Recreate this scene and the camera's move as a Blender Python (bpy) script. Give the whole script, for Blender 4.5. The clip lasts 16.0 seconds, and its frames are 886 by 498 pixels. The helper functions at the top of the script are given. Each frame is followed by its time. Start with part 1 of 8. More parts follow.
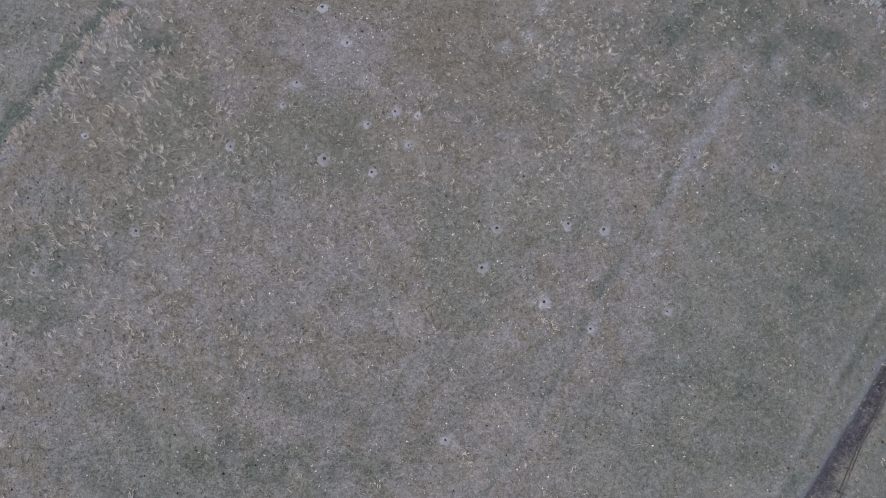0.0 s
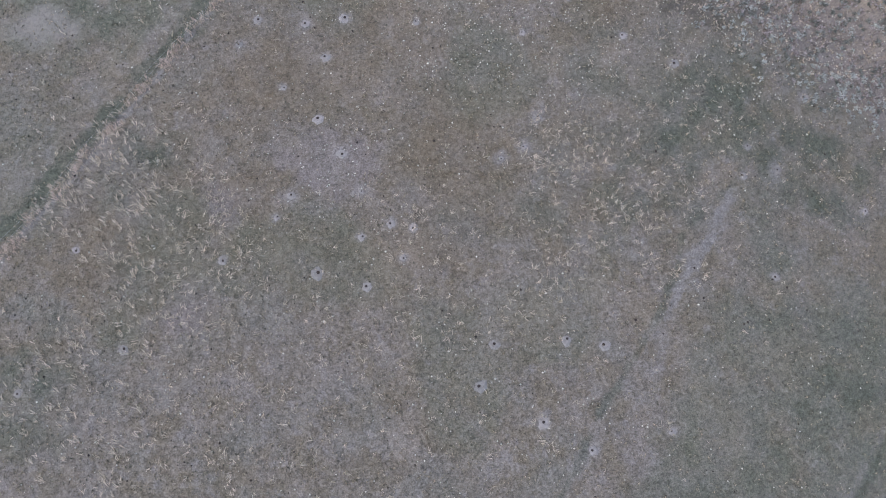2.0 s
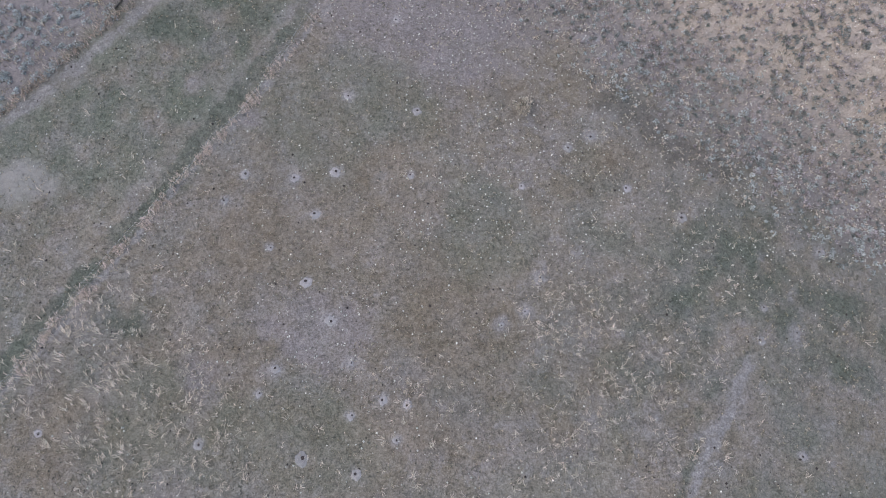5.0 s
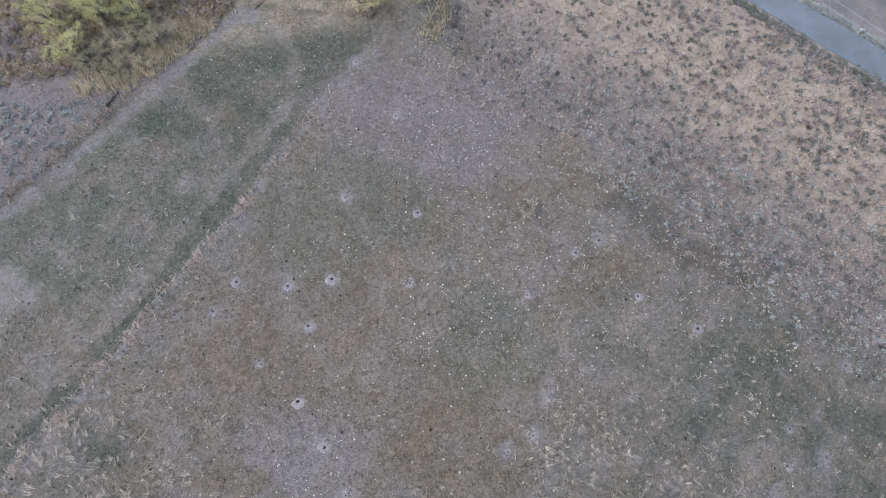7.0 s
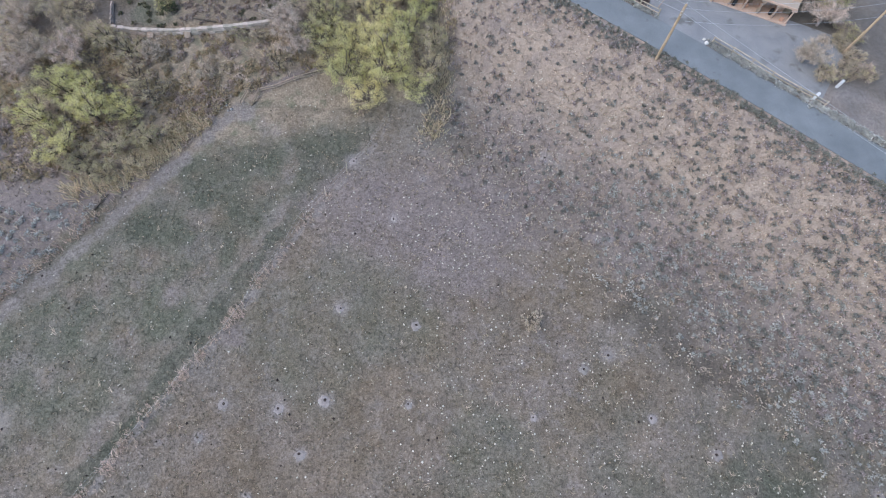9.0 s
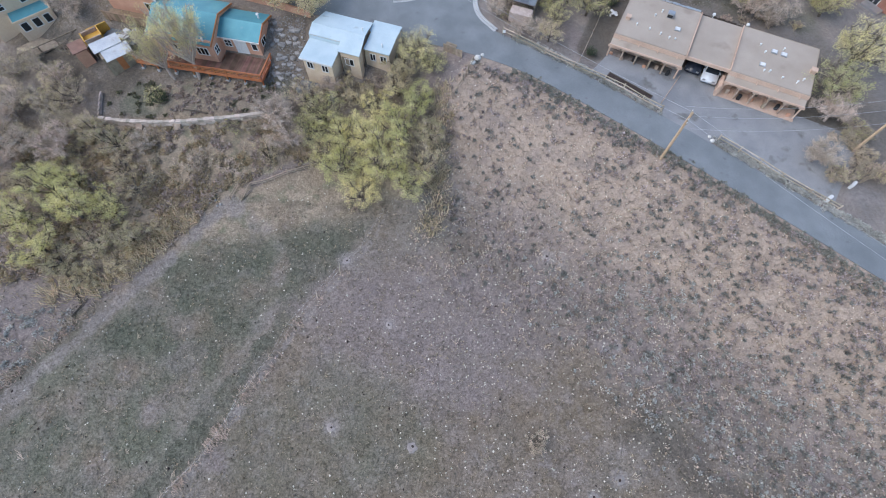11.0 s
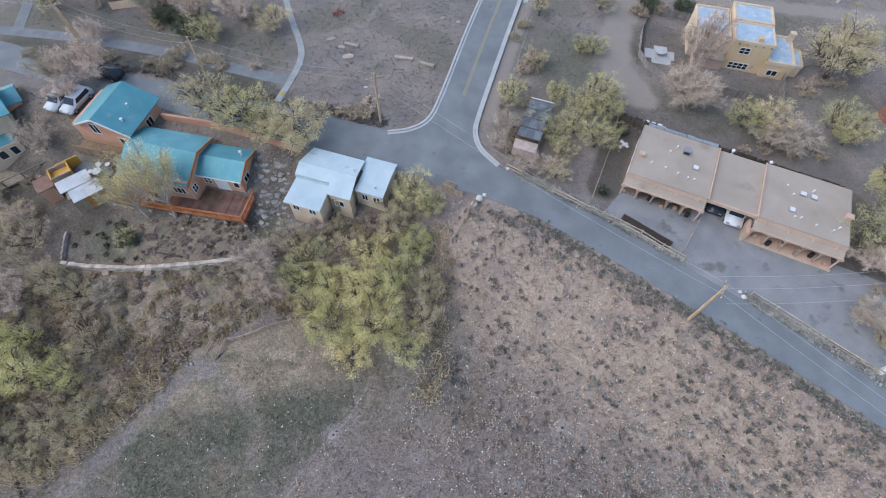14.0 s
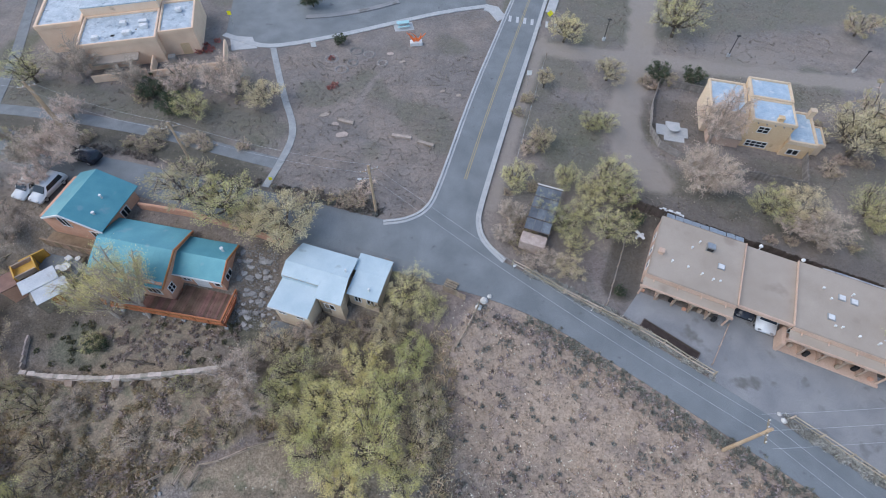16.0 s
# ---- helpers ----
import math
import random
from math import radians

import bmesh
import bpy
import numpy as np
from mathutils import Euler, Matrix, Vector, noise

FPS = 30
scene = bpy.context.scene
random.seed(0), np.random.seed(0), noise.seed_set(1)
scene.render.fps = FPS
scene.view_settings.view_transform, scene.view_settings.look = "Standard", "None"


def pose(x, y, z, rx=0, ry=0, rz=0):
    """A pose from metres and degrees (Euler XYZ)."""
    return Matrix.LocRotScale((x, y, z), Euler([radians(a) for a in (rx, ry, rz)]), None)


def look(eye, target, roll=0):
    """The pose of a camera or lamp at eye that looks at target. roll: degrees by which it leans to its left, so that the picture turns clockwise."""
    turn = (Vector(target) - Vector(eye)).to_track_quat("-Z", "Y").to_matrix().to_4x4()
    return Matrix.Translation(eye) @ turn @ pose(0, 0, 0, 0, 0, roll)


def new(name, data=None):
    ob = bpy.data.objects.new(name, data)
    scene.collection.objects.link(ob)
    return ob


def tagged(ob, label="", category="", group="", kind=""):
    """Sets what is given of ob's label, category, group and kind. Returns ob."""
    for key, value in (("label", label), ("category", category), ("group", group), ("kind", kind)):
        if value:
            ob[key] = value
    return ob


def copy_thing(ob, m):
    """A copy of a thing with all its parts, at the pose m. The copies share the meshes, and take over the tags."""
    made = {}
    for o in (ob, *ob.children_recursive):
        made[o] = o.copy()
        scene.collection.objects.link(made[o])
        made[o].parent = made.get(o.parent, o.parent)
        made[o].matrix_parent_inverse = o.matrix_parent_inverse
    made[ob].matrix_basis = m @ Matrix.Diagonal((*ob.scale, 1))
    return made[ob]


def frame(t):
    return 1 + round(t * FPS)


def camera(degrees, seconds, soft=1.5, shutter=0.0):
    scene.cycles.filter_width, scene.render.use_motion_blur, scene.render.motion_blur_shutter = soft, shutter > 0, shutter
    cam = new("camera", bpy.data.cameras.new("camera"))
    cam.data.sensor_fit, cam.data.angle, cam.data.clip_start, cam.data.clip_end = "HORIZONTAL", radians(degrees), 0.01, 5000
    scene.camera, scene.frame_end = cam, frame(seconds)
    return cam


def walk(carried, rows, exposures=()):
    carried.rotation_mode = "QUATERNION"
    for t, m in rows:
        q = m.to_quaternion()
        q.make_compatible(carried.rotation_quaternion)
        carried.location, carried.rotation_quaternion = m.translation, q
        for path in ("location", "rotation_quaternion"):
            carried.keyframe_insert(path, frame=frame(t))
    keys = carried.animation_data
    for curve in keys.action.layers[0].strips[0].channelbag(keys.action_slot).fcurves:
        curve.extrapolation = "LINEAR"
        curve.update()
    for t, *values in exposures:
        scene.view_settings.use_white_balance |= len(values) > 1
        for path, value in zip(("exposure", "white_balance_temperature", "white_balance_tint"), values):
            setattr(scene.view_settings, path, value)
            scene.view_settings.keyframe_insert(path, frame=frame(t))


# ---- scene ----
cam = camera(84.8, 16.0, soft=1.0)
PATH = [
    (0, (0.179, 1.809, 53.27), (0.186, 2.088, 51.29), 2.5),
    (0.5, (0.24, 4.149, 53.38), (0.246, 4.454, 51.404), 2.0),
    (1, (0.283, 6.561, 53.525), (0.287, 6.893, 51.553), 1.8),
    (1.5, (0.38, 9.035, 53.672), (0.385, 9.396, 51.705), 1.7),
    (2, (0.512, 11.563, 53.8), (0.516, 11.952, 51.838), 1.4),
    (2.5, (0.631, 14.147, 53.833), (0.636, 14.559, 51.876), 1.5),
    (3, (0.713, 16.709, 53.768), (0.717, 17.146, 51.816), 1.3),
    (3.5, (0.793, 19.299, 53.734), (0.797, 19.758, 51.787), 1.3),
    (4, (0.715, 21.77, 53.593), (0.722, 22.256, 51.653), 1.4),
    (4.2, (0.705, 22.751, 53.564), (0.711, 23.246, 51.626), 1.3),
    (6.3, (0.392, 33.001, 53.234), (0.402, 33.606, 51.328), 1.3),
    (6.5, (0.381, 33.986, 53.229), (0.39, 34.601, 51.326), 1.2),
    (7, (0.427, 36.455, 53.292), (0.431, 37.092, 51.396), 0.8),
    (7.5, (0.449, 38.899, 53.387), (0.452, 39.564, 51.5), 0.6),
    (8, (0.472, 41.354, 53.564), (0.472, 42.043, 51.686), 0.3),
    (8.5, (0.452, 43.745, 53.786), (0.452, 44.46, 51.918), 0.3),
    (9, (0.485, 46.069, 54.008), (0.484, 46.814, 52.152), 0.2),
    (9.2, (0.521, 46.982, 54.061), (0.52, 47.74, 52.21), 0.1),
    (11.3, (0.463, 56.658, 54.858), (0.471, 57.527, 53.057), 0.5),
    (11.5, (0.436, 57.607, 54.855), (0.445, 58.49, 53.061), 0.5),
    (12, (0.419, 59.891, 54.895), (0.431, 60.8, 53.113), 0.6),
    (12.5, (0.365, 62.168, 54.935), (0.379, 63.102, 53.166), 0.6),
    (13, (0.341, 64.489, 54.992), (0.357, 65.449, 53.238), 0.6),
    (13.5, (0.302, 66.882, 55.018), (0.32, 67.873, 53.281), 0.6),
    (14, (0.255, 69.327, 55.067), (0.274, 70.338, 53.342), 0.6),
    (14.5, (0.219, 71.767, 55.129), (0.239, 72.8, 53.416), 0.6),
    (15, (0.18, 74.162, 55.097), (0.203, 75.219, 53.399), 0.7),
    (15.5, (0.144, 76.502, 55.041), (0.169, 77.584, 53.359), 0.7),
    (16, (0.141, 78.836, 55.012), (0.166, 79.944, 53.346), 0.6),
]
walk(cam, [(t, look(eye, target, roll)) for t, eye, target, roll in PATH], [(0, 1.08, 6400, 10), (8, 1.2, 6400, 10), (9.2, 1.2, 6400, 10), (12.5, 1.12, 6400, 10), (14, 1.02, 6400, 10), (16, 0.94, 6400, 10)])

# ---- world and light: even evening light under a thin overcast ----
world = bpy.data.worlds.new("sky")
scene.world = world
world.use_nodes = True
wn = world.node_tree.nodes
sky = wn.new("ShaderNodeTexSky")
sky.sky_type = "NISHITA"
sky.sun_disc = False
sky.sun_elevation, sky.sun_rotation = radians(38), radians(-60)
sky.air_density, sky.dust_density = 1.0, 1.0
wn["Background"].inputs["Strength"].default_value = 0.13
world.node_tree.links.new(sky.outputs[0], wn["Background"].inputs["Color"])
sun = new("sun", bpy.data.lights.new("sun", "SUN"))
sun.data.energy, sun.data.angle, sun.data.color = 0.9, radians(35), (1.0, 0.96, 0.92)
sun.matrix_world = look((-60, 20, 90), (0, 60, 0))


# ---- materials ----
def col(c):
    return (c[0], c[1], c[2], 1.0)


def surface(name, a, b, scale=3.0, rough=0.85, bump=0.3, fine=40.0, metal=0.0, stains=None, vary=0.0, island=0.0, grain=0.45):
    """A procedural surface: two colours in patches, a finer grain on top, optional stains and variation per object or piece."""
    m = bpy.data.materials.new(name)
    m.use_nodes = True
    n, l = m.node_tree.nodes, m.node_tree.links
    p = n["Principled BSDF"]
    p.inputs["Roughness"].default_value = rough
    p.inputs["Metallic"].default_value = metal
    p.inputs["Specular IOR Level"].default_value = 0.3
    co = n.new("ShaderNodeNewGeometry")
    t1 = n.new("ShaderNodeTexNoise")
    t1.inputs["Scale"].default_value, t1.inputs["Detail"].default_value = scale, 5
    t2 = n.new("ShaderNodeTexNoise")
    t2.inputs["Scale"].default_value, t2.inputs["Detail"].default_value = fine, 3
    for t in (t1, t2):
        l.new(co.outputs["Position"], t.inputs["Vector"])
    ramp = n.new("ShaderNodeValToRGB")
    ramp.color_ramp.elements[0].position, ramp.color_ramp.elements[1].position = 0.32, 0.68
    ramp.color_ramp.elements[0].color, ramp.color_ramp.elements[1].color = col(a), col(b)
    l.new(t1.outputs["Fac"], ramp.inputs["Fac"])
    out = ramp.outputs["Color"]
    mul = n.new("ShaderNodeMix")
    mul.data_type, mul.blend_type = "RGBA", "OVERLAY"
    mul.inputs["Factor"].default_value = grain
    l.new(out, mul.inputs[6])
    l.new(t2.outputs["Fac"], mul.inputs[7])
    out = mul.outputs[2]
    if stains:
        t3 = n.new("ShaderNodeTexNoise")
        t3.inputs["Scale"].default_value, t3.inputs["Detail"].default_value = stains[1], 6
        l.new(co.outputs["Position"], t3.inputs["Vector"])
        r3 = n.new("ShaderNodeMapRange")
        r3.inputs[1].default_value, r3.inputs[2].default_value = stains[2], stains[2] + 0.1
        l.new(t3.outputs["Fac"], r3.inputs[0])
        mx = n.new("ShaderNodeMix")
        mx.data_type = "RGBA"
        l.new(r3.outputs[0], mx.inputs["Factor"])
        l.new(out, mx.inputs[6])
        mx.inputs[7].default_value = col(stains[0])
        out = mx.outputs[2]
    for amount, kind in ((vary, "ob"), (island, "is")):
        if amount:
            hv = n.new("ShaderNodeHueSaturation")
            mr = n.new("ShaderNodeMapRange")
            mr.inputs[3].default_value, mr.inputs[4].default_value = 1 - amount, 1 + amount
            src = n.new("ShaderNodeObjectInfo").outputs["Random"] if kind == "ob" else co.outputs["Random Per Island"]
            l.new(src, mr.inputs[0])
            l.new(mr.outputs[0], hv.inputs["Value"])
            mr2 = n.new("ShaderNodeMapRange")
            mr2.inputs[3].default_value, mr2.inputs[4].default_value = 0.5 + amount * 0.07, 0.5 - amount * 0.07
            l.new(src, mr2.inputs[0])
            l.new(mr2.outputs[0], hv.inputs["Hue"])
            l.new(out, hv.inputs["Color"])
            out = hv.outputs["Color"]
    l.new(out, p.inputs["Base Color"])
    if bump:
        bp = n.new("ShaderNodeBump")
        bp.inputs["Strength"].default_value, bp.inputs["Distance"].default_value = bump, 0.03
        l.new(t2.outputs["Fac"], bp.inputs["Height"])
        l.new(bp.outputs[0], p.inputs["Normal"])
    return m


def foliage(name, a, b, island=0.35, vary=0.15, through_light=0.35):
    m = surface(name, a, b, 0.8, 0.8, 0.0, 6.0, vary=vary, island=island)
    n, l = m.node_tree.nodes, m.node_tree.links
    p = n["Principled BSDF"]
    p.inputs["Sheen Weight"].default_value, p.inputs["Sheen Roughness"].default_value = 0.12, 0.6
    tr = n.new("ShaderNodeBsdfTranslucent")
    mix = n.new("ShaderNodeMixShader")
    mix.inputs[0].default_value = through_light
    l.new(p.inputs["Base Color"].links[0].from_socket, tr.inputs["Color"])
    l.new(p.outputs[0], mix.inputs[1])
    l.new(tr.outputs[0], mix.inputs[2])
    l.new(mix.outputs[0], n["Material Output"].inputs["Surface"])
    return m


def glass(name):
    m = bpy.data.materials.new(name)
    m.use_nodes = True
    p = m.node_tree.nodes["Principled BSDF"]
    p.inputs["Base Color"].default_value = (0.02, 0.025, 0.03, 1)
    p.inputs["Roughness"].default_value = 0.06
    return m


ASPHALT = surface("asphalt", (0.158, 0.173, 0.183), (0.212, 0.228, 0.238), 0.35, 0.85, 0.25, 25, stains=((0.12, 0.12, 0.13), 0.9, 0.66))
GRAVEL = surface("gravel", (0.215, 0.218, 0.228), (0.285, 0.284, 0.286), 0.4, 0.9, 0.5, 18, stains=((0.16, 0.155, 0.15), 0.5, 0.6))
CONCRETE = surface("concrete", (0.37, 0.38, 0.39), (0.46, 0.46, 0.46), 1.0, 0.8, 0.2, 30)
OLDCONCRETE = surface("weathered_concrete", (0.27, 0.282, 0.288), (0.36, 0.368, 0.37), 1.0, 0.85, 0.2, 25, stains=((0.2, 0.205, 0.2), 0.8, 0.62))
PATHGREY = surface("path_surface", (0.165, 0.178, 0.188), (0.215, 0.227, 0.236), 0.8, 0.9, 0.3, 20)
YELLOW = surface("yellow_paint", (0.4, 0.31, 0.15), (0.31, 0.27, 0.18), 4, 0.7, 0.1)
CROSSPAINT = surface("worn_crossing_paint", (0.42, 0.43, 0.44), (0.55, 0.55, 0.56), 3, 0.7, 0.1)
REDTWIG = foliage("red_twigs", (0.3, 0.1, 0.09), (0.42, 0.18, 0.15), 0.3, 0.0, 0.2)
GREYWOOD = surface("grey_fence_wood", (0.19, 0.175, 0.165), (0.28, 0.26, 0.245), 2, 0.9, 0.3, 25, vary=0.25)
BUDPALE = foliage("pale_pink_buds", (0.52, 0.425, 0.335), (0.65, 0.55, 0.445), through_light=0.5)
WHITEPAINT = surface("white_paint", (0.7, 0.7, 0.7), (0.6, 0.6, 0.6), 4, 0.6, 0.1)
ADOBE = surface("adobe_stucco", (0.5, 0.355, 0.275), (0.58, 0.425, 0.338), 0.7, 0.9, 0.25, 20, stains=((0.4, 0.27, 0.19), 0.6, 0.68))
ROOFTAN = surface("tan_roof_coating", (0.34, 0.285, 0.235), (0.40, 0.34, 0.285), 0.35, 0.9, 0.1, 12, stains=((0.29, 0.24, 0.2), 0.3, 0.62), grain=0.12)
TERRA = surface("terracotta_stucco", (0.5, 0.275, 0.185), (0.58, 0.335, 0.235), 0.8, 0.9, 0.2, 20)
BRICKRED = surface("brick_red_stucco", (0.27, 0.125, 0.095), (0.35, 0.175, 0.135), 0.8, 0.9, 0.2, 20)
CREAM = surface("cream_stucco", (0.58, 0.455, 0.33), (0.65, 0.52, 0.385), 0.8, 0.9, 0.2, 20)
OCHRE = surface("ochre_stucco", (0.58, 0.42, 0.255), (0.66, 0.49, 0.315), 0.6, 0.9, 0.2, 20, stains=((0.4, 0.27, 0.15), 0.7, 0.64))
TEAL = surface("teal_metal", (0.078, 0.255, 0.31), (0.115, 0.322, 0.372), 0.5, 0.45, 0.05, 10, 0.15, stains=((0.16, 0.31, 0.36), 0.7, 0.6), grain=0.15)
WHITEROOF = surface("white_roof_metal", (0.40, 0.50, 0.55), (0.50, 0.59, 0.63), 0.5, 0.45, 0.06, 9, 0.0, stains=((0.36, 0.43, 0.46), 0.9, 0.66), grain=0.12)
BLUEROOF = surface("pale_blue_roof_coating", (0.32, 0.42, 0.52), (0.43, 0.52, 0.6), 0.9, 0.7, 0.1, 5, stains=((0.58, 0.61, 0.64), 0.8, 0.6), grain=0.3)
DECKWOOD = surface("stained_deck_wood", (0.155, 0.085, 0.065), (0.235, 0.14, 0.105), 1.2, 0.6, 0.2, 20, vary=0.3)
REDWOOD = surface("orange_stained_wood", (0.36, 0.13, 0.05), (0.44, 0.18, 0.08), 1.2, 0.6, 0.2, 20, vary=0.15)
OLDWOOD = surface("weathered_wood", (0.26, 0.2, 0.15), (0.38, 0.31, 0.24), 2.0, 0.9, 0.3, 25, vary=0.25)
BROWNWOOD = surface("brown_stained_wood", (0.22, 0.15, 0.1), (0.32, 0.225, 0.155), 1.5, 0.8, 0.2, 20, vary=0.25)
POLEWOOD = surface("pole_wood", (0.41, 0.295, 0.19), (0.52, 0.39, 0.275), 1.2, 0.85, 0.3, 18)
GOLDWOOD = surface("golden_plywood", (0.55, 0.3, 0.05), (0.62, 0.37, 0.09), 1.5, 0.6, 0.2, 20)
METAL = surface("grey_metal", (0.4, 0.41, 0.42), (0.5, 0.5, 0.5), 3, 0.4, 0.05, 30, 0.7)
SHEETMETAL = surface("galvanised_sheet", (0.42, 0.45, 0.48), (0.54, 0.56, 0.58), 0.8, 0.5, 0.1, 12, 0.1, stains=((0.33, 0.31, 0.31), 1.2, 0.6))
DARK = surface("dark_rubber", (0.02, 0.02, 0.022), (0.035, 0.035, 0.037), 5, 0.7, 0.1)
DARKMULCHHOLE = surface("dark_mulch_and_hole_shade", (0.035, 0.025, 0.022), (0.06, 0.045, 0.04), 2, 0.95, 0.6, 15)
PALESTONE = surface("white_boulder_stone", (0.5, 0.48, 0.45), (0.62, 0.6, 0.57), 3, 0.9, 0.4, 25)
STONE = surface("grey_stone", (0.17, 0.165, 0.16), (0.27, 0.26, 0.25), 3, 0.9, 0.4, 25, vary=0.2, island=0.25)
YARDSTONE = surface("yard_flagstone", (0.25, 0.24, 0.235), (0.38, 0.365, 0.35), 2, 0.9, 0.4, 20, vary=0.25)
WALLSTONE = surface("pinkish_wall_stone", (0.36, 0.29, 0.25), (0.47, 0.39, 0.34), 2, 0.9, 0.4, 25, vary=0.2)
TERRACESTONE = surface("pale_terrace_stone", (0.4, 0.335, 0.285), (0.54, 0.47, 0.41), 2, 0.9, 0.4, 25, vary=0.3)
SOIL = surface("burrow_soil", (0.25, 0.218, 0.202), (0.32, 0.285, 0.265), 3, 0.95, 0.6, 20, vary=0.15)
CARWHITE = surface("white_car_paint", (0.6, 0.62, 0.65), (0.63, 0.65, 0.67), 3, 0.25, 0.0)
CARDARK = surface("dark_blue_car_paint", (0.03, 0.035, 0.05), (0.04, 0.045, 0.06), 3, 0.25, 0.0)
CARTEAL = surface("pale_turquoise_paint", (0.3, 0.52, 0.55), (0.36, 0.57, 0.6), 3, 0.35, 0.0)
ORANGE = surface("orange_paint", (0.7, 0.16, 0.05), (0.75, 0.2, 0.07), 3, 0.5, 0.05)
SIGNYELLOW = surface("sign_yellow", (0.75, 0.7, 0.02), (0.75, 0.7, 0.03), 3, 0.5, 0.0)
GLASS = glass("window_glass")
BARK = surface("bark", (0.085, 0.068, 0.055), (0.145, 0.12, 0.1), 3, 0.95, 0.4, 20, vary=0.2)
HALLSTUCCO = surface("salmon_stucco", (0.75, 0.54, 0.385), (0.82, 0.61, 0.45), 0.7, 0.9, 0.25, 20, stains=((0.52, 0.36, 0.26), 0.6, 0.68), grain=0.25)
HALLROOF = surface("mottled_roof_coating", (0.36, 0.42, 0.47), (0.52, 0.57, 0.61), 0.9, 0.7, 0.1, 5, stains=((0.26, 0.3, 0.34), 1.1, 0.58), grain=0.35)
BUDCREAM = foliage("cream_buds", (0.64, 0.54, 0.33), (0.8, 0.7, 0.47), island=0.2, through_light=0.42)
TWIG = surface("pale_twigs", (0.52, 0.42, 0.34), (0.67, 0.55, 0.46), 1.5, 0.95, 0.0, 8, vary=0.2, island=0.3)
TWIGBROWN = surface("brown_twigs", (0.36, 0.285, 0.235), (0.47, 0.38, 0.315), 1.5, 0.95, 0.0, 8, vary=0.2, island=0.15)
TWIGWARM = surface("warm_twigs", (0.43, 0.35, 0.265), (0.55, 0.46, 0.365), 1.5, 0.95, 0.0, 8, vary=0.25, island=0.3)
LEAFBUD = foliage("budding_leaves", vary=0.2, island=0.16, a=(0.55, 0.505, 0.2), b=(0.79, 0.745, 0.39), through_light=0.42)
LEAFDULL = foliage("dull_buds", (0.45, 0.385, 0.22), (0.64, 0.56, 0.355), island=0.15, through_light=0.42)
LEAFDARK = foliage("evergreen_needles", (0.05, 0.075, 0.04), (0.09, 0.115, 0.06))
SAGE = foliage("sagebrush_leaves", (0.175, 0.178, 0.158), (0.295, 0.29, 0.265), 0.4, 0.0, 0.3)
STRAW = foliage("straw_blades", (0.47, 0.38, 0.285), (0.65, 0.545, 0.43), 0.3, 0.0, 0.25)
GRASSGREEN = foliage("short_grass", (0.12, 0.125, 0.07), (0.19, 0.18, 0.11), 0.35, 0.0, 0.25)

GOLDHERB = foliage("dry_herb_leaves", (0.31, 0.25, 0.165), (0.46, 0.385, 0.275), 0.4, 0.0, 0.25)
DARKHERB = foliage("dark_herb_leaves", (0.075, 0.072, 0.05), (0.12, 0.112, 0.08), 0.4, 0.0, 0.2)
DARKWEED = foliage("dark_weed_stems", (0.185, 0.158, 0.136), (0.275, 0.238, 0.206), 0.4, 0.0, 0.2)
GRASSBROWN = foliage("brown_green_grass", (0.13, 0.113, 0.075), (0.22, 0.188, 0.135), 0.3, 0.0, 0.2)
BANKGRASS = foliage("tan_bank_grass", (0.345, 0.268, 0.208), (0.45, 0.36, 0.288), 0.25, 0.0, 0.25)
LOTWEED = foliage("lot_weed_stems", (0.25, 0.22, 0.19), (0.35, 0.31, 0.27), 0.4, 0.0, 0.3)
PALEBANK = foliage("pale_bank_straw", (0.47, 0.38, 0.3), (0.6, 0.5, 0.41), 0.25, 0.0, 0.3)
LOTGRASS = foliage("grey_lot_weeds", (0.13, 0.11, 0.09), (0.22, 0.19, 0.155), 0.4, 0.0, 0.2)
BROWNSCRUB = foliage("brown_scrub_twigs", (0.35, 0.295, 0.28), (0.47, 0.405, 0.385), 0.4, 0.0, 0.35)
VERGEGREEN = foliage("verge_scrub_leaves", (0.22, 0.222, 0.188), (0.33, 0.325, 0.28), 0.4, 0.0, 0.3)
PALESAGE = foliage("pale_scrub_leaves", (0.36, 0.36, 0.335), (0.56, 0.55, 0.515), 0.35, 0.0, 0.3)
PEBBLE = surface("pebble_stone", (0.45, 0.415, 0.345), (0.63, 0.59, 0.5), 2, 0.9, 0.0, 9, island=0.3)
SLOPESCRUB = foliage("olive_slope_scrub", (0.4, 0.325, 0.205), (0.54, 0.445, 0.3), 0.25, 0.0, 0.4)
PINKSTRAW = foliage("pinkish_straw", (0.43, 0.325, 0.25), (0.58, 0.46, 0.37), 0.35, 0.0, 0.25)
GOLDSTRAW = foliage("golden_straw", (0.58, 0.48, 0.31), (0.74, 0.63, 0.45), 0.35, 0.0, 0.3)
MAUVESCRUB = foliage("mauve_dead_stems", (0.37, 0.295, 0.25), (0.47, 0.39, 0.34), 0.25, 0.0, 0.3)
PALEBARK = surface("pale_bark", (0.3, 0.255, 0.215), (0.42, 0.36, 0.31), 3, 0.95, 0.4, 20, vary=0.2)
SLATEROOF = surface("dark_blue_grey_sheet", (0.1, 0.115, 0.135), (0.17, 0.185, 0.205), 1.2, 0.7, 0.1, 10, vary=0.25)
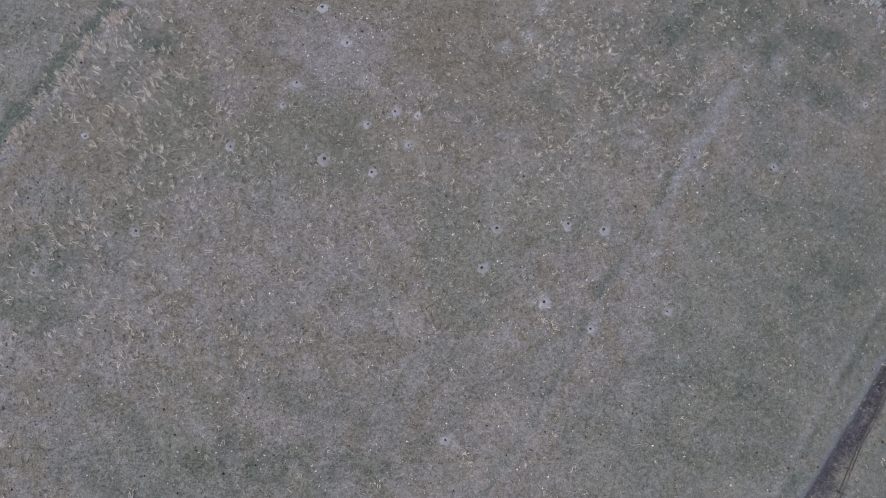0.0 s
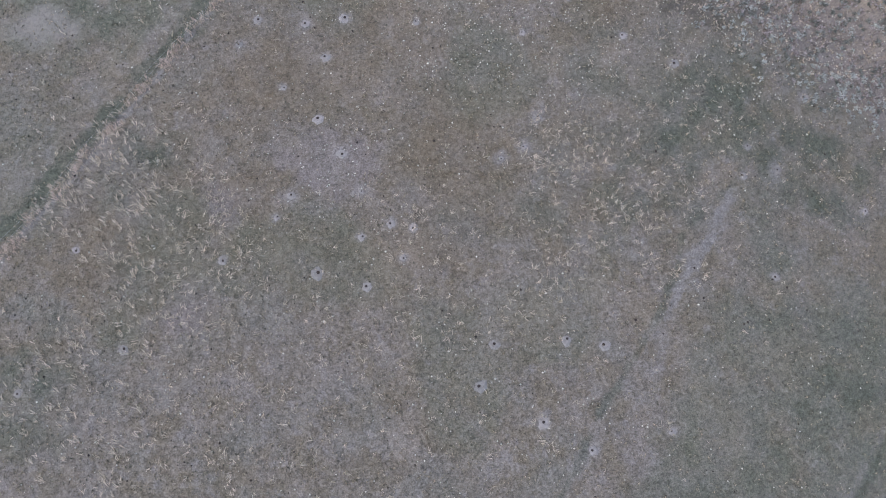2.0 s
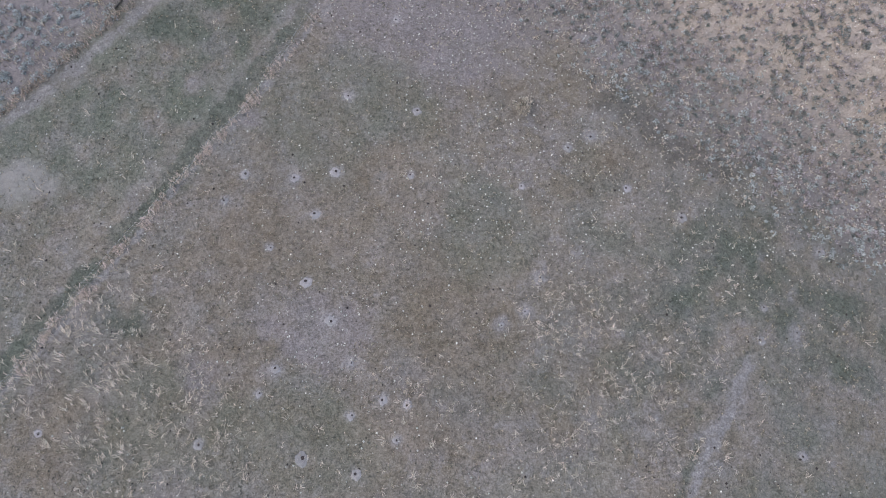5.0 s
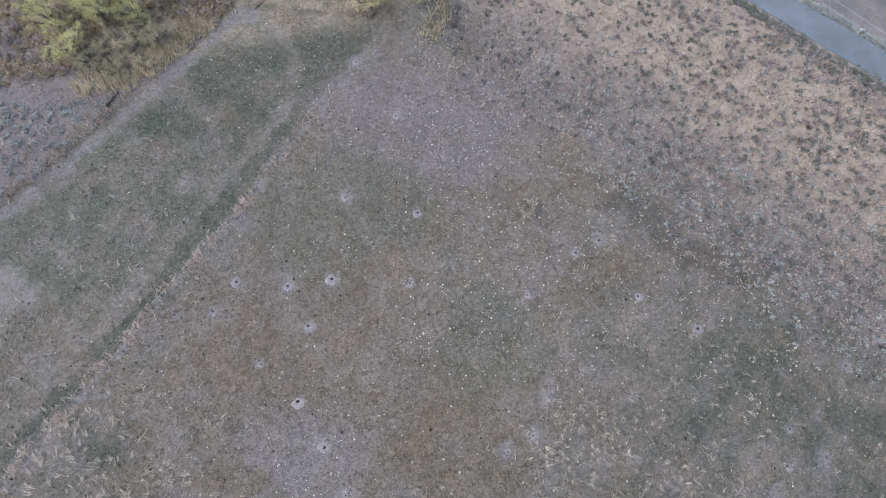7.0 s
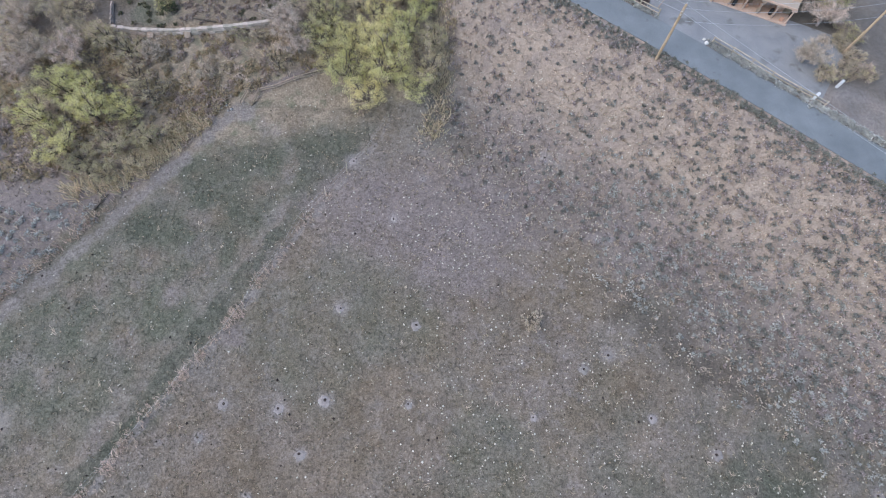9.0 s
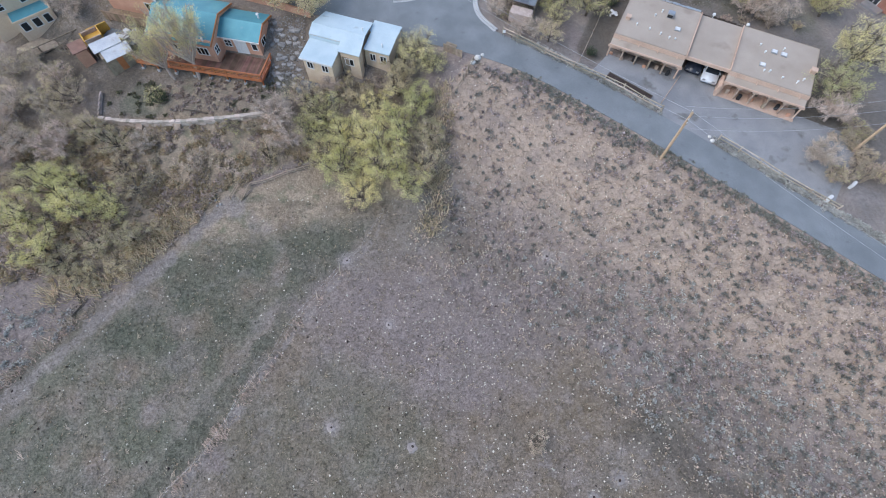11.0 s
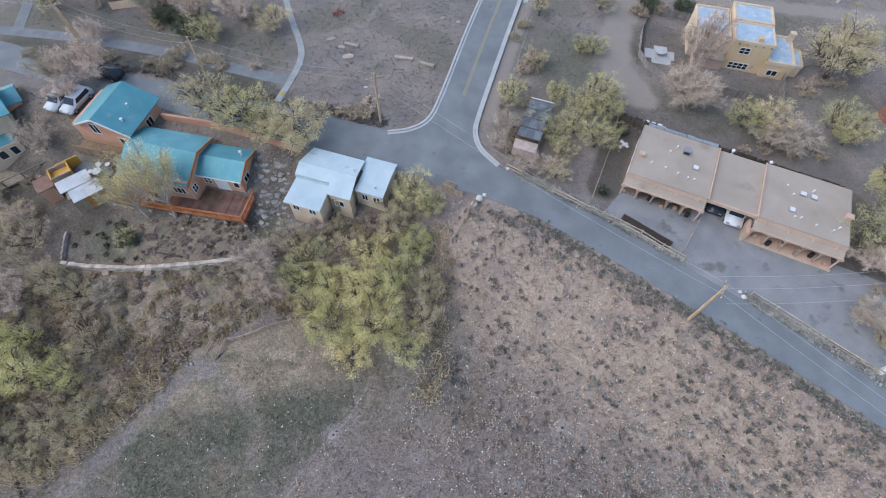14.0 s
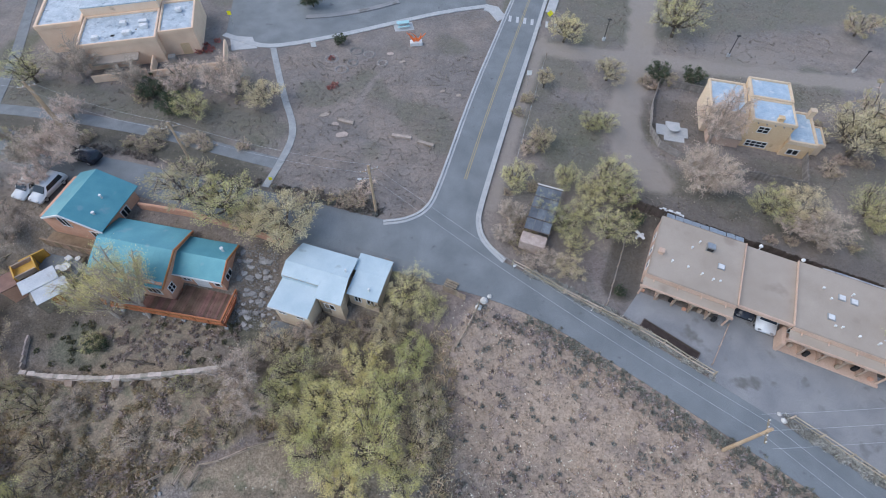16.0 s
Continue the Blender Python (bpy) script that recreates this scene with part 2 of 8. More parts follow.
STRAWWOOD = surface("bleached_post_wood", (0.36, 0.3, 0.23), (0.5, 0.43, 0.34), 2, 0.9, 0.2, 20, vary=0.25)
DARKWOOD = surface("dark_fence_wood", (0.07, 0.055, 0.05), (0.13, 0.105, 0.09), 1.5, 0.9, 0.2, 20, vary=0.25)
WIRE = surface("pale_cable", (0.42, 0.43, 0.45), (0.48, 0.49, 0.51), 2, 0.5, 0.0)

# ---- terrain: a gently sloping field, a bank up to the road, a level terrace beyond ----
CREST = [(120, 12), (60, 60), (45.9, 71.4), (38.2, 78), (30.7, 84.3), (20.5, 92.3), (11.9, 98.8), (4, 102.6), (-3, 107), (-16, 108.8), (-40, 114.5), (-120, 135)]
FIELD_FENCE = [(-62, 0), (-52, 15.5), (-47.6, 22.3), (-44.0, 27.3), (-40.8, 32.0), (-37.6, 37.0), (-33.8, 42.4), (-30.2, 48.3), (-23.6, 57.4), (-15.8, 70.3), (-9, 79.6), (-6.4, 84)]
FARM_TRACK = [(-75, 28), (-60, 45), (-48.7, 58.1), (-41.2, 66.7), (-35.8, 72.5), (-28.8, 81.7), (-25, 86.5)]
SIDE_TRACK = [(-66, 4), (-55, 19), (-46, 31), (-39.5, 40), (-32, 51), (-26, 60.5), (-19.5, 70), (-17.5, 76), (-20, 82), (-24.5, 85.5)]
OLD_PATH = [(1, -24), (5.7, -16.4), (9.1, -11.0), (12.6, -5.7), (16.8, 2.1), (19.0, 5.9), (24.2, 12.5), (25.7, 15.0), (26.4, 16.6), (27.0, 18.3), (28.7, 20.7), (30.3, 22.5), (31.4, 24.8), (32.6, 27.1), (34.2, 29.7)]
OLD_RUT = [(5.0, -16.8), (9.6, -10.2), (14.2, -2.2), (18.3, 5.6), (23.6, 13.2), (26.6, 19.2), (28.0, 24.3), (30.3, 27.0), (33.6, 29.7), (36, 33)]
DITCH = [(34.5, -27.5), (42.3, -16.2), (46.3, -10.6), (51.5, -3.3), (60, 8.5)]
DITCH_VERGE = [(30, -28), (37.4, -16.8), (39.8, -13.1), (42.7, -8.2), (45.7, -3.3), (51, 4), (58, 13)]
FENCE_STRIP = [(-60, 6), (-49.5, 22), (-43.2, 30.6), (-39.9, 35.7), (-36.7, 40.0), (-32.2, 46.1), (-28.4, 51.0), (-24.5, 58.2), (-20, 65.5), (-15.5, 73.0), (-10.5, 80)]
NORTH_DRIVE = [(40, 172), (35.5, 157.2), (31, 143), (26, 131), (24.8, 124.1), (27, 118.5)]
NORTH_TRACK = [(16.6, 146.5), (32.8, 143.8), (45, 141.5), (60.6, 138.6), (90, 133)]


def ease(a, b, x):
    t = np.clip((x - a) / (b - a), 0, 1)
    return t * t * (3 - 2 * t)


def line_distance(line, x, y):
    """Distance to a polyline, and on which side of it (positive to its left)."""
    best = np.full(np.shape(x), 1e9)
    side = np.zeros(np.shape(x))
    for (x0, y0), (x1, y1) in zip(line, line[1:]):
        dx, dy = x1 - x0, y1 - y0
        t = np.clip(((x - x0) * dx + (y - y0) * dy) / (dx * dx + dy * dy), 0, 1)
        d = np.hypot(x - x0 - t * dx, y - y0 - t * dy)
        s = dx * (y - y0) - dy * (x - x0)
        side = np.where(d < best, s, side)
        best = np.minimum(d, best)
    return best, np.where(side > 0, 1.0, -1.0)


def below_crest(x, y):
    d, s = line_distance(CREST, x, y)
    return d * s


WAVES = [(random.uniform(-1, 1), random.uniform(-1, 1), random.uniform(0, 6.3)) for _ in range(12)]


def wavy(x, y, size):
    """Smooth unevenness between about -1 and 1 with bumps of that size in metres."""
    v = 0
    for i, (a, b, c) in enumerate(WAVES):
        k = 6.28 / (size * (0.6 + 0.13 * i))
        n = math.hypot(a, b) + 1e-6
        v = v + np.sin(k * (a * x + b * y) / n + c * (i + 1))
    return v / 5.0


def height(x, y):
    x, y = np.asarray(x, float), np.asarray(y, float)
    s = below_crest(x, y)
    field = -0.4 + 0.043 * np.clip(y, -60, 90) - 0.0007 * np.clip(x, 0, 60) ** 2 * (1 - ease(30, 70, y))
    terrace = 10.9 - 0.02 * np.clip(x, 0, 60) - 0.035 * np.clip(y - 115, 0, 85)
    east = 1 - ease(0, 18, s)
    west = 1 - 0.55 * ease(0, 10, s) - 0.45 * ease(8, 27, s)
    k = west + (east - west) * ease(-3, 4, x)
    rough = 0.10 * wavy(x, y, 7) * ease(3, 9, s)
    dip = -1.2 * np.exp(-(line_distance(DITCH, x, y)[0] / 1.3) ** 2)
    return field + (terrace - field) * k + rough + dip


def ground_z(x, y):
    return float(height(x, y))


def axis(lo, hi, step, far):
    """Grid lines, even between lo and hi, then ever wider apart out to far."""
    core = list(np.arange(lo, hi + step / 2, step))
    a, b, w = core[0], core[-1], step
    before, after = [], []
    while b < far:
        w *= 1.22
        a, b = a - w, b + w
        before.append(a)
        after.append(b)
    return np.array(before[::-1] + core + after)


# ---- helpers for meshes ----
def mesh_from(name, verts, faces, mat):
    me = bpy.data.meshes.new(name)
    me.from_pydata(verts, [], faces)
    me.materials.append(mat)
    me.update()
    return me


def part(name, bm, mat, parent=None, label="", smooth=False):
    me = bpy.data.meshes.new(name)
    bmesh.ops.recalc_face_normals(bm, faces=bm.faces)
    bm.to_mesh(me)
    bm.free()
    me.materials.append(mat)
    if smooth:
        me.polygons.foreach_set("use_smooth", [True] * len(me.polygons))
    ob = new(name, me)
    ob.parent = parent
    if label:
        tagged(ob, label)
    return ob


def thing(name, m, label, category, group="", kind=""):
    ob = new(name)
    ob.matrix_world = m
    return tagged(ob, label, category, group, kind)


def box(bm, x0, x1, y0, y1, z0, z1, bevel=0.0):
    vs = [bm.verts.new(p) for p in ((x0, y0, z0), (x1, y0, z0), (x1, y1, z0), (x0, y1, z0), (x0, y0, z1), (x1, y0, z1), (x1, y1, z1), (x0, y1, z1))]
    fs = [bm.faces.new([vs[i] for i in f]) for f in ((3, 2, 1, 0), (4, 5, 6, 7), (0, 1, 5, 4), (1, 2, 6, 5), (2, 3, 7, 6), (3, 0, 4, 7))]
    if bevel:
        bmesh.ops.bevel(bm, geom=list({e for f in fs for e in f.edges}), offset=bevel, segments=2, affect="EDGES")
    return bm


def boxes(*dims, bevel=0.0):
    bm = bmesh.new()
    for d in dims:
        box(bm, *d, bevel=bevel)
    return bm


def prism(pts, z0, z1, bm=None):
    """An upright prism over a plan; z0 and z1 may be one height or a list, corner by corner."""
    bm = bm or bmesh.new()
    n = len(pts)
    a = z0 if isinstance(z0, (list, tuple)) else [z0] * n
    b = z1 if isinstance(z1, (list, tuple)) else [z1] * n
    lo = [bm.verts.new((p[0], p[1], a[i])) for i, p in enumerate(pts)]
    hi = [bm.verts.new((p[0], p[1], b[i])) for i, p in enumerate(pts)]
    bm.faces.new(lo[::-1])
    bm.faces.new(hi)
    for i in range(n):
        bm.faces.new((lo[i], lo[(i + 1) % n], hi[(i + 1) % n], hi[i]))
    return bm


def tube(bm, a, b, r0, r1, sides=8):
    a, b = Vector(a), Vector(b)
    z = (b - a).normalized()
    x = z.orthogonal().normalized()
    y = z.cross(x)
    rings = []
    for p, r in ((a, r0), (b, r1)):
        rings.append([bm.verts.new(p + (x * math.cos(6.2832 * i / sides) + y * math.sin(6.2832 * i / sides)) * r) for i in range(sides)])
    for i in range(sides):
        bm.faces.new((rings[0][i], rings[0][(i + 1) % sides], rings[1][(i + 1) % sides], rings[1][i]))
    bm.faces.new(rings[0][::-1])
    bm.faces.new(rings[1])
    return bm


def resample(line, step):
    out = []
    for (x0, y0), (x1, y1) in zip(line, line[1:]):
        n = max(1, int(math.hypot(x1 - x0, y1 - y0) / step))
        out += [(x0 + (x1 - x0) * i / n, y0 + (y1 - y0) * i / n) for i in range(n)]
    return out + [line[-1]]


def rounded(line, times=2):
    """Chaikin's corner cutting, the ends kept."""
    for _ in range(times):
        out = [line[0]]
        for (x0, y0), (x1, y1) in zip(line, line[1:]):
            out += [(0.75 * x0 + 0.25 * x1, 0.75 * y0 + 0.25 * y1), (0.25 * x0 + 0.75 * x1, 0.25 * y0 + 0.75 * y1)]
        line = out + [line[-1]]
    return line


def offset(line, d):
    """The line moved d metres to its left; d may be a list."""
    out = []
    for i, p in enumerate(line):
        a, b = line[max(0, i - 1)], line[min(len(line) - 1, i + 1)]
        n = math.hypot(b[0] - a[0], b[1] - a[1])
        k = d[i] if isinstance(d, (list, tuple)) else d
        out.append((p[0] - (b[1] - a[1]) / n * k, p[1] + (b[0] - a[0]) / n * k))
    return out


def strip(name, left, right, lift, mat, depth=0.4, across=4):
    """A paved strip between two edge lines of as many points, laid on the ground, with closed sides."""
    verts, faces = [], []
    for (x0, y0), (x1, y1) in zip(left, right):
        xs = np.linspace(x0, x1, across + 1)
        ys = np.linspace(y0, y1, across + 1)
        zs = height(xs, ys) + lift
        verts += [(xs[0], ys[0], zs[0] - depth)] + list(zip(xs, ys, zs)) + [(xs[-1], ys[-1], zs[-1] - depth)]
    w = across + 3
    for i in range(len(left) - 1):
        for j in range(w - 1):
            a = i * w + j
            faces.append((a, a + 1, a + w + 1, a + w))
    me = mesh_from(name, [tuple(float(c) for c in v) for v in verts], faces, mat)
    bm = bmesh.new()
    bm.from_mesh(me)
    bmesh.ops.recalc_face_normals(bm, faces=bm.faces)
    if sum(f.normal.z for f in bm.faces) < 0:
        bmesh.ops.reverse_faces(bm, faces=bm.faces)
    bm.to_mesh(me)
    bm.free()
    return new(name, me)


def draped(name, corners, lift, mat, step=1.0):
    """A flat patch over a convex four-cornered plan, laid on the ground."""
    a, b, c, d = corners
    n = max(2, int(max(math.dist(a, b), math.dist(d, c)) / step))
    ed = [((a[0] + (b[0] - a[0]) * i / n, a[1] + (b[1] - a[1]) * i / n), (d[0] + (c[0] - d[0]) * i / n, d[1] + (c[1] - d[1]) * i / n)) for i in range(n + 1)]
    return strip(name, [e[0] for e in ed], [e[1] for e in ed], lift, mat, across=max(2, int(math.dist(a, d) / step)))


BURROWS_A = [(-16.7, 28.0), (-8.8, 28.7), (-8.5, 23.4), (-3.8, 21.1), (-2.7, 24.5), (-5.3, 25.0), (-7.7, 17.8), (14.2, 12.4), (11.7, 3.7), (1.1, -11.2), (4.8, 7.3), (6.4, 11.7), (18.4, 11.8), (-33.8, 10.6), (-40.3, 21.4), (7.2, 32.8), (11.5, 38.1), (35.5, 31.5), (-44.5, 5.9), (-18.2, 25.5), (36.3, 35.0), (-22.1, 49.7), (-13.7, 45.0), (-16.3, 49.3), (-11.7, 50.1), (18.1, 55.0)]
BURROWS_B = [(15.3, 53.5), (21.9, 48.5), (28.1, 45.2), (9.8, 48.6), (-18.4, 41.1), (-24.1, 46.5), (-2.5, 58.0), (43.8, 41.5), (-3.0, 49.8), (-10.8, 59.8), (18.4, 67.7), (19.7, 68.1), (-2.0, 75.7), (7.8, 73.4), (-10.6, 78.1), (-5.3, 70.5), (12.8, 78.4), (-14.1, 37.3), (-11.2, 33.1), (-23.9, 20.5), (9.8, 34.3), (38.4, 19.7), (39.7, 32.3), (50.1, 27.7), (16.8, 0.9), (25.4, 2.9)]

# ---- ground ----
GX, GY = axis(-62, 66, 0.42, 1500), axis(-34, 168, 0.46, 1500)
XX, YY = np.meshgrid(GX, GY)
ZZ = height(XX, YY)
nx, ny = len(GX), len(GY)
gverts = np.stack([XX.ravel(), YY.ravel(), ZZ.ravel()], 1)
idx = np.arange(nx * ny).reshape(ny, nx)
gfaces = np.stack([idx[:-1, :-1], idx[:-1, 1:], idx[1:, 1:], idx[1:, :-1]], -1).reshape(-1, 4)
gmesh = bpy.data.meshes.new("ground")
gmesh.from_pydata(gverts.tolist(), [], gfaces.tolist())
gmesh.polygons.foreach_set("use_smooth", [True] * len(gmesh.polygons))


def blend_in(d, width, soft):
    return 1 - ease(width - soft, width + soft, d)


SLOPE = below_crest(XX, YY)
fence_d, fence_s = line_distance(FIELD_FENCE, XX, YY)
wob = wavy(XX, YY, 3.0) * 0.35
track_d, track_s = line_distance(FARM_TRACK, XX, YY)
side_d, side_s = line_distance(SIDE_TRACK, XX, YY)
track = np.maximum.reduce([
    (0.68 + 0.2 * ease(70, 82, YY)) * blend_in(line_distance(FARM_TRACK, XX, YY)[0] + 1.8 * wob, 0.8, 0.6),
    (0.3 + 0.16 * ease(55, 70, YY)) * blend_in(line_distance(SIDE_TRACK, XX, YY)[0] + wob * 3, 0.5, 0.8),
    0.4 * blend_in(line_distance(OLD_PATH, XX, YY)[0] + 2 * wob, 0.7, 0.7),
    (1.0 + 0.3 * wavy(XX, YY, 2.4)) * blend_in(line_distance(OLD_PATH[7:], XX, YY)[0] + 0.4 * wavy(XX, YY, 1.7), 0.5, 0.35),
    0.9 * blend_in(line_distance([(27.2, 21.6), (28.8, 22.0), (30.4, 23.4)], XX, YY)[0] + wob, 0.4, 0.3),
    0.8 * blend_in(np.hypot(XX - 28.5, YY - 19.0) + 2 * wob, 0.9, 0.6),
    0.55 * blend_in(np.hypot((XX - 24.5) / 0.8, (YY - 12.4)) + 3 * wob, 2.2, 1.4),
    0.5 * blend_in(line_distance(offset(DITCH_VERGE, 0.9), XX, YY)[0] + wob, 0.4, 0.4),
    0.55 * blend_in(line_distance(offset(DITCH, 1.6), XX, YY)[0] + 2 * wob, 0.5, 0.4),
    0.8 * blend_in(line_distance(offset(FIELD_FENCE, -0.5), XX, YY)[0] + wob, 0.3, 0.3),
    0.9 * blend_in(line_distance([(-4.8, 142.5), (-8.8, 138.3), (-10.2, 134.4), (-10.6, 131.4), (-9.4, 129.2), (-13, 129.8)], XX, YY)[0] + 0.5 * wob, 0.6, 0.4),
    0.8 * blend_in(np.hypot((XX - 1.5) / 1.4, YY - 133.8) + wob, 1.6, 0.7),
    0.7 * blend_in(np.hypot((XX + 3) / 1.8, YY - 151) + wob, 2.2, 1.2),
    0.35 * blend_in(line_distance([(-36, 72.2), (-29.3, 73.8), (-21.8, 76.5)], XX, YY)[0] + wob, 0.4, 0.4),
    0.3 * blend_in(line_distance([(11, -7), (24, -9), (38, -12)], XX, YY)[0] + 2 * wob, 1.0, 0.9),
    0.9 * blend_in(np.hypot((XX + 24.6), (YY - 85)) + wob, 1.5, 0.8),
    0.7 * blend_in(np.hypot((XX - 13.6), (YY - 77.2)) + wob, 1.6, 0.9),
])
mauve = np.maximum.reduce([
    0.72 * blend_in(np.hypot((XX + 12.5) / 1.35, YY - 32) + wob * 4, 4.4, 2.4),
    blend_in(line_distance([(-1.4, 98.6), (1.4, 101.0), (3.2, 102.6)], XX, YY)[0] + wob, 1.7, 0.5),
    0.8 * blend_in(line_distance([(16.2, 108.6), (18.2, 103.6)], XX, YY)[0] + wob, 1.2, 0.7),
    0.85 * blend_in(np.hypot((XX - 0) / 2.4, YY - 71.5) + wob * 3, 6.5, 4.0),
    0.8 * blend_in(np.hypot((XX - 2.5) / 1.6, YY - 65) + wob * 3, 4.2, 2.6),
    0.7 * blend_in(np.hypot((XX + 21.8), YY - 57.4) + wob * 2, 1.4, 0.9),
    0.6 * blend_in(np.hypot((XX + 24.3) / 0.8, (YY - 26.4) / 1.4) + wob * 3, 2.6, 1.8),
    0.55 * blend_in(np.hypot((XX + 27), (YY - 14.5)) + wob * 3, 3.0, 2.0),
    0.5 * blend_in(np.hypot((XX - 41), (YY - 44)) + wob * 3, 2.2, 1.6),
    0.6 * ease(9, 14, SLOPE + 4 * wob) * ease(25, 19, SLOPE + 4 * wob) * ease(2, 8, XX),
    0.85 * ease(1.0, 3.5, track_d * track_s + 3 * wob) * ease(86, 78, YY + 0.35 * (XX + 50)) * ease(20, 34, YY),
    0.55 * blend_in(np.hypot((XX + 27.5), (YY - 66.5)) + wob * 3, 2.0, 1.4),
    0.9 * blend_in(line_distance([(-23.5, 88.0), (-21, 88.8), (-18.4, 89.8), (-15.2, 90.7), (-9, 91.8)], XX, YY)[0] + wob, 0.6, 0.35),
])
GREENISH = [(33, 40, 16, 10, 1.0), (43, 33, 11, 10, 0.9), (24, 30, 12, 7, 0.6), (8, 27, 14, 6, 0.4), (42, 10, 12, 12, 0.60), (36, -8, 14, 10, 0.43), (-18, -12, 34, 12, 0.54), (-44, 6, 10, 12, 0.54), (-33, 33, 4.5, 3.5, 0.8), (-37, 27.5, 4, 3, 0.6), (-34, 21, 4, 4, 0.54), (2, 44, 12, 4, 0.35), (20, 44, 12, 6, 0.65), (-12, 36, 12, 5, 0.3)]
WARM = [(-8, 52, 16, 11, 0.75), (10, 60, 10, 5, 0.7), (-20, 42, 9, 6, 0.7), (2, 34, 9, 9, 0.6), (-36, 20, 9, 7, 0.8), (-24, 24, 8, 7, 0.7), (-9, 20, 12, 6, 0.7), (20, 52, 10, 6, 0.6), (14, 26, 8, 6, 0.35), (5, 10, 12, 5, 0.25), (-24, 69, 3.5, 3, 0.9), (-8, 69.5, 2.6, 2.0, 0.8)]


def patches(table):
    v = 0
    for cx, cy, rx, ry, k in table:
        v = np.maximum(v, k * np.exp(-((XX + 4 * wob - cx) / rx) ** 2 - ((YY - 4 * wob - cy) / ry) ** 2))
    return v


moss = np.maximum.reduce([
    (0.75 + 0.25 * ease(50, 34, YY)) * blend_in(line_distance(FENCE_STRIP, XX, YY)[0] + 3 * wob, 0.75 + 0.35 * ease(50, 34, YY), 0.9) * (0.35 + 0.65 * ease(75, 55, YY)) * ease(88, 80, YY),
    0.75 * blend_in(line_distance(OLD_RUT, XX, YY)[0] + 1.5 * wob, 0.38, 0.45),
    0.8 * blend_in(line_distance(DITCH_VERGE, XX, YY)[0] + 1.2 * wob, 0.4, 0.4),
    0.6 * blend_in(line_distance([(-41.5, 62.5), (-38, 67.5), (-35.4, 71), (-32, 73.2), (-27.5, 74.2)], XX, YY)[0] + wob, 0.4, 0.4),
    0.6 * blend_in(line_distance([(-30.6, 76.5), (-27, 79.5), (-23.5, 79.4), (-20.6, 77)], XX, YY)[0] + 2 * wob, 0.8, 0.7),
    patches(GREENISH) * (0.75 + 0.5 * wavy(XX, YY, 4)),
    0.8 * ease(0.5, 1.3, -side_d * side_s + wob) * ease(0.4, 0.9, fence_d * fence_s + wob) * ease(40, 58, YY) * ease(86, 80, YY),
    (0.5 + 0.3 * wavy(XX, YY, 6)) * ease(0.6, 1.4, side_d * side_s + wob) * ease(0.8, 1.8, -track_d * track_s + wob) * ease(60, 72, YY) * ease(86, 82, YY),
])
warm = patches(WARM) * (0.8 + 0.4 * wavy(XX + 5, YY, 5)) + 0.25 * ease(20, 5, np.abs(YY - 34)) * ease(20, 4, XX) * ease(-48, -38, XX)
scrub = ease(0, -5, XX + wob * 3) * ease(76, 83, YY - 0.25 * (XX + 30) + 2 * wob) * ease(98, 95.5, YY) + 0.85 * blend_in(np.hypot((XX + 30) / 2.4, YY - 99.2) + 2 * wob, 2.9, 0.8)
straw = np.maximum.reduce([ease(-3, 3, XX + wob * 3) * ease(22, 8, SLOPE + 3 * wob) * ease(-3, 1, SLOPE), 0.25 * ease(0.0, 0.8, wavy(XX, YY, 16)) * ease(95, 80, YY)])
green = np.maximum.reduce([
    0.5 * ease(30, 37, XX + 0.45 * (24 - YY) + 3 * wob) * ease(26, 14, YY),
    (0.62 + 0.5 * wavy(XX, YY, 5)) * ease(-1, 4, fence_d * fence_s - 1.0) * ease(88, 78, YY) * ease(34, 52, YY) * ease(0.5, -1.0, track_d * track_s),
    0.4 * ease(-1, 4, fence_d * fence_s - 1.0) * ease(52, 34, YY),
    0.75 * blend_in(np.hypot((XX + 53) / 1.3, YY - 83) + 3 * wob, 4.0, 2.0),
    0.55 * blend_in(line_distance([(-70, 136), (-50, 134), (-30, 128)], XX, YY)[0] + 2 * wob, 2.2, 1.2),
    0.5 * blend_in(line_distance([(13, 128), (16, 140), (18, 147)], XX, YY)[0] + 2 * wob, 2.6, 1.2),
    0.5 * ease(0.15, 0.6, wavy(XX + 11, YY, 13)) * ease(112, 118, YY),
    0.75 * blend_in(np.hypot(XX - 17.5, (YY - 125) / 1.7) + 2 * wob, 4.5, 1.8),
    0.6 * ease(144, 150, YY - 0.2 * (XX - 30) + 3 * wob) * ease(18, 24, XX),
    0.55 * blend_in(line_distance([(-62, 136.5), (-46, 134), (-30, 130.5), (-22, 127)], XX, YY)[0] + 3 * wob, 3.4, 1.6),
    0.55 * blend_in(line_distance([(26, 120), (34, 115.5), (48, 109.5)], XX, YY)[0] + 3 * wob, 2.6, 1.6),
    0.9 * blend_in(np.hypot(XX + 63.5, (YY - 146) / 2.6) + wob, 2.2, 0.8),
    0.7 * blend_in(line_distance([(-70, 131), (-43, 126.3), (-22, 120)], XX, YY)[0] + wob, 1.6, 0.7),
    0.45 * ease(0.1, 0.7, wavy(XX + 40, YY, 22)) * ease(85, 70, YY),
    0.9 * blend_in(np.hypot((XX + 37.5) / 1.5, YY - 99.4) + wob, 2.4, 0.8),
    0.8 * blend_in(np.hypot((XX + 20.6) / 0.8, YY - 100.2) + wob, 2.2, 0.8),
    0.45 * blend_in(np.hypot((XX + 17) / 2.2, YY - 86.5) + 2 * wob, 2.4, 1.2),
])
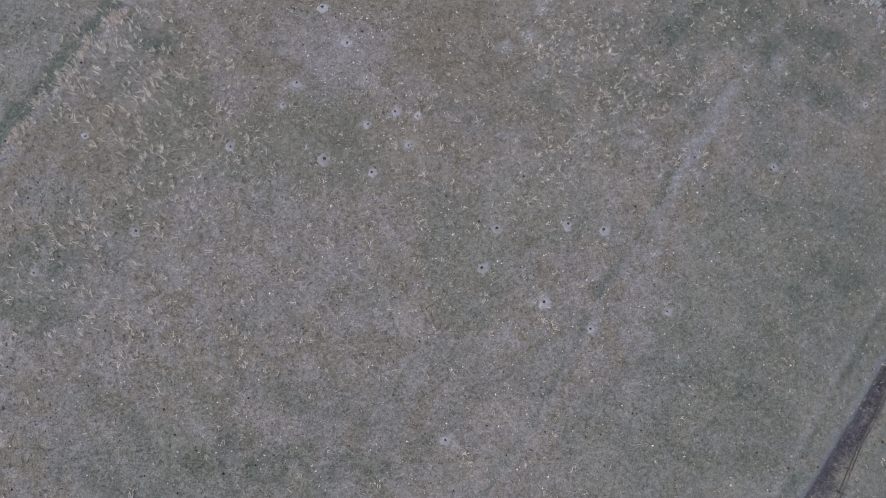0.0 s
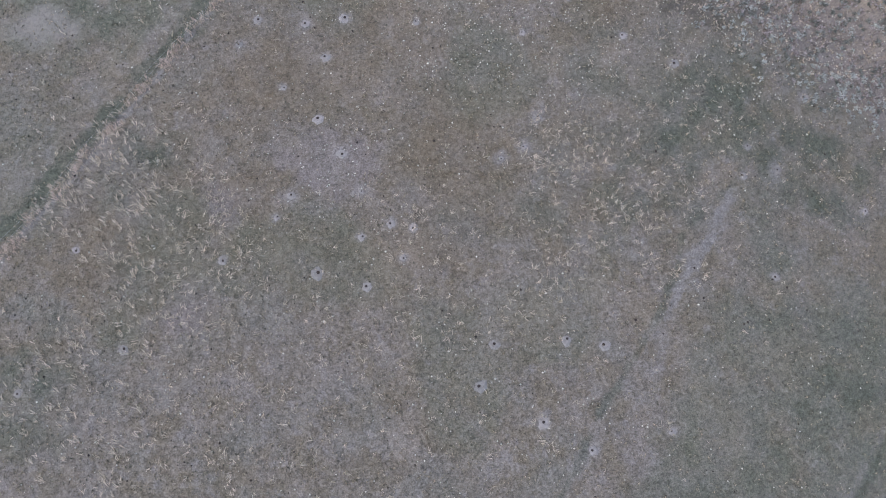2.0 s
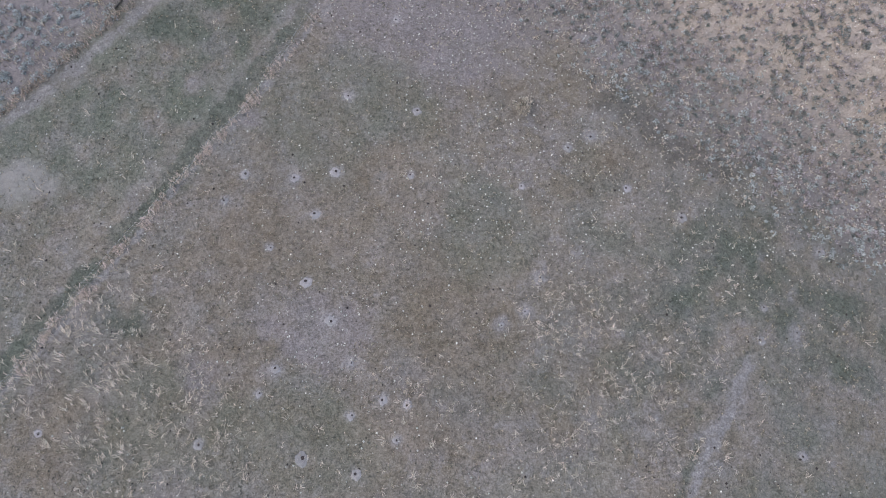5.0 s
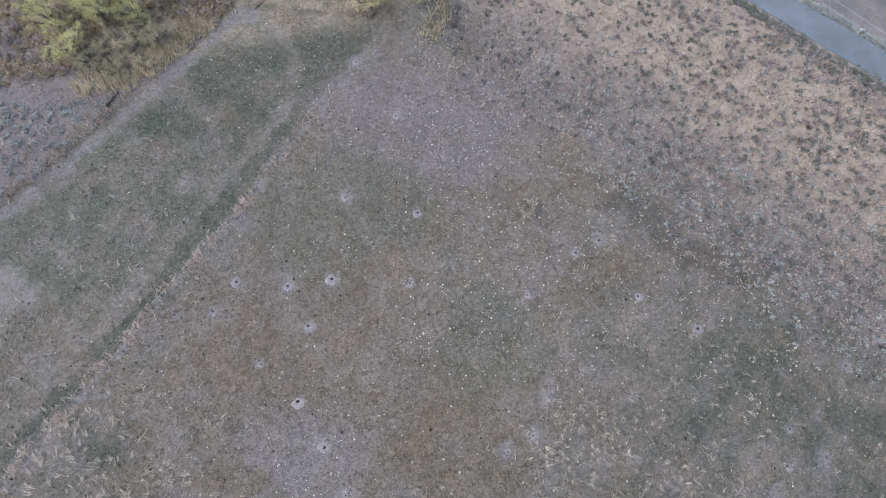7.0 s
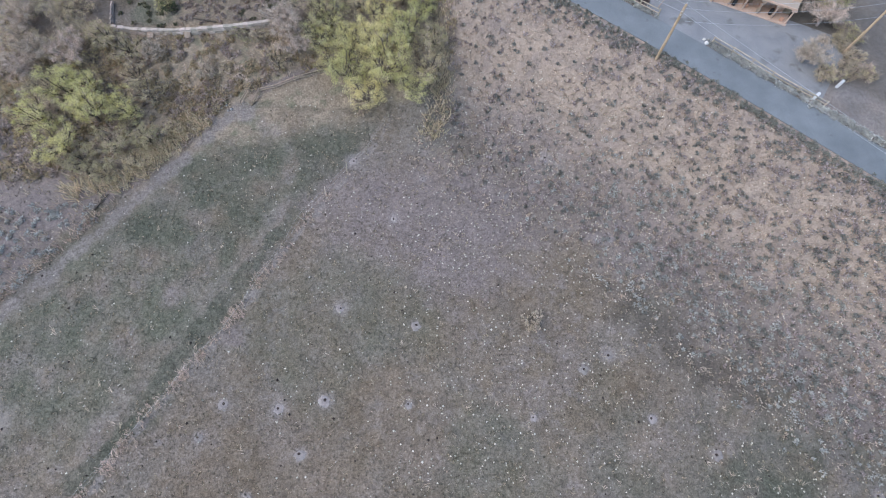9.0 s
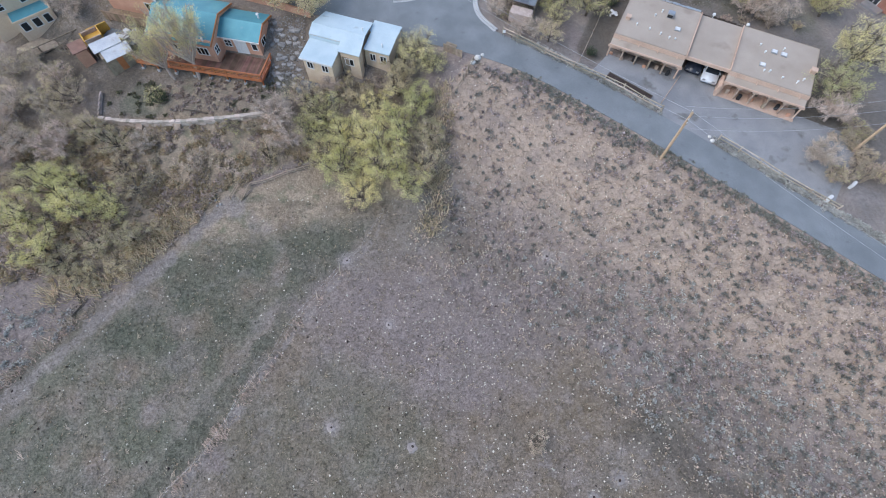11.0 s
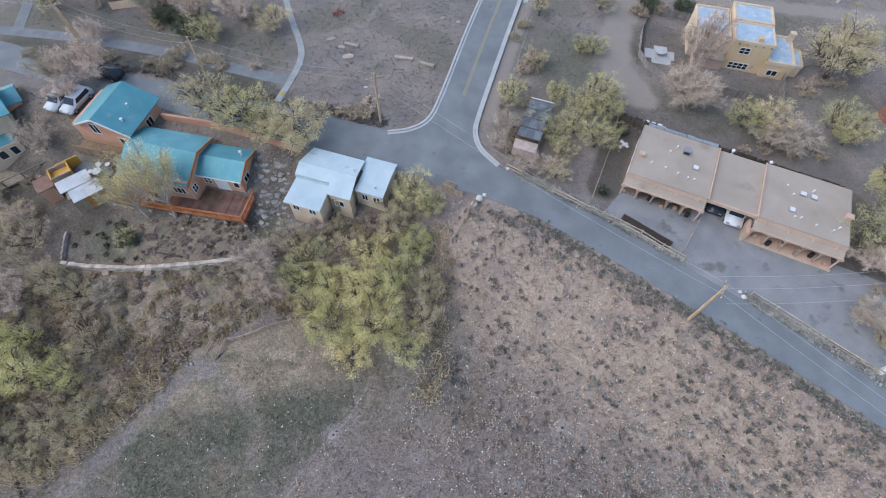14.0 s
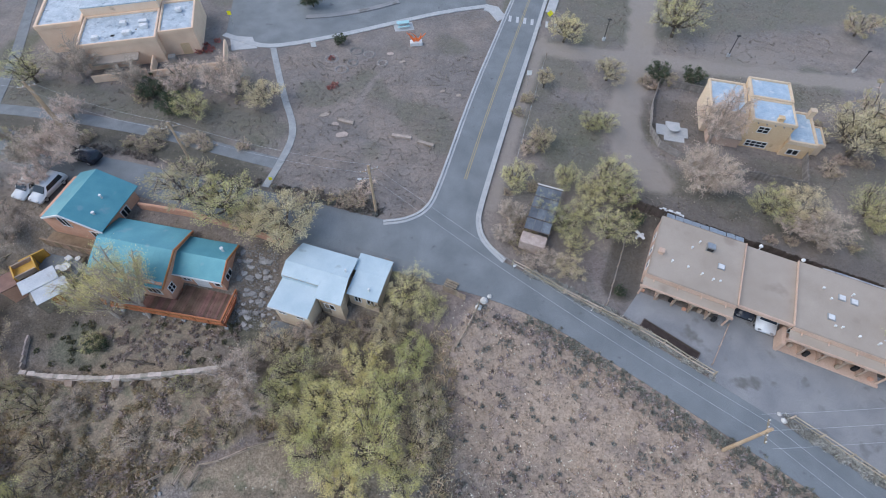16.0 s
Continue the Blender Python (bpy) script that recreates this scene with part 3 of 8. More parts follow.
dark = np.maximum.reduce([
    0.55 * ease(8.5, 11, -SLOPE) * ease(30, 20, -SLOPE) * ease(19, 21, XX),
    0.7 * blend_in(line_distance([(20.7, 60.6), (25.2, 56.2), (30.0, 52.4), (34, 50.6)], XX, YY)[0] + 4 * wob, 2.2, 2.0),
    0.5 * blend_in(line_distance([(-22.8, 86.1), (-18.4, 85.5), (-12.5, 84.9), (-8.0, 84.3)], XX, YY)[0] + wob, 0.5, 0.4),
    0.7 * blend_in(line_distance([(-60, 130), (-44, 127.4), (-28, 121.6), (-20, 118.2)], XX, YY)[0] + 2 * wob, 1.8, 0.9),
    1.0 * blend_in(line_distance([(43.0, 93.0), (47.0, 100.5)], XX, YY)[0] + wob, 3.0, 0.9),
    # shade at the foot of the back board fence, painted into the ground colour
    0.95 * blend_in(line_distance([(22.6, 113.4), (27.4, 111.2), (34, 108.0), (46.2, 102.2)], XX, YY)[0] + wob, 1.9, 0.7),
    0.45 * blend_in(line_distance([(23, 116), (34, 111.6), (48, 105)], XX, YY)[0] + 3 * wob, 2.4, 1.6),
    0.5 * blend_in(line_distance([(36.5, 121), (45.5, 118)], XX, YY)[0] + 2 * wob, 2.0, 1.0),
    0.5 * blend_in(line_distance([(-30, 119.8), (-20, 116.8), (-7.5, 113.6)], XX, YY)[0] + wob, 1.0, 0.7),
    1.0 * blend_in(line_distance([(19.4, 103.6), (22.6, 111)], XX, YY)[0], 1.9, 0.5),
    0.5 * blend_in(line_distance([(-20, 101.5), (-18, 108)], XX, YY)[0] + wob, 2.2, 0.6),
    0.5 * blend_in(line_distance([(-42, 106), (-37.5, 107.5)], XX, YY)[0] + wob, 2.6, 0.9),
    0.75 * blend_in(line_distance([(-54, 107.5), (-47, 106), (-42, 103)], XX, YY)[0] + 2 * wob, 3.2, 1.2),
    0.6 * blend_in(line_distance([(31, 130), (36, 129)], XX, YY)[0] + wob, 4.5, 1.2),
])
drive = np.maximum.reduce([0.7 * blend_in(np.hypot((XX + 47.5) / 1.6, YY - 48.5) + 2 * wob, 2.6, 1.2), blend_in(line_distance(NORTH_DRIVE, XX, YY)[0] + wob, 2.2, 0.5), blend_in(line_distance(NORTH_TRACK, XX, YY)[0] + wob, 1.8, 0.5), 0.9 * blend_in(line_distance([(6.6, 114), (12, 132), (17.3, 149)], XX, YY)[0], 0.7, 0.3), 0.6 * blend_in(np.hypot((XX - 48) / 2.2, YY - 144.5) + wob, 3.4, 1.5)])
ditch = blend_in(line_distance(DITCH, XX, YY)[0] + 1.2 * wob, 1.15, 0.5)
halo = np.zeros_like(XX)
for bx, by in BURROWS_A + BURROWS_B + [(-13.3, 19.2)]:
    halo = np.maximum(halo, 0.95 * np.exp(-((XX - bx + 0.5 * wob) ** 2 + (YY - by) ** 2) / (0.35 + 0.8 * abs(math.sin(3.1 * bx + by)) ** 3)))
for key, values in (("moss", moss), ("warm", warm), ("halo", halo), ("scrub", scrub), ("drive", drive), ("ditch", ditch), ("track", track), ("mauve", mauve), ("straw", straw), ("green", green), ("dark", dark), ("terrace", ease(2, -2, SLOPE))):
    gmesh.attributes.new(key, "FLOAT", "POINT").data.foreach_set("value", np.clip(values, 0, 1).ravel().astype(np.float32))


def ground_material():
    m = bpy.data.materials.new("ground_cover")
    m.use_nodes = True
    n, l = m.node_tree.nodes, m.node_tree.links
    p = n["Principled BSDF"]
    p.inputs["Roughness"].default_value = 0.95
    p.inputs["Specular IOR Level"].default_value = 0.1
    p.inputs["Sheen Weight"].default_value, p.inputs["Sheen Roughness"].default_value = 0.14, 0.35
    co = n.new("ShaderNodeNewGeometry")

    def tex(scale, detail=5, rough=0.6):
        t = n.new("ShaderNodeTexNoise")
        t.inputs["Scale"].default_value, t.inputs["Detail"].default_value, t.inputs["Roughness"].default_value = scale, detail, rough
        l.new(co.outputs["Position"], t.inputs["Vector"])
        return t.outputs["Fac"]

    def ramp(src, lo, hi, a=0.0, b=1.0):
        r = n.new("ShaderNodeMapRange")
        r.inputs[1].default_value, r.inputs[2].default_value, r.inputs[3].default_value, r.inputs[4].default_value = lo, hi, a, b
        l.new(src, r.inputs[0])
        return r.outputs[0]

    def mix(fac, a, b, kind="MIX"):
        x = n.new("ShaderNodeMix")
        x.data_type, x.blend_type = "RGBA", kind
        if isinstance(fac, float):
            x.inputs["Factor"].default_value = fac
        else:
            l.new(fac, x.inputs["Factor"])
        for s, v in ((6, a), (7, b)):
            if isinstance(v, tuple):
                x.inputs[s].default_value = col(v)
            else:
                l.new(v, x.inputs[s])
        return x.outputs[2]

    def calc(op, a, b):
        x = n.new("ShaderNodeMath")
        x.operation, x.use_clamp = op, True
        for s, v in ((0, a), (1, b)):
            if isinstance(v, float):
                x.inputs[s].default_value = v
            else:
                l.new(v, x.inputs[s])
        return x.outputs[0]

    def attr(key):
        a = n.new("ShaderNodeAttribute")
        a.attribute_name = key
        return a.outputs["Fac"]

    big, mid, small, grain = tex(0.06), tex(0.3, 8, 0.68), tex(1.5, 7, 0.7), tex(6.0, 6, 0.75)
    ragged = ramp(mid, 0.3, 0.7, -0.35, 0.35)
    pale = mix(ramp(small, 0.32, 0.68), (0.2, 0.166, 0.146), (0.262, 0.221, 0.196))
    turf = mix(ramp(small, 0.32, 0.68), (0.152, 0.121, 0.088), (0.21, 0.172, 0.132))
    c = mix(ramp(tex(0.24, 7, 0.64), 0.42, 0.66), turf, pale)
    c = mix(ramp(tex(0.12, 6, 0.6), 0.5, 0.66, 0.0, 0.5), c, mix(ramp(small, 0.35, 0.65), (0.122, 0.121, 0.09), (0.162, 0.157, 0.124)))
    c = mix(ramp(big, 0.45, 0.62, 0.0, 0.35), c, (0.21, 0.178, 0.16))
    c = mix(ramp(tex(0.7, 4, 0.55), 0.56, 0.7, 0.0, 0.65), c, (0.262, 0.228, 0.21))
    c = mix(ramp(tex(0.55, 4, 0.55), 0.42, 0.3, 0.0, 0.5), c, (0.12, 0.102, 0.078))
    c = mix(calc("MULTIPLY", attr("terrace"), 0.9), c, mix(ramp(tex(0.16, 6, 0.6), 0.42, 0.6), mix(ramp(mid, 0.35, 0.65), (0.165, 0.149, 0.142), (0.24, 0.216, 0.204)), mix(ramp(mid, 0.35, 0.65), (0.2, 0.17, 0.152), (0.28, 0.238, 0.212))))

    broken = ramp(tex(2.2, 6, 0.7), 0.3, 0.7, -0.28, 0.28)

    def over(key, colour, ragged_too=True, most=1.0, worn=False):
        f = attr(key)
        if worn:
            f = calc("MULTIPLY", calc("ADD", f, broken), calc("MULTIPLY", f, 1.7))
        elif ragged_too:
            f = calc("MULTIPLY", calc("ADD", f, ragged), calc("MULTIPLY", f, 2.0))
        return mix(calc("MULTIPLY", f, most), c, colour)

    c = over("warm", mix(ramp(tex(0.9, 8, 0.7), 0.4, 0.6), (0.142, 0.107, 0.072), (0.204, 0.16, 0.117)), True, 0.9)
    c = over("green", mix(ramp(small, 0.35, 0.65), (0.108, 0.11, 0.078), (0.15, 0.146, 0.11)))
    c = over("moss", mix(ramp(small, 0.35, 0.65), (0.07, 0.076, 0.054), (0.118, 0.119, 0.09)), True, 0.9)
    tan = mix(ramp(small, 0.3, 0.7), (0.308, 0.24, 0.19), (0.39, 0.31, 0.25))
    c = over("straw", mix(ramp(tex(0.42, 6, 0.66), 0.47, 0.64, 0.0, 0.62), tan, (0.228, 0.188, 0.175)))
    olive = mix(ramp(mid, 0.42, 0.58), (0.25, 0.198, 0.145), (0.33, 0.268, 0.2))
    c = over("scrub", mix(ramp(tex(0.5, 6, 0.66), 0.52, 0.66), olive, (0.18, 0.17, 0.115)))
    c = over("mauve", mix(ramp(small, 0.3, 0.7), (0.192, 0.157, 0.144), (0.236, 0.197, 0.183)))
    # soil-dark patches, plus the painted fence shade behind the flats
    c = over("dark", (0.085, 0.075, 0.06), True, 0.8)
    c = over("ditch", mix(ramp(small, 0.35, 0.65), (0.045, 0.038, 0.042), (0.12, 0.105, 0.105)))
    c = over("halo", mix(ramp(small, 0.3, 0.7), (0.235, 0.205, 0.192), (0.3, 0.266, 0.25)), True, 0.85)
    c = over("track", mix(ramp(small, 0.3, 0.7), (0.2, 0.173, 0.157), (0.262, 0.232, 0.213)), worn=True)
    c = mix(ramp(small, 0.62, 0.72, 0.0, 0.3), c, (0.27, 0.24, 0.205))
    c = mix(ramp(small, 0.36, 0.28, 0.0, 0.35), c, (0.095, 0.085, 0.065))
    calm = calc("SUBTRACT", 1.0, calc("MULTIPLY", calc("MAXIMUM", attr("terrace"), attr("straw")), 0.35))
    c = mix(calc("MULTIPLY", calm, 0.46), c, ramp(grain, 0.3, 0.7), "OVERLAY")
    c = mix(calc("MULTIPLY", calm, 0.34), c, ramp(tex(2.6, 7, 0.75), 0.3, 0.7), "OVERLAY")
    speck = n.new("ShaderNodeTexVoronoi")
    speck.inputs["Scale"].default_value = 1.4
    l.new(co.outputs["Position"], speck.inputs["Vector"])
    c = mix(calc("MULTIPLY", ramp(speck.outputs["Distance"], 0.10, 0.05), ramp(mid, 0.45, 0.6)), c, (0.055, 0.05, 0.04))
    c = over("drive", mix(ramp(small, 0.3, 0.7), (0.275, 0.238, 0.208), (0.315, 0.278, 0.248)), False, 0.92)
    l.new(c, p.inputs["Base Color"])
    bp = n.new("ShaderNodeBump")
    bp.inputs["Strength"].default_value, bp.inputs["Distance"].default_value = 0.8, 0.12
    l.new(calc("ADD", grain, small), bp.inputs["Height"])
    l.new(bp.outputs[0], p.inputs["Normal"])
    return m


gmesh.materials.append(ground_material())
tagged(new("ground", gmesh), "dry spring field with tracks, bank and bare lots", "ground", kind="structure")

# ---- roads and paths ----
ROAD = [(-130, 150), (-70, 131), (-43.4, 120.6), (-36.5, 119), (-19.4, 113.5), (-11.8, 111), (-5.9, 109.2), (0, 107), (6.3, 104.4), (13.1, 100.5), (21.7, 94.1), (31.9, 86.1), (39.4, 79.8), (47.1, 73.2), (61.2, 61.9), (112, 21)]
road_line = resample(rounded(ROAD), 1.6)
half = [2.3 + 0.6 * float(ease(-36, -14, x)) - 0.85 * float(ease(0, 12, x)) for x, _ in road_line]
tagged(strip("road", offset(road_line, half), offset(road_line, [-v for v in half]), 0.05, ASPHALT), "worn grey asphalt lane along the bank's top", "road", kind="structure")
KERB_WEST = [(-5.9, 111.8), (-3.3, 112.1), (-1.0, 113.5), (0.3, 116.5), (5.0, 134.0), (10.0, 149.8), (13.4, 160.5), (22, 187), (40, 240)]
KERB_EAST = [(7.4, 106.6), (5.3, 109.1), (4.8, 111.6), (5.2, 113.9), (10.6, 132.2), (15.8, 149.0), (19.2, 160.5), (27.6, 187), (45.6, 240)]
kw, ke = rounded(KERB_WEST), rounded(KERB_EAST)
tagged(strip("road_side_street", kw, ke, 0.058, ASPHALT, across=6), "grey asphalt side street with a yellow centre line", "road", kind="structure")
for line, s in ((kw, 1), (ke, -1)):
    far = [p for p in line if p[1] < 200]
    tagged(strip("kerb", offset(far, 0.28 * s), far, 0.2, CONCRETE, 0.5, 1), "pale concrete kerb and gutter", "kerb", kind="structure")
    gut = offset(far, -0.02 * s)
    tagged(strip("gutter", gut, offset(gut, -0.32 * s), 0.07, CONCRETE, 0.2, 1), "pale concrete gutter", "gutter", kind="structure")
centre = [((a[0] + b[0]) / 2, (a[1] + b[1]) / 2) for a, b in zip(kw, ke)]
yl = [p for p in centre if 116.5 < p[1] < 200]
for d in (-0.12, 0.12):
    tagged(strip("centre_line", offset(yl, d + 0.05), offset(yl, d - 0.05), 0.064, YELLOW, 0.01, 1), "faded yellow road line", "road marking", kind="structure")
for i in range(6):
    x, y = 12.2 + i * 1.18, 155.3 - i * 0.32
    tagged(draped("crossing_bar", [(x, y - 1.2), (x + 0.45, y - 1.3), (x + 0.75, y + 0.5), (x + 0.3, y + 0.6)], 0.066, CROSSPAINT, 0.5), "worn white crossing bar", "road marking", kind="structure")
PATH_W = [(-110, 141), (-75, 134.5), (-59.2, 132.1), (-51.1, 130.8), (-42.7, 128.8), (-34.6, 126.7), (-26.5, 123.6), (-19.3, 121.2)]
pw = resample(rounded(PATH_W), 1.5)
tagged(strip("pavement_west_path", offset(pw, 0.95), offset(pw, -0.95), 0.04, PATHGREY), "grey compacted walking path", "path", kind="structure")
PATH_N = [(-20.3, 117.3), (-19.3, 121), (-18.4, 125.5), (-18.9, 129), (-21.3, 135), (-25.0, 147)]
pn = resample(rounded(PATH_N), 1.2)
tagged(strip("pavement_concrete_path", offset(pn, 0.45), offset(pn, -0.45), 0.06, OLDCONCRETE), "narrow pale concrete footpath", "path", kind="structure")
DRIVE_S = [(-33, 150.5), (-29.2, 148.5), (-25.3, 146.8), (-15.2, 150.1), (-6.3, 153.9), (2.1, 157.4), (9.0, 159.3)]
DRIVE_N = [(-35, 166), (-31, 166), (-26, 164), (-17, 161), (-8, 163), (0.5, 166), (8, 167.5)]
ds, dn = rounded(DRIVE_S), rounded(DRIVE_N)
tagged(strip("road_school_drive", dn, ds, 0.046, ASPHALT, across=6), "grey asphalt drive before the flat-roofed building", "road", kind="structure")
tagged(strip("pavement_drive_edge", ds, offset(ds, -1.0), 0.12, CONCRETE, 0.3, 2), "pale concrete pavement along the drive", "pavement", kind="structure")
tagged(strip("pavement_corner", [(9.0, 159.3), (10.9, 158.5), (12.0, 155.3)], [(8.3, 157.4), (9.2, 157.0), (10.4, 153.9)], 0.13, CONCRETE, 0.3, 2), "pale concrete street corner", "pavement", kind="structure")
tagged(strip("pavement_east_side", [(18.7, 157), (20, 161), (27.6, 185)], [(20.2, 156.6), (21.5, 160.6), (29.1, 184.6)], 0.16, CONCRETE, 0.4, 2), "pale concrete pavement beside the street", "pavement", kind="structure")
WALK_W = [(-70, 166), (-68.2, 160.7), (-65.9, 153.2), (-63.3, 145.2), (-61.7, 139), (-60.3, 132.6)]
ww = resample(rounded(WALK_W), 1.5)
tagged(strip("pavement_hall_walk", offset(ww, 0.8), offset(ww, -0.8), 0.044, PATHGREY), "grey walking path beside the hall", "path", kind="structure")
bed_line = resample(rounded([(-21.1, 155.1), (-16.3, 155.6), (-10.9, 157.4), (-6.0, 160.0)]), 1.2)
tagged(strip("kerb_planting_strip", offset(bed_line, 0.55), offset(bed_line, -0.55), 0.17, GRAVEL, 0.3, 2), "grey gravel planting strip along the car park", "planting strip", kind="structure")
PLAZA = [(-32.2, 149.6), (-28.6, 149.3), (-27.2, 146.2), (-31.0, 145.6)]
tagged(draped("pavement_plaza", PLAZA, 0.09, CONCRETE), "pale concrete corner plaza by the hall", "pavement", kind="structure")
LOT_A = [(18.9, 100.2), (26.0, 94.6), (29.4, 99.2), (21.2, 102.9)]
tagged(draped("gravel_lot_front_yard", LOT_A, 0.03, GRAVEL), "grey gravel front yard behind the rail fence", "gravel yard", kind="structure")
LOT_B = [(25.6, 93.7), (31.0, 89.4), (37.2, 98.0), (29.2, 101.3)]
tagged(draped("gravel_lot_driveway", LOT_B, 0.036, GRAVEL), "grey gravel driveway to the carport", "gravel drive", kind="structure")
LOT_C = [(30.2, 91.1), (42.6, 81.8), (48.6, 90.4), (34.0, 97.6)]
tagged(draped("gravel_lot_parking", LOT_C, 0.03, GRAVEL), "grey gravel parking space before the flats", "gravel yard", kind="structure")


# ---- parts that buildings share ----
def turned(x, y, z, deg):
    return pose(x, y, z, 0, 0, deg)


def child(name, m, parent, bm, mat, label=""):
    ob = part(name, bm, mat, parent, label)
    ob.matrix_local = m
    return ob


def window(parent, x, y, z, deg, w, h, cols=2, rows=1, mat=None):
    """A window in a wall that faces the local -y after a turn of deg: a frame standing a little proud, and its panes."""
    m = turned(x, y, z, deg)
    t = 0.09
    bm = boxes((-w / 2, w / 2, -0.06, 0.1, 0, t), (-w / 2, w / 2, -0.06, 0.1, h - t, h), (-w / 2, -w / 2 + t, -0.058, 0.1, t, h - t), (w / 2 - t, w / 2, -0.058, 0.1, t, h - t))
    for i in range(1, cols):
        u = -w / 2 + w * i / cols
        box(bm, u - 0.035, u + 0.035, -0.05, 0.1, t, h - t)
    for i in range(1, rows):
        u = h * i / rows
        box(bm, -w / 2 + t, w / 2 - t, -0.045, 0.1, u - 0.03, u + 0.03)
    fr = child("window", m, parent, bm, mat or WHITEPAINT)
    for i in range(cols):
        for j in range(rows):
            part("pane", boxes((-w / 2 + w * i / cols + 0.05, -w / 2 + w * (i + 1) / cols - 0.05, -0.02, 0.0, h * j / rows + 0.04, h * (j + 1) / rows - 0.04)), GLASS, fr, "dark glass pane")
    return fr


def door(parent, x, y, z, deg, w=0.95, h=2.05, mat=None):
    d = child("door", turned(x, y, z, deg), parent, boxes((-w / 2, w / 2, -0.04, 0.06, 0, h), bevel=0.015), mat or OLDWOOD)
    k = bmesh.new()
    tube(k, (w / 2 - 0.12, -0.04, 1.0), (w / 2 - 0.12, -0.11, 1.0), 0.03, 0.035, 6)
    part("door_handle", k, METAL, d)
    return d


def vent_pipe(parent, x, y, z, h=0.45, r=0.07):
    bm = bmesh.new()
    tube(bm, (x, y, z - 0.1), (x, y, z + h), r, r, 8)
    tube(bm, (x, y, z + h), (x, y, z + h + 0.08), r * 1.7, r * 1.5, 8)
    part("vent_pipe", bm, WHITEPAINT, parent, "small pale vent pipe")


def skylight(parent, x, y, z, w=0.7, d=0.7, deg=0):
    s = child("skylight", turned(x, y, z, deg), parent, boxes((-w / 2, w / 2, -d / 2, d / 2, -0.1, 0.14), bevel=0.03), METAL, "raised rooftop skylight")
    part("skylight_pane", boxes((-w / 2 + 0.08, w / 2 - 0.08, -d / 2 + 0.08, d / 2 - 0.08, 0.14, 0.19), bevel=0.02), WHITEPAINT, s, "pale acrylic dome")


def flat_roof(parent, x0, x1, y0, y1, z, rim=0.22, high=0.25, mat=None, rim_mat=None, name="roof"):
    """A flat roof with a low rounded rim round it."""
    r = part(name, boxes((x0 + rim, x1 - rim, y0 + rim, y1 - rim, z - 0.05, z + 0.03)), mat or ROOFTAN, parent)
    top = z + high
    bm = boxes((x0, x1, y0, y0 + rim, z - 0.3, top), (x0, x1, y1 - rim, y1, z - 0.3, top), (x0, x0 + rim, y0 + rim, y1 - rim, z - 0.3, top - 0.003), (x1 - rim, x1, y0 + rim, y1 - rim, z - 0.3, top - 0.003), bevel=0.05)
    part("parapet", bm, rim_mat or ADOBE, parent)
    return r


def sloped(parent, quad, thick, mat, name="roof", seams=0.0, label=""):
    """A roof sheet: four corners (x, y, z) along the eave and back along the ridge, with standing seams every so many metres."""
    a, b, c, d = [Vector(q) for q in quad]
    n = (b - a).cross(d - a).normalized()
    if n.z < 0:
        n = -n
    bm = bmesh.new()
    lo = [bm.verts.new(p - n * thick) for p in (a, b, c, d)]
    hi = [bm.verts.new(p) for p in (a, b, c, d)]
    bm.faces.new(lo[::-1])
    bm.faces.new(hi)
    for i in range(4):
        bm.faces.new((lo[i], lo[(i + 1) % 4], hi[(i + 1) % 4], hi[i]))
    r = part(name, bm, mat, parent, label)
    if seams:
        k = int((b - a).length / seams)
        for i in range(1, k):
            p, q = a.lerp(b, i / k), d.lerp(c, i / k)
            u = (b - a).normalized() * 0.008
            s = bmesh.new()
            vs = [s.verts.new(v) for v in (p - u, p + u, q + u, q - u)] + [s.verts.new(v + n * 0.006) for v in (p - u, p + u, q + u, q - u)]
            for f in ((4, 5, 6, 7), (0, 1, 5, 4), (1, 2, 6, 5), (2, 3, 7, 6), (3, 0, 4, 7)):
                s.faces.new([vs[t] for t in f])
            part("seam", s, mat, r)
    return r


def chimney(parent, x, y, z0, z1, w=0.55, mat=None):
    c = part("chimney", boxes((x - w / 2, x + w / 2, y - w / 2, y + w / 2, z0, z1), bevel=0.05), mat or ADOBE, parent)
    part("chimney_cap", boxes((x - w / 2 - 0.06, x + w / 2 + 0.06, y - w / 2 - 0.06, y + w / 2 + 0.06, z1 + 0.002, z1 + 0.08), bevel=0.02), mat or ADOBE, c)


# ---- adobe flats with a shared carport ----
flats = thing("adobe_flats", turned(20.9, 102.75, 10.15, math.degrees(math.atan2(-0.433, 0.901))), "long tan adobe flats with flat roofs and porches", "house")
# pale sheet covers over the strip behind each half, falling away from the wall
for x0, x1, n, z0 in ((0.5, 8.6, 9, 2.62), (16.6, 22.6, 5, 2.2)):
    w = (x1 - x0) / n
    for i in range(n):
        dz = 0.03 * (i % 2) + 0.02 * (i % 3)
        a, b = x0 + w * i + 0.02, x0 + w * (i + 1) - 0.02
        sloped(flats, [(a, 10.0, z0 - 0.12 + dz), (b, 10.0, z0 - 0.12 + dz), (b, 9.14, z0 + dz), (a, 9.14, z0 + dz)], 0.03, METAL if x0 < 1 or i % 2 else CONCRETE, "patio_cover_sheet", label="pale grey ribbed cover sheet")
    for i in range(4):
        px = x0 + 0.1 + (x1 - x0 - 0.2) * i / 3
        part("patio_cover_post", boxes((px - 0.05, px + 0.05, 9.85, 9.95, -0.5, z0 - 0.16)), OLDWOOD, flats)
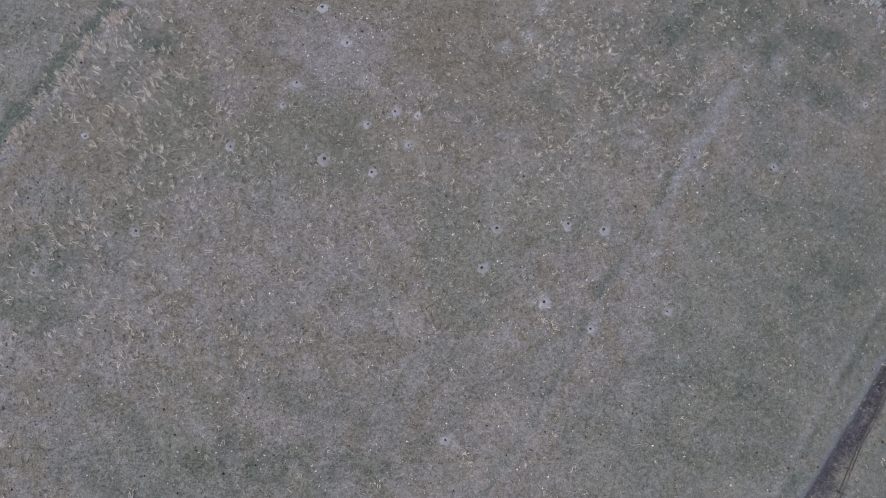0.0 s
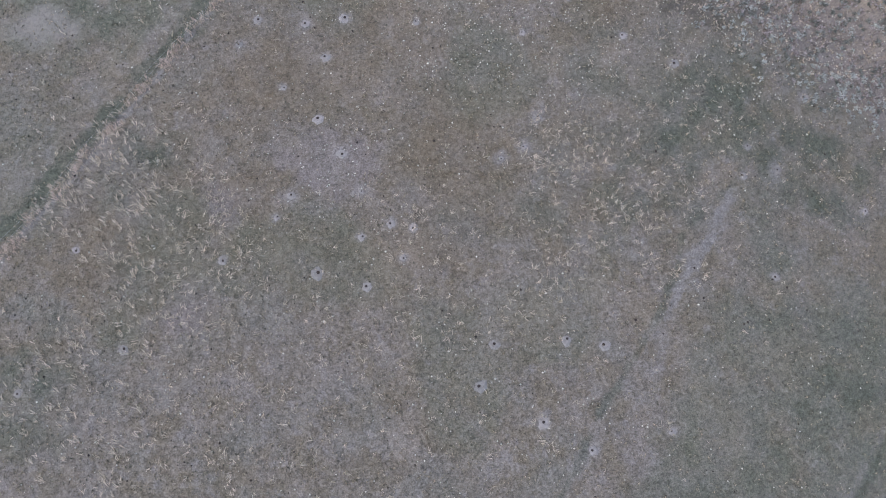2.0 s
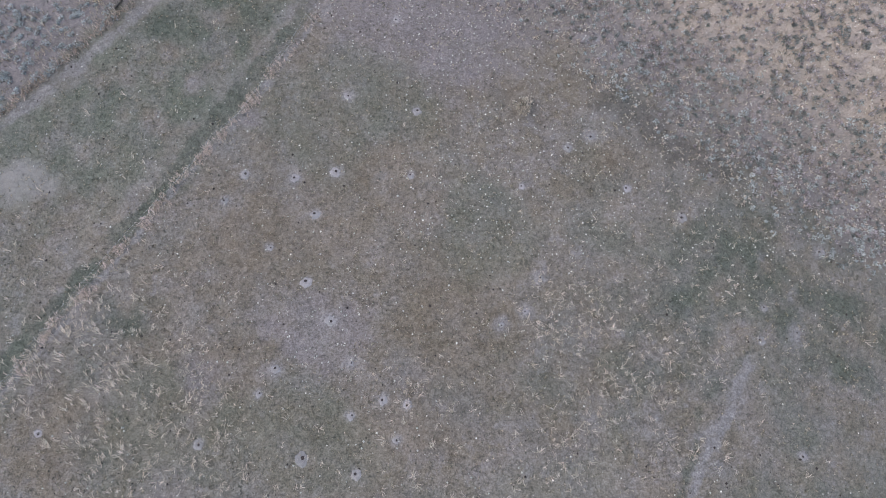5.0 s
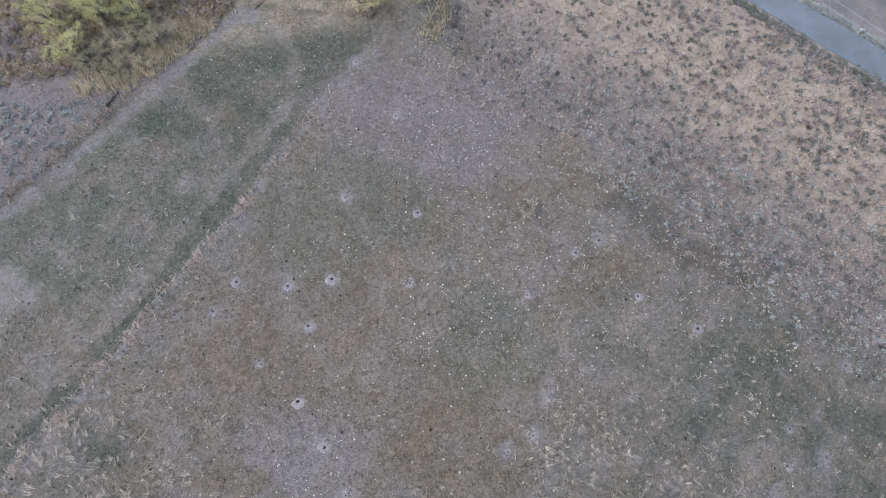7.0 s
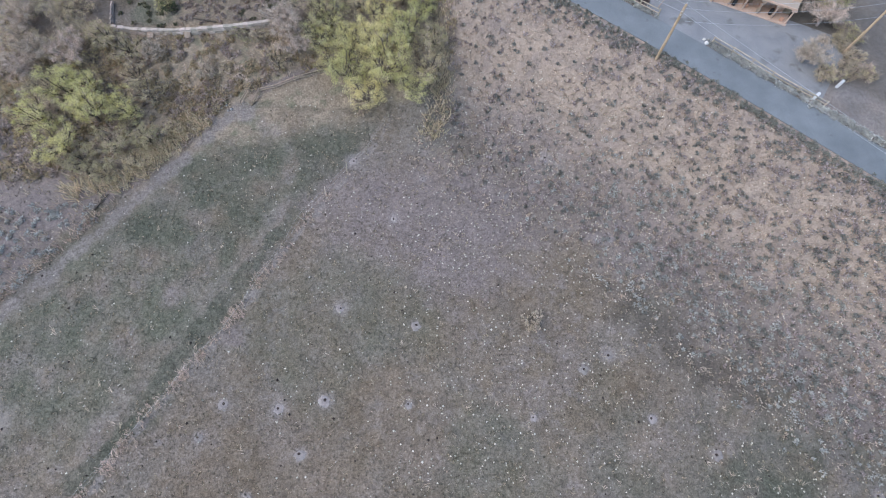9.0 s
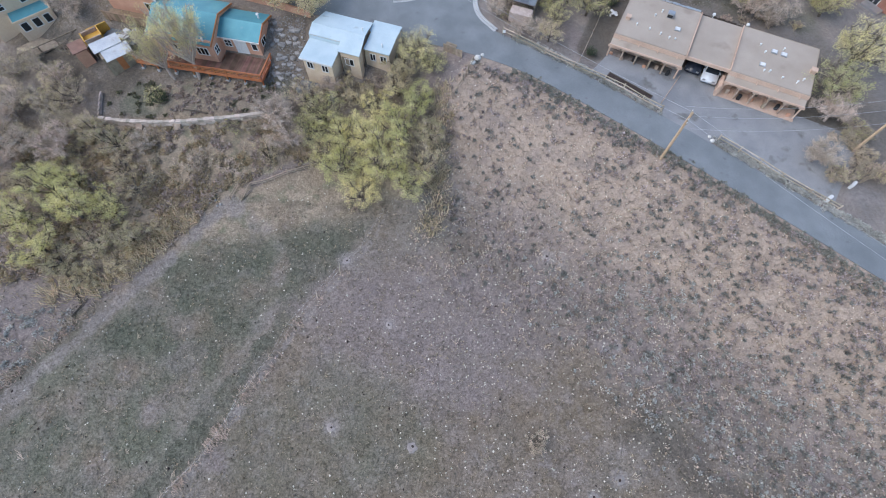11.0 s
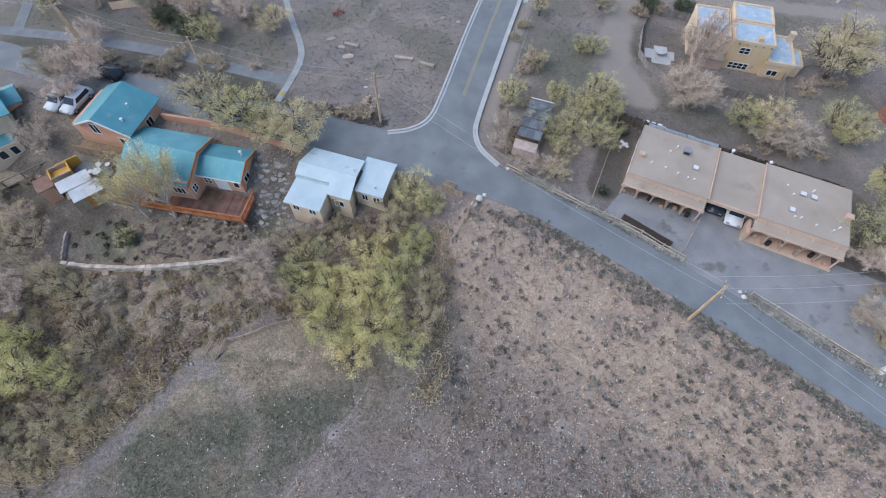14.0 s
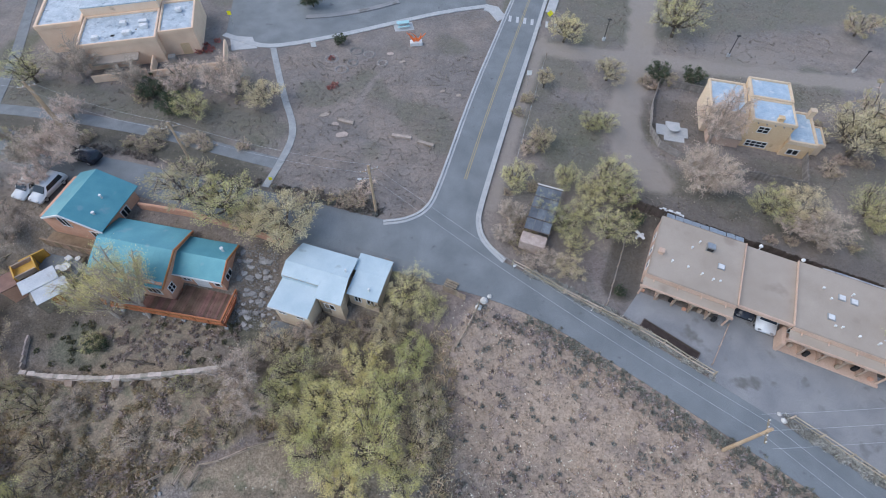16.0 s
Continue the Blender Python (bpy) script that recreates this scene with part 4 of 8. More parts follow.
for x0, x1 in ((0.0, 8.75), (13.85, 22.75)):
    u = x1 - x0
    wall = part("wall", boxes((x0 + 0.1, x1 - 0.1, 1.55, 9.0, -0.4, 2.7)), ADOBE, flats)
    flat_roof(flats, x0, x1, 0.95, 9.1, 2.85, 0.1, 0.08, ROOFTAN, ROOFTAN)
    part("roof_riser", boxes((x0, x1, 0.9, 0.947, 2.3, 2.9)), ADOBE, flats)
    # porch roof, one step lower, falling to the front
    sloped(flats, [(x0, 0.02, 2.12), (x1, 0.02, 2.12), (x1, 0.98, 2.36), (x0, 0.98, 2.36)], 0.14, ROOFTAN, "porch_roof")
    part("porch_fascia", boxes((x0 - 0.05, x1 + 0.05, -0.1, 0.06, 1.9, 2.16), bevel=0.04), ADOBE, flats)
    part("porch_slab", boxes((x0, x1, -0.35, 1.55, -0.4, 0.12)), ADOBE, flats)
    for i in range(6):
        px = x0 + 0.15 + (u - 0.3) * i / 5
        po = bmesh.new()
        tube(po, (px, 0.05, 0.1), (px, 0.05, 1.75), 0.11, 0.1, 8)
        box(po, px - 0.3, px + 0.3, -0.06, 0.16, 1.72, 1.92)
        part("porch_post", po, ADOBE if i in (0, 5) else OLDWOOD, flats)
        if 0 < i < 5:
            part("porch_divider", boxes((px - 0.07, px + 0.07, 0.1, 1.55, 0.1, 1.1 if i % 2 else 0.8), bevel=0.04), ADOBE, flats)
    for i in range(4):
        px = x0 + u * (i + 0.5) / 4
        window(flats, px - 0.35, 1.54, 0.9, 0, 1.1, 1.0, 2, 1)
        door(flats, px + 0.65, 1.54, 0.12, 0, 0.85, 1.9)
    for i in range(3):
        window(flats, x0 + (0.09 if x0 < 1 else u - 0.09), 3 + 2 * i, 1.1, -90 if x0 < 1 else 90, 0.9, 0.9, 1, 1)
    for i in range(4):
        bm = bmesh.new()
        px = x0 + 0.9 + (u - 1.8) * i / 3
        tube(bm, (px, 0.95, 2.55), (px, 0.55, 2.46), 0.07, 0.07, 6)
        part("canale", bm, ADOBE, flats, "small clay roof spout")
part("carport_roof", boxes((8.75, 13.85, 1.3, 9.0, 2.5, 2.68)), ROOFTAN, flats)
part("carport_beam", boxes((8.72, 13.88, 1.1, 1.32, 2.35, 2.78), bevel=0.03), ADOBE, flats)
part("carport_back_wall", boxes((8.65, 13.95, 8.7, 8.95, -0.4, 2.5)), ADOBE, flats)
part("carport_slab", boxes((8.65, 13.95, 0.2, 8.7, -0.4, 0.06)), CONCRETE, flats)
part("wing_wall", boxes((13.5, 13.85, -0.5, 1.5, -0.4, 1.7), bevel=0.06), ADOBE, flats)
part("rooftop_ridge", boxes((8.7, 8.82, 1.0, 9.05, 2.8, 3.05), bevel=0.04), ADOBE, flats)
part("rooftop_ridge", boxes((13.78, 13.9, 1.0, 9.05, 2.8, 3.05), bevel=0.04), ADOBE, flats)
# rooftop kit
cooler = part("rooftop_cooler", boxes((4.9, 5.7, 6.3, 7.05, 2.85, 3.5), bevel=0.04), METAL, flats, "pale rooftop air cooler")
part("cooler_louvre", boxes((5.0, 5.6, 6.27, 6.3, 3.0, 3.35)), DARK, cooler)
for x, y in ((6.7, 4.9), (17.9, 6.2), (19.0, 6.2), (17.0, 3.5)):
    skylight(flats, x, y, 2.85)
for x, y in ((2.0, 3.4), (3.6, 3.4), (5.0, 3.1), (6.1, 2.9), (6.8, 3.1), (3.6, 6.0), (4.2, 7.0), (16.2, 6.6), (16.9, 5.6), (18.8, 6.9), (17.3, 2.6), (17.9, 2.7), (19.4, 2.4), (21.0, 2.3), (21.6, 3.0)):
    vent_pipe(flats, x, y, 2.85, random.uniform(0.15, 0.35))
chimney(flats, 0.75, 4.1, 2.6, 3.25, 0.5)
chimney(flats, 22.4, 4.8, 2.6, 3.3, 0.6)
part("roof_membrane_strip", boxes((0.9, 8.4, 8.25, 8.86, 2.855, 2.875)), BLUEROOF, flats, "pale bluish roofing strip along the back")
for x in (10.1, 14.2):
    bm = bmesh.new()
    bmesh.ops.create_uvsphere(bm, u_segments=10, v_segments=6, radius=0.2, matrix=Matrix.Translation((x, 9.2, 3.05)))
    tube(bm, (x, 9.0, 2.6), (x, 9.15, 3.0), 0.05, 0.05, 6)
    part("satellite_dish", bm, WHITEPAINT, flats)
for i in range(16):
    x = 0.5 + 21.5 * i / 15
    if not 8 < x < 13.8:
        cr = boxes((-0.2, 0.2, -0.15, 0.15, 0.12, 0.55 + 0.2 * (i % 3)), bevel=0.06)
        ob = part("garden_pot", cr, (TERRA, OLDWOOD, DARK)[i % 3])
        ob.matrix_world = flats.matrix_world @ Matrix.Translation((x, 0.55 - 0.4 * (i % 2), 0))
        tagged(ob, "weathered porch pot or box by a flat's door", "pot", "porch pots")


# ---- white-roofed house ----
wh = thing("white_roofed_house", turned(-16.75, 101.05, 8.9, math.degrees(math.atan2(-0.32, 0.947))), "low tan house under white metal roofs", "house")
part("wall", boxes((0.0, 6.4, 3.35, 7.3, -1.2, 3.3)), CREAM, wh)
part("wall", boxes((4.3, 6.75, 2.4, 3.35, -1.2, 2.9)), CREAM, wh)
part("wall", boxes((0.15, 4.0, 0.4, 3.35, -1.6, 2.4)), CREAM, wh)
part("wall", boxes((6.76, 10.0, 4.1, 8.3, -1.2, 2.75)), CREAM, wh)
sloped(wh, [(-0.3, 4.9, 3.75), (6.75, 4.9, 3.75), (6.6, 7.6, 3.4), (0.2, 7.6, 3.4)], 0.12, WHITEROOF, seams=2.2)
sloped(wh, [(4.05, 2.15, 3.0), (7.0, 2.15, 3.0), (6.75, 4.9, 3.72), (4.05, 4.9, 3.72)], 0.12, WHITEROOF, seams=2.2)
sloped(wh, [(-0.15, 3.4, 3.35), (4.05, 3.4, 3.35), (4.05, 4.9, 3.72), (-0.3, 4.9, 3.72)], 0.12, WHITEROOF, seams=2.2)
sloped(wh, [(-0.1, 0.05, 2.6), (4.3, 0.05, 2.6), (4.15, 3.34, 2.82), (-0.1, 3.34, 2.82)], 0.14, WHITEROOF)
sloped(wh, [(6.85, 3.7, 2.8), (10.25, 3.7, 2.8), (10.2, 6.4, 3.15), (6.85, 6.4, 3.15)], 0.12, WHITEROOF, seams=2.2)
sloped(wh, [(6.6, 6.4, 3.15), (10.2, 6.4, 3.15), (10.1, 8.6, 2.95), (6.4, 8.6, 2.95)], 0.12, WHITEROOF, seams=2.2)
part("roof_step", boxes((-0.12, 4.04, 3.345, 3.39, 2.78, 3.3)), WHITEROOF, wh)
part("roof_fascia", boxes((-0.1, 4.3, 0.0, 0.05, 2.36, 2.58)), WHITEPAINT, wh)
for x, y, w in ((1.0, 0.4, 0.9), (3.0, 0.4, 0.9), (5.4, 2.4, 1.2), (7.8, 4.1, 0.8), (9.2, 4.1, 0.9)):
    window(wh, x, y - 0.005, 0.9, 0, w, 1.1, 2, 1)
door(wh, 4.9, 2.39, 0.0, 0)
vent_pipe(wh, 6.15, 5.6, 3.6)
vent_pipe(wh, 9.0, 4.6, 3.0, 0.3)

# ---- teal-roofed house with a raised deck ----
A2 = math.degrees(math.atan2(-0.215, 0.977))
teal = thing("teal_roofed_house", turned(-28.2, 105.3, 8.3, A2), "terracotta stucco house with teal metal roofs", "house")
part("wall", boxes((0.2, 5.6, 0.5, 4.2, -2.2, 2.5)), TERRA, teal)
part("wall", boxes((-8.0, 0.4, -1.6, 4.9, -2.6, 3.1)), TERRA, teal)
part("gable", prism([(0.2, 0.5), (5.6, 0.5), (5.6, 4.2), (0.2, 4.2)], 2.45, [2.55, 2.55, 3.0, 3.0]), TERRA, teal)
sloped(teal, [(0.05, 0.15, 2.6), (5.95, 0.15, 2.6), (5.95, 2.3, 3.7), (0.05, 2.3, 3.7)], 0.12, TEAL, seams=0.6)
sloped(teal, [(0.05, 2.3, 3.7), (5.95, 2.3, 3.7), (5.95, 4.7, 3.1), (0.05, 4.7, 3.1)], 0.12, TEAL, seams=0.6)
sloped(teal, [(-8.3, -1.9, 2.85), (0.5, -1.9, 2.85), (0.5, 1.9, 4.5), (-8.3, 1.9, 4.5)], 0.12, TEAL, seams=0.6)
sloped(teal, [(-8.3, 1.9, 4.5), (0.5, 1.9, 4.5), (0.5, 5.2, 3.5), (-8.3, 5.2, 3.5)], 0.12, TEAL, seams=0.6)
part("gable", prism([(-8.0, -1.6), (0.35, -1.6), (0.35, 1.9), (-8.0, 1.9)], 3.0, [3.0, 3.0, 4.3, 4.3]), TERRA, teal)
part("gable", prism([(-8.0, 1.9), (0.35, 1.9), (0.35, 4.9), (-8.0, 4.9)], 3.0, [4.3, 4.3, 3.4, 3.4]), TERRA, teal)
for y0, z0, y1, z1, x in ((-1.9, 2.85, 1.9, 4.5, 0.55), (0.15, 2.6, 2.3, 3.7, 6.0), (2.3, 3.7, 4.7, 3.1, 6.0), (1.9, 4.5, 5.2, 3.5, 0.55)):
    bm = bmesh.new()
    vs = [bm.verts.new((x + dx, y, z + dz)) for dx in (-0.06, 0.06) for y, z in ((y0, z0), (y1, z1)) for dz in (-0.22, 0.03)]
    bmesh.ops.convex_hull(bm, input=vs)
    part("barge_board", bm, REDWOOD, teal)
part("gutter", boxes((0.05, 6.0, 0.02, 0.14, 2.48, 2.6), bevel=0.02), WHITEPAINT, teal)
door(teal, 3.0, 0.49, 0.02, 0, 1.7, 2.0, WHITEPAINT)
window(teal, 1.3, 0.49, 0.9, 0, 1.0, 1.1, 2, 2)
window(teal, 4.9, 0.49, 0.9, 0, 0.8, 1.1, 1, 1)
window(teal, 5.6, 1.8, 1.0, 90, 1.2, 1.0, 2, 1)
window(teal, -1.2, -1.61, 0.9, 0, 1.6, 1.2, 3, 1)
window(teal, -4.4, -1.61, 0.9, 0, 1.6, 1.2, 3, 1)
window(teal, 0.41, -0.9, 0.9, 90, 0.9, 1.2, 2, 2)
vent_pipe(teal, 5.0, 3.4, 3.45, 0.6, 0.12)
vent_pipe(teal, -0.5, -1.5, 3.0, 0.5, 0.1)
vent_pipe(teal, -3.5, 0.5, 3.9, 0.4, 0.1)

deck = thing("timber_deck", turned(-35.9, 103.4, 8.3, math.degrees(math.atan2(-0.19, 0.98))), "red-brown raised timber deck on tall posts", "deck")
for i in range(54):
    x = -3.13 + 17.0 * i / 54
    y1 = 1.75 if x < 7.6 else 3.75
    part("deck_board", boxes((x, x + 0.30, 0.0, y1, -0.05, 0.0 + 0.004 * (i % 3))), DECKWOOD, deck)
for y in (0.1, 1.6, 3.0):
    part("joist", boxes((-3.1 if y < 2 else 7.7, 13.85, y, y + 0.12, -0.32, -0.055)), REDWOOD, deck)
part("rim_beam", boxes((-3.2, 13.95, -0.12, -0.02, -0.4, 0.02)), REDWOOD, deck)
part("rim_beam", boxes((13.88, 13.98, -0.02, 3.75, -0.4, 0.02)), REDWOOD, deck)
part("rail_cap", boxes((-3.2, 14.0, -0.16, 0.0, 0.72, 0.8)), REDWOOD, deck)
part("rail_cap", boxes((13.84, 14.0, 0.0, 3.75, 0.72, 0.798)), REDWOOD, deck)
for z in (0.2, 0.46):
    part("rail", boxes((-3.15, 13.9, -0.11, -0.07, z, z + 0.1)), REDWOOD, deck)
    part("rail", boxes((13.9, 13.94, 0.0, 3.75, z, z + 0.1)), REDWOOD, deck)
for i in range(12):
    x = -3.1 + 16.9 * i / 11
    part("rail_post", boxes((x, x + 0.1, -0.14, -0.04, -0.3, 0.73)), REDWOOD, deck)
for i in range(3):
    part("rail_post", boxes((13.87, 13.97, 0.8 + 1.3 * i, 0.9 + 1.3 * i, -0.3, 0.73)), REDWOOD, deck)
for x, y in ((-3.0, 0.2), (-0.8, 0.2), (1.6, 0.2), (4.2, 0.2), (6.4, 0.2), (8.8, 0.2), (11.2, 0.2), (13.7, 0.2), (13.7, 3.4), (6.4, 2.2), (10.4, 2.2)):
    w = deck.matrix_world @ Vector((x, y, 0))
    g = ground_z(w.x, w.y) - 8.3
    bm = bmesh.new()
    tube(bm, (x, y, g - 0.3), (x, y, -0.1), 0.1, 0.1, 8)
    po = part("post", bm, REDWOOD, deck)
    part("footing", boxes((x - 0.22, x + 0.22, y - 0.22, y + 0.22, g - 0.3, g + 0.25), bevel=0.04), CONCRETE, po, "pale concrete footing")

# ---- second teal-roofed house, taller, by the lane ----
R1 = math.degrees(math.atan2(-0.968, -0.25)) + 90
gh = thing("teal_gabled_house", turned(-38.7, 113.7, 9.6, R1), "tall terracotta house with a teal gabled roof", "house")
part("wall", boxes((-3.9, 3.6, -3.0, 2.9, -1.5, 3.1)), TERRA, gh)
part("gable", prism([(-3.9, -3.0), (0, -3.0), (0, 2.9), (-3.9, 2.9)], 3.0, [3.1, 4.7, 4.7, 3.1]), TERRA, gh)
part("gable", prism([(0, -3.0), (3.6, -3.0), (3.6, 2.9), (0, 2.9)], 3.0, [4.7, 3.3, 3.3, 4.7]), TERRA, gh)
sloped(gh, [(4.2, -3.35, 3.25), (4.2, 3.3, 3.25), (0, 3.3, 4.95), (0, -3.35, 4.95)], 0.14, TEAL, seams=0.6)
sloped(gh, [(-3.0, 3.3, 3.6), (-3.0, -3.35, 3.6), (0, -3.35, 4.95), (0, 3.3, 4.95)], 0.14, TEAL, seams=0.6)
for a, b in (((4.25, 3.2), (0, 4.95)), ((-3.05, 3.55), (0, 4.95))):
    bm = bmesh.new()
    vs = [bm.verts.new((x, y, z + dz)) for x, z in (a, b) for y in (-3.46, -3.36) for dz in (-0.2, 0.02)]
    bmesh.ops.convex_hull(bm, input=vs)
    part("barge_board", bm, WHITEPAINT, gh)
window(gh, -0.8, -3.01, 2.2, 0, 1.2, 1.6, 2, 1)
window(gh, 2.4, -3.01, 0.8, 0, 1.4, 1.4, 2, 1)
window(gh, 3.61, 0.5, 1.2, 90, 1.2, 1.2, 2, 1)
vent_pipe(gh, 2.2, 0.3, 4.1, 0.4, 0.1)
vent_pipe(gh, 2.6, -1.8, 3.9, 0.3, 0.12)
part("balcony_floor", boxes((-4.3, 3.9, -4.6, -3.0, 0.0, 0.15)), BROWNWOOD, gh)
for i in range(15):
    x = -4.3 + 8.1 * i / 14
    part("baluster", boxes((x, x + 0.5, -4.65, -4.6, -0.3, 0.95)), BROWNWOOD, gh)
part("balcony_rail", boxes((-4.3, 3.9, -4.7, -4.55, 0.95, 1.02)), BROWNWOOD, gh)
for x in (-4.1, -0.2, 3.6):
    part("balcony_post", boxes((x, x + 0.15, -4.55, -4.4, -3.5, 0.0)), BROWNWOOD, gh)

# ---- cream house at the west edge ----
ch = thing("cream_house", turned(-56.7, 113.9, 8.0, 38), "cream stucco house with a teal metal roof", "house")
part("wall", boxes((-5, 3.4, -2.6, 2.6, -3.0, 4.3)), CREAM, ch)
sloped(ch, [(-5.6, -3.1, 4.3), (3.9, -3.1, 4.3), (3.9, 0, 5.6), (-5.6, 0, 5.6)], 0.14, TEAL, seams=0.6)
sloped(ch, [(-5.6, 0, 5.6), (3.9, 0, 5.6), (3.9, 3.1, 4.3), (-5.6, 3.1, 4.3)], 0.14, TEAL, seams=0.6)
part("gable", prism([(-5, -2.6), (3.4, -2.6), (3.4, 0), (-5, 0)], 4.2, [4.3, 4.3, 5.4, 5.4]), CREAM, ch)
part("gable", prism([(-5, 0), (3.4, 0), (3.4, 2.6), (-5, 2.6)], 4.2, [5.4, 5.4, 4.3, 4.3]), CREAM, ch)
part("annexe_wall", boxes((-2.2, 2.6, -5.0, -2.6, -3.0, 1.9)), CREAM, ch)
flat_roof(ch, -2.3, 2.7, -5.1, -2.6, 1.95, 0.15, 0.1, TEAL, CREAM, "annexe_roof")
for x, w in ((-1.2, 1.0), (0.3, 1.0), (1.7, 0.9)):
    window(ch, x, -5.01, 0.3, 0, w, 1.3, 1, 1)
window(ch, -2.6, -2.61, 2.4, 0, 1.4, 1.1, 2, 2)
window(ch, 0.8, -2.61, 2.4, 0, 1.4, 1.1, 2, 2)
window(ch, 3.41, 0.0, 2.3, 90, 1.6, 1.2, 2, 1)
part("terrace_deck", boxes((-4, 5.5, -8.0, -5.0, -1.2, -1.0)), OLDWOOD, ch)
for i in range(5):
    part("terrace_post", boxes((-3.9 + 2.3 * i, -3.75 + 2.3 * i, -7.95, -7.8, -4.5, -0.1)), OLDWOOD, ch)
part("terrace_rail", boxes((-4, 5.5, -7.98, -7.86, -0.1, 0.0)), OLDWOOD, ch)
sh = thing("teal_roofed_annexe", turned(-55.6, 117.0, 9.0, 38) @ Matrix.Scale(0.8, 4), "small house end with a teal roof", "house")
part("wall", boxes((-3.4, 3.0, -2.2, 2.2, -0.6, 3.0)), TERRA, sh)
sloped(sh, [(-3.7, -2.6, 3.0), (3.4, -2.6, 3.0), (3.4, 0, 4.1), (-3.7, 0, 4.1)], 0.12, TEAL, seams=0.6)
sloped(sh, [(-3.7, 0, 4.1), (3.4, 0, 4.1), (3.4, 2.6, 3.0), (-3.7, 2.6, 3.0)], 0.12, TEAL, seams=0.6)
part("gable", prism([(-3.4, -2.2), (3.0, -2.2), (3.0, 0), (-3.4, 0)], 2.95, [3.0, 3.0, 3.95, 3.95]), TERRA, sh)
part("gable", prism([(-3.4, 0), (3.0, 0), (3.0, 2.2), (-3.4, 2.2)], 2.95, [3.95, 3.95, 3.0, 3.0]), TERRA, sh)

# ---- small sheds below the houses ----
ms = thing("metal_roofed_shed", turned(-42.5, 102.7, 7.4, 38), "little shed under pale sheet-metal roofs", "shed")
part("wall", boxes((0.2, 3.6, 0.2, 2.6, -2.0, 1.9)), OLDWOOD, ms)
sloped(ms, [(-0.2, 1.3, 2.2), (3.4, 1.3, 2.2), (3.4, 3.0, 2.5), (-0.2, 3.0, 2.5)], 0.06, SHEETMETAL, seams=0.7)
sloped(ms, [(0.5, -0.5, 1.8), (3.9, -0.5, 1.8), (3.9, 1.35, 2.12), (0.5, 1.35, 2.12)], 0.06, SHEETMETAL, seams=0.7)
part("door", boxes((1.6, 2.4, 0.14, 0.198, -0.6, 1.3)), REDWOOD, ms)
gs = thing("plywood_shed", turned(-45.0, 107.1, 7.4, 38), "open shed frame with golden plywood panels", "shed")
part("floor_panel", boxes((-1.0, 1.0, -0.8, 0.8, 1.7, 1.78)), GOLDWOOD, gs)
for x in (-1.15, 1.0):
    part("rail", boxes((x, x + 0.15, -0.95, 0.95, 1.7, 2.3)), GOLDWOOD, gs)
for y in (-0.95, 0.8):
    part("rail", boxes((-1.0, 1.0, y, y + 0.15, 1.7, 2.297)), OLDWOOD, gs)
for x in (-1.1, 1.0):
    for y in (-0.9, 0.82):
        part("post", boxes((x, x + 0.12, y, y + 0.12, -1.5, 1.7)), OLDWOOD, gs)
part("side_wall", boxes((-0.2, 2.4, 1.0, 1.15, -1.5, 2.3)), GOLDWOOD, gs)
part("lean_to_roof", boxes((-3.2, -1.3, -1.3, 1.0, 1.5, 1.62)), DECKWOOD, gs)
part("lean_to_wall", boxes((-3.0, -1.5, -1.1, 0.8, -1.5, 1.5)), TERRA, gs)

# ---- ochre two-storey house ----
YA = math.degrees(math.atan2(-0.27, 0.963))
oc = thing("ochre_house", turned(37.9, 125.0, 9.0, YA), "two-storey ochre adobe house with pale blue roofs", "house")
part("wall", boxes((1.6, 6.6, 0.4, 8.6, -0.5, 5.1)), OCHRE, oc)
part("wall", boxes((-3.1, 1.6, 2.0, 8.2, -0.5, 4.2)), CREAM, oc)
part("wall", boxes((6.6, 10.1, 0.0, 6.0, -0.5, 2.9)), OCHRE, oc)
flat_roof(oc, 1.5, 6.7, 4.6, 8.7, 5.2, 0.3, 0.25, BLUEROOF, CREAM)
flat_roof(oc, 1.5, 6.7, 0.3, 4.58, 5.11, 0.25, 0.15, BLUEROOF, CREAM)
flat_roof(oc, -3.2, 1.48, 1.9, 8.3, 4.3, 0.3, 0.25, BLUEROOF, CREAM)
flat_roof(oc, 6.72, 10.2, -0.1, 6.1, 3.0, 0.3, 0.25, BLUEROOF, CREAM)
window(oc, 3.4, 0.39, 3.3, 0, 1.4, 1.0, 2, 2)
window(oc, 3.6, 0.39, 1.0, 0, 2.6, 1.0, 4, 2)
window(oc, 8.0, -0.01, 1.1, 0, 1.4, 0.9, 2, 1)
chimney(oc, 4.6, 0.8, 4.8, 5.7, 0.6, OCHRE)
chimney(oc, 9.8, 5.4, 3.0, 4.2, 0.7, CREAM)
part("lean_to_wall", boxes((-2.4, 1.5, -0.2, 2.0, -0.5, 2.2)), ADOBE, oc)
part("lean_to_roof", boxes((-2.6, 1.5, -0.4, 1.95, 2.2, 2.32)), ROOFTAN, oc)
part("wing_wall", boxes((10.12, 11.6, 1.2, 4.6, -0.5, 2.3)), CREAM, oc)
flat_roof(oc, 10.22, 11.7, 1.1, 4.7, 2.3, 0.2, 0.2, BLUEROOF, CREAM)
for k in range(5):
    part("roof_drain", boxes((2.2 + 1.0 * k, 2.34 + 1.0 * k, 0.1, 0.395, 4.75, 4.85)), GREYWOOD, oc)

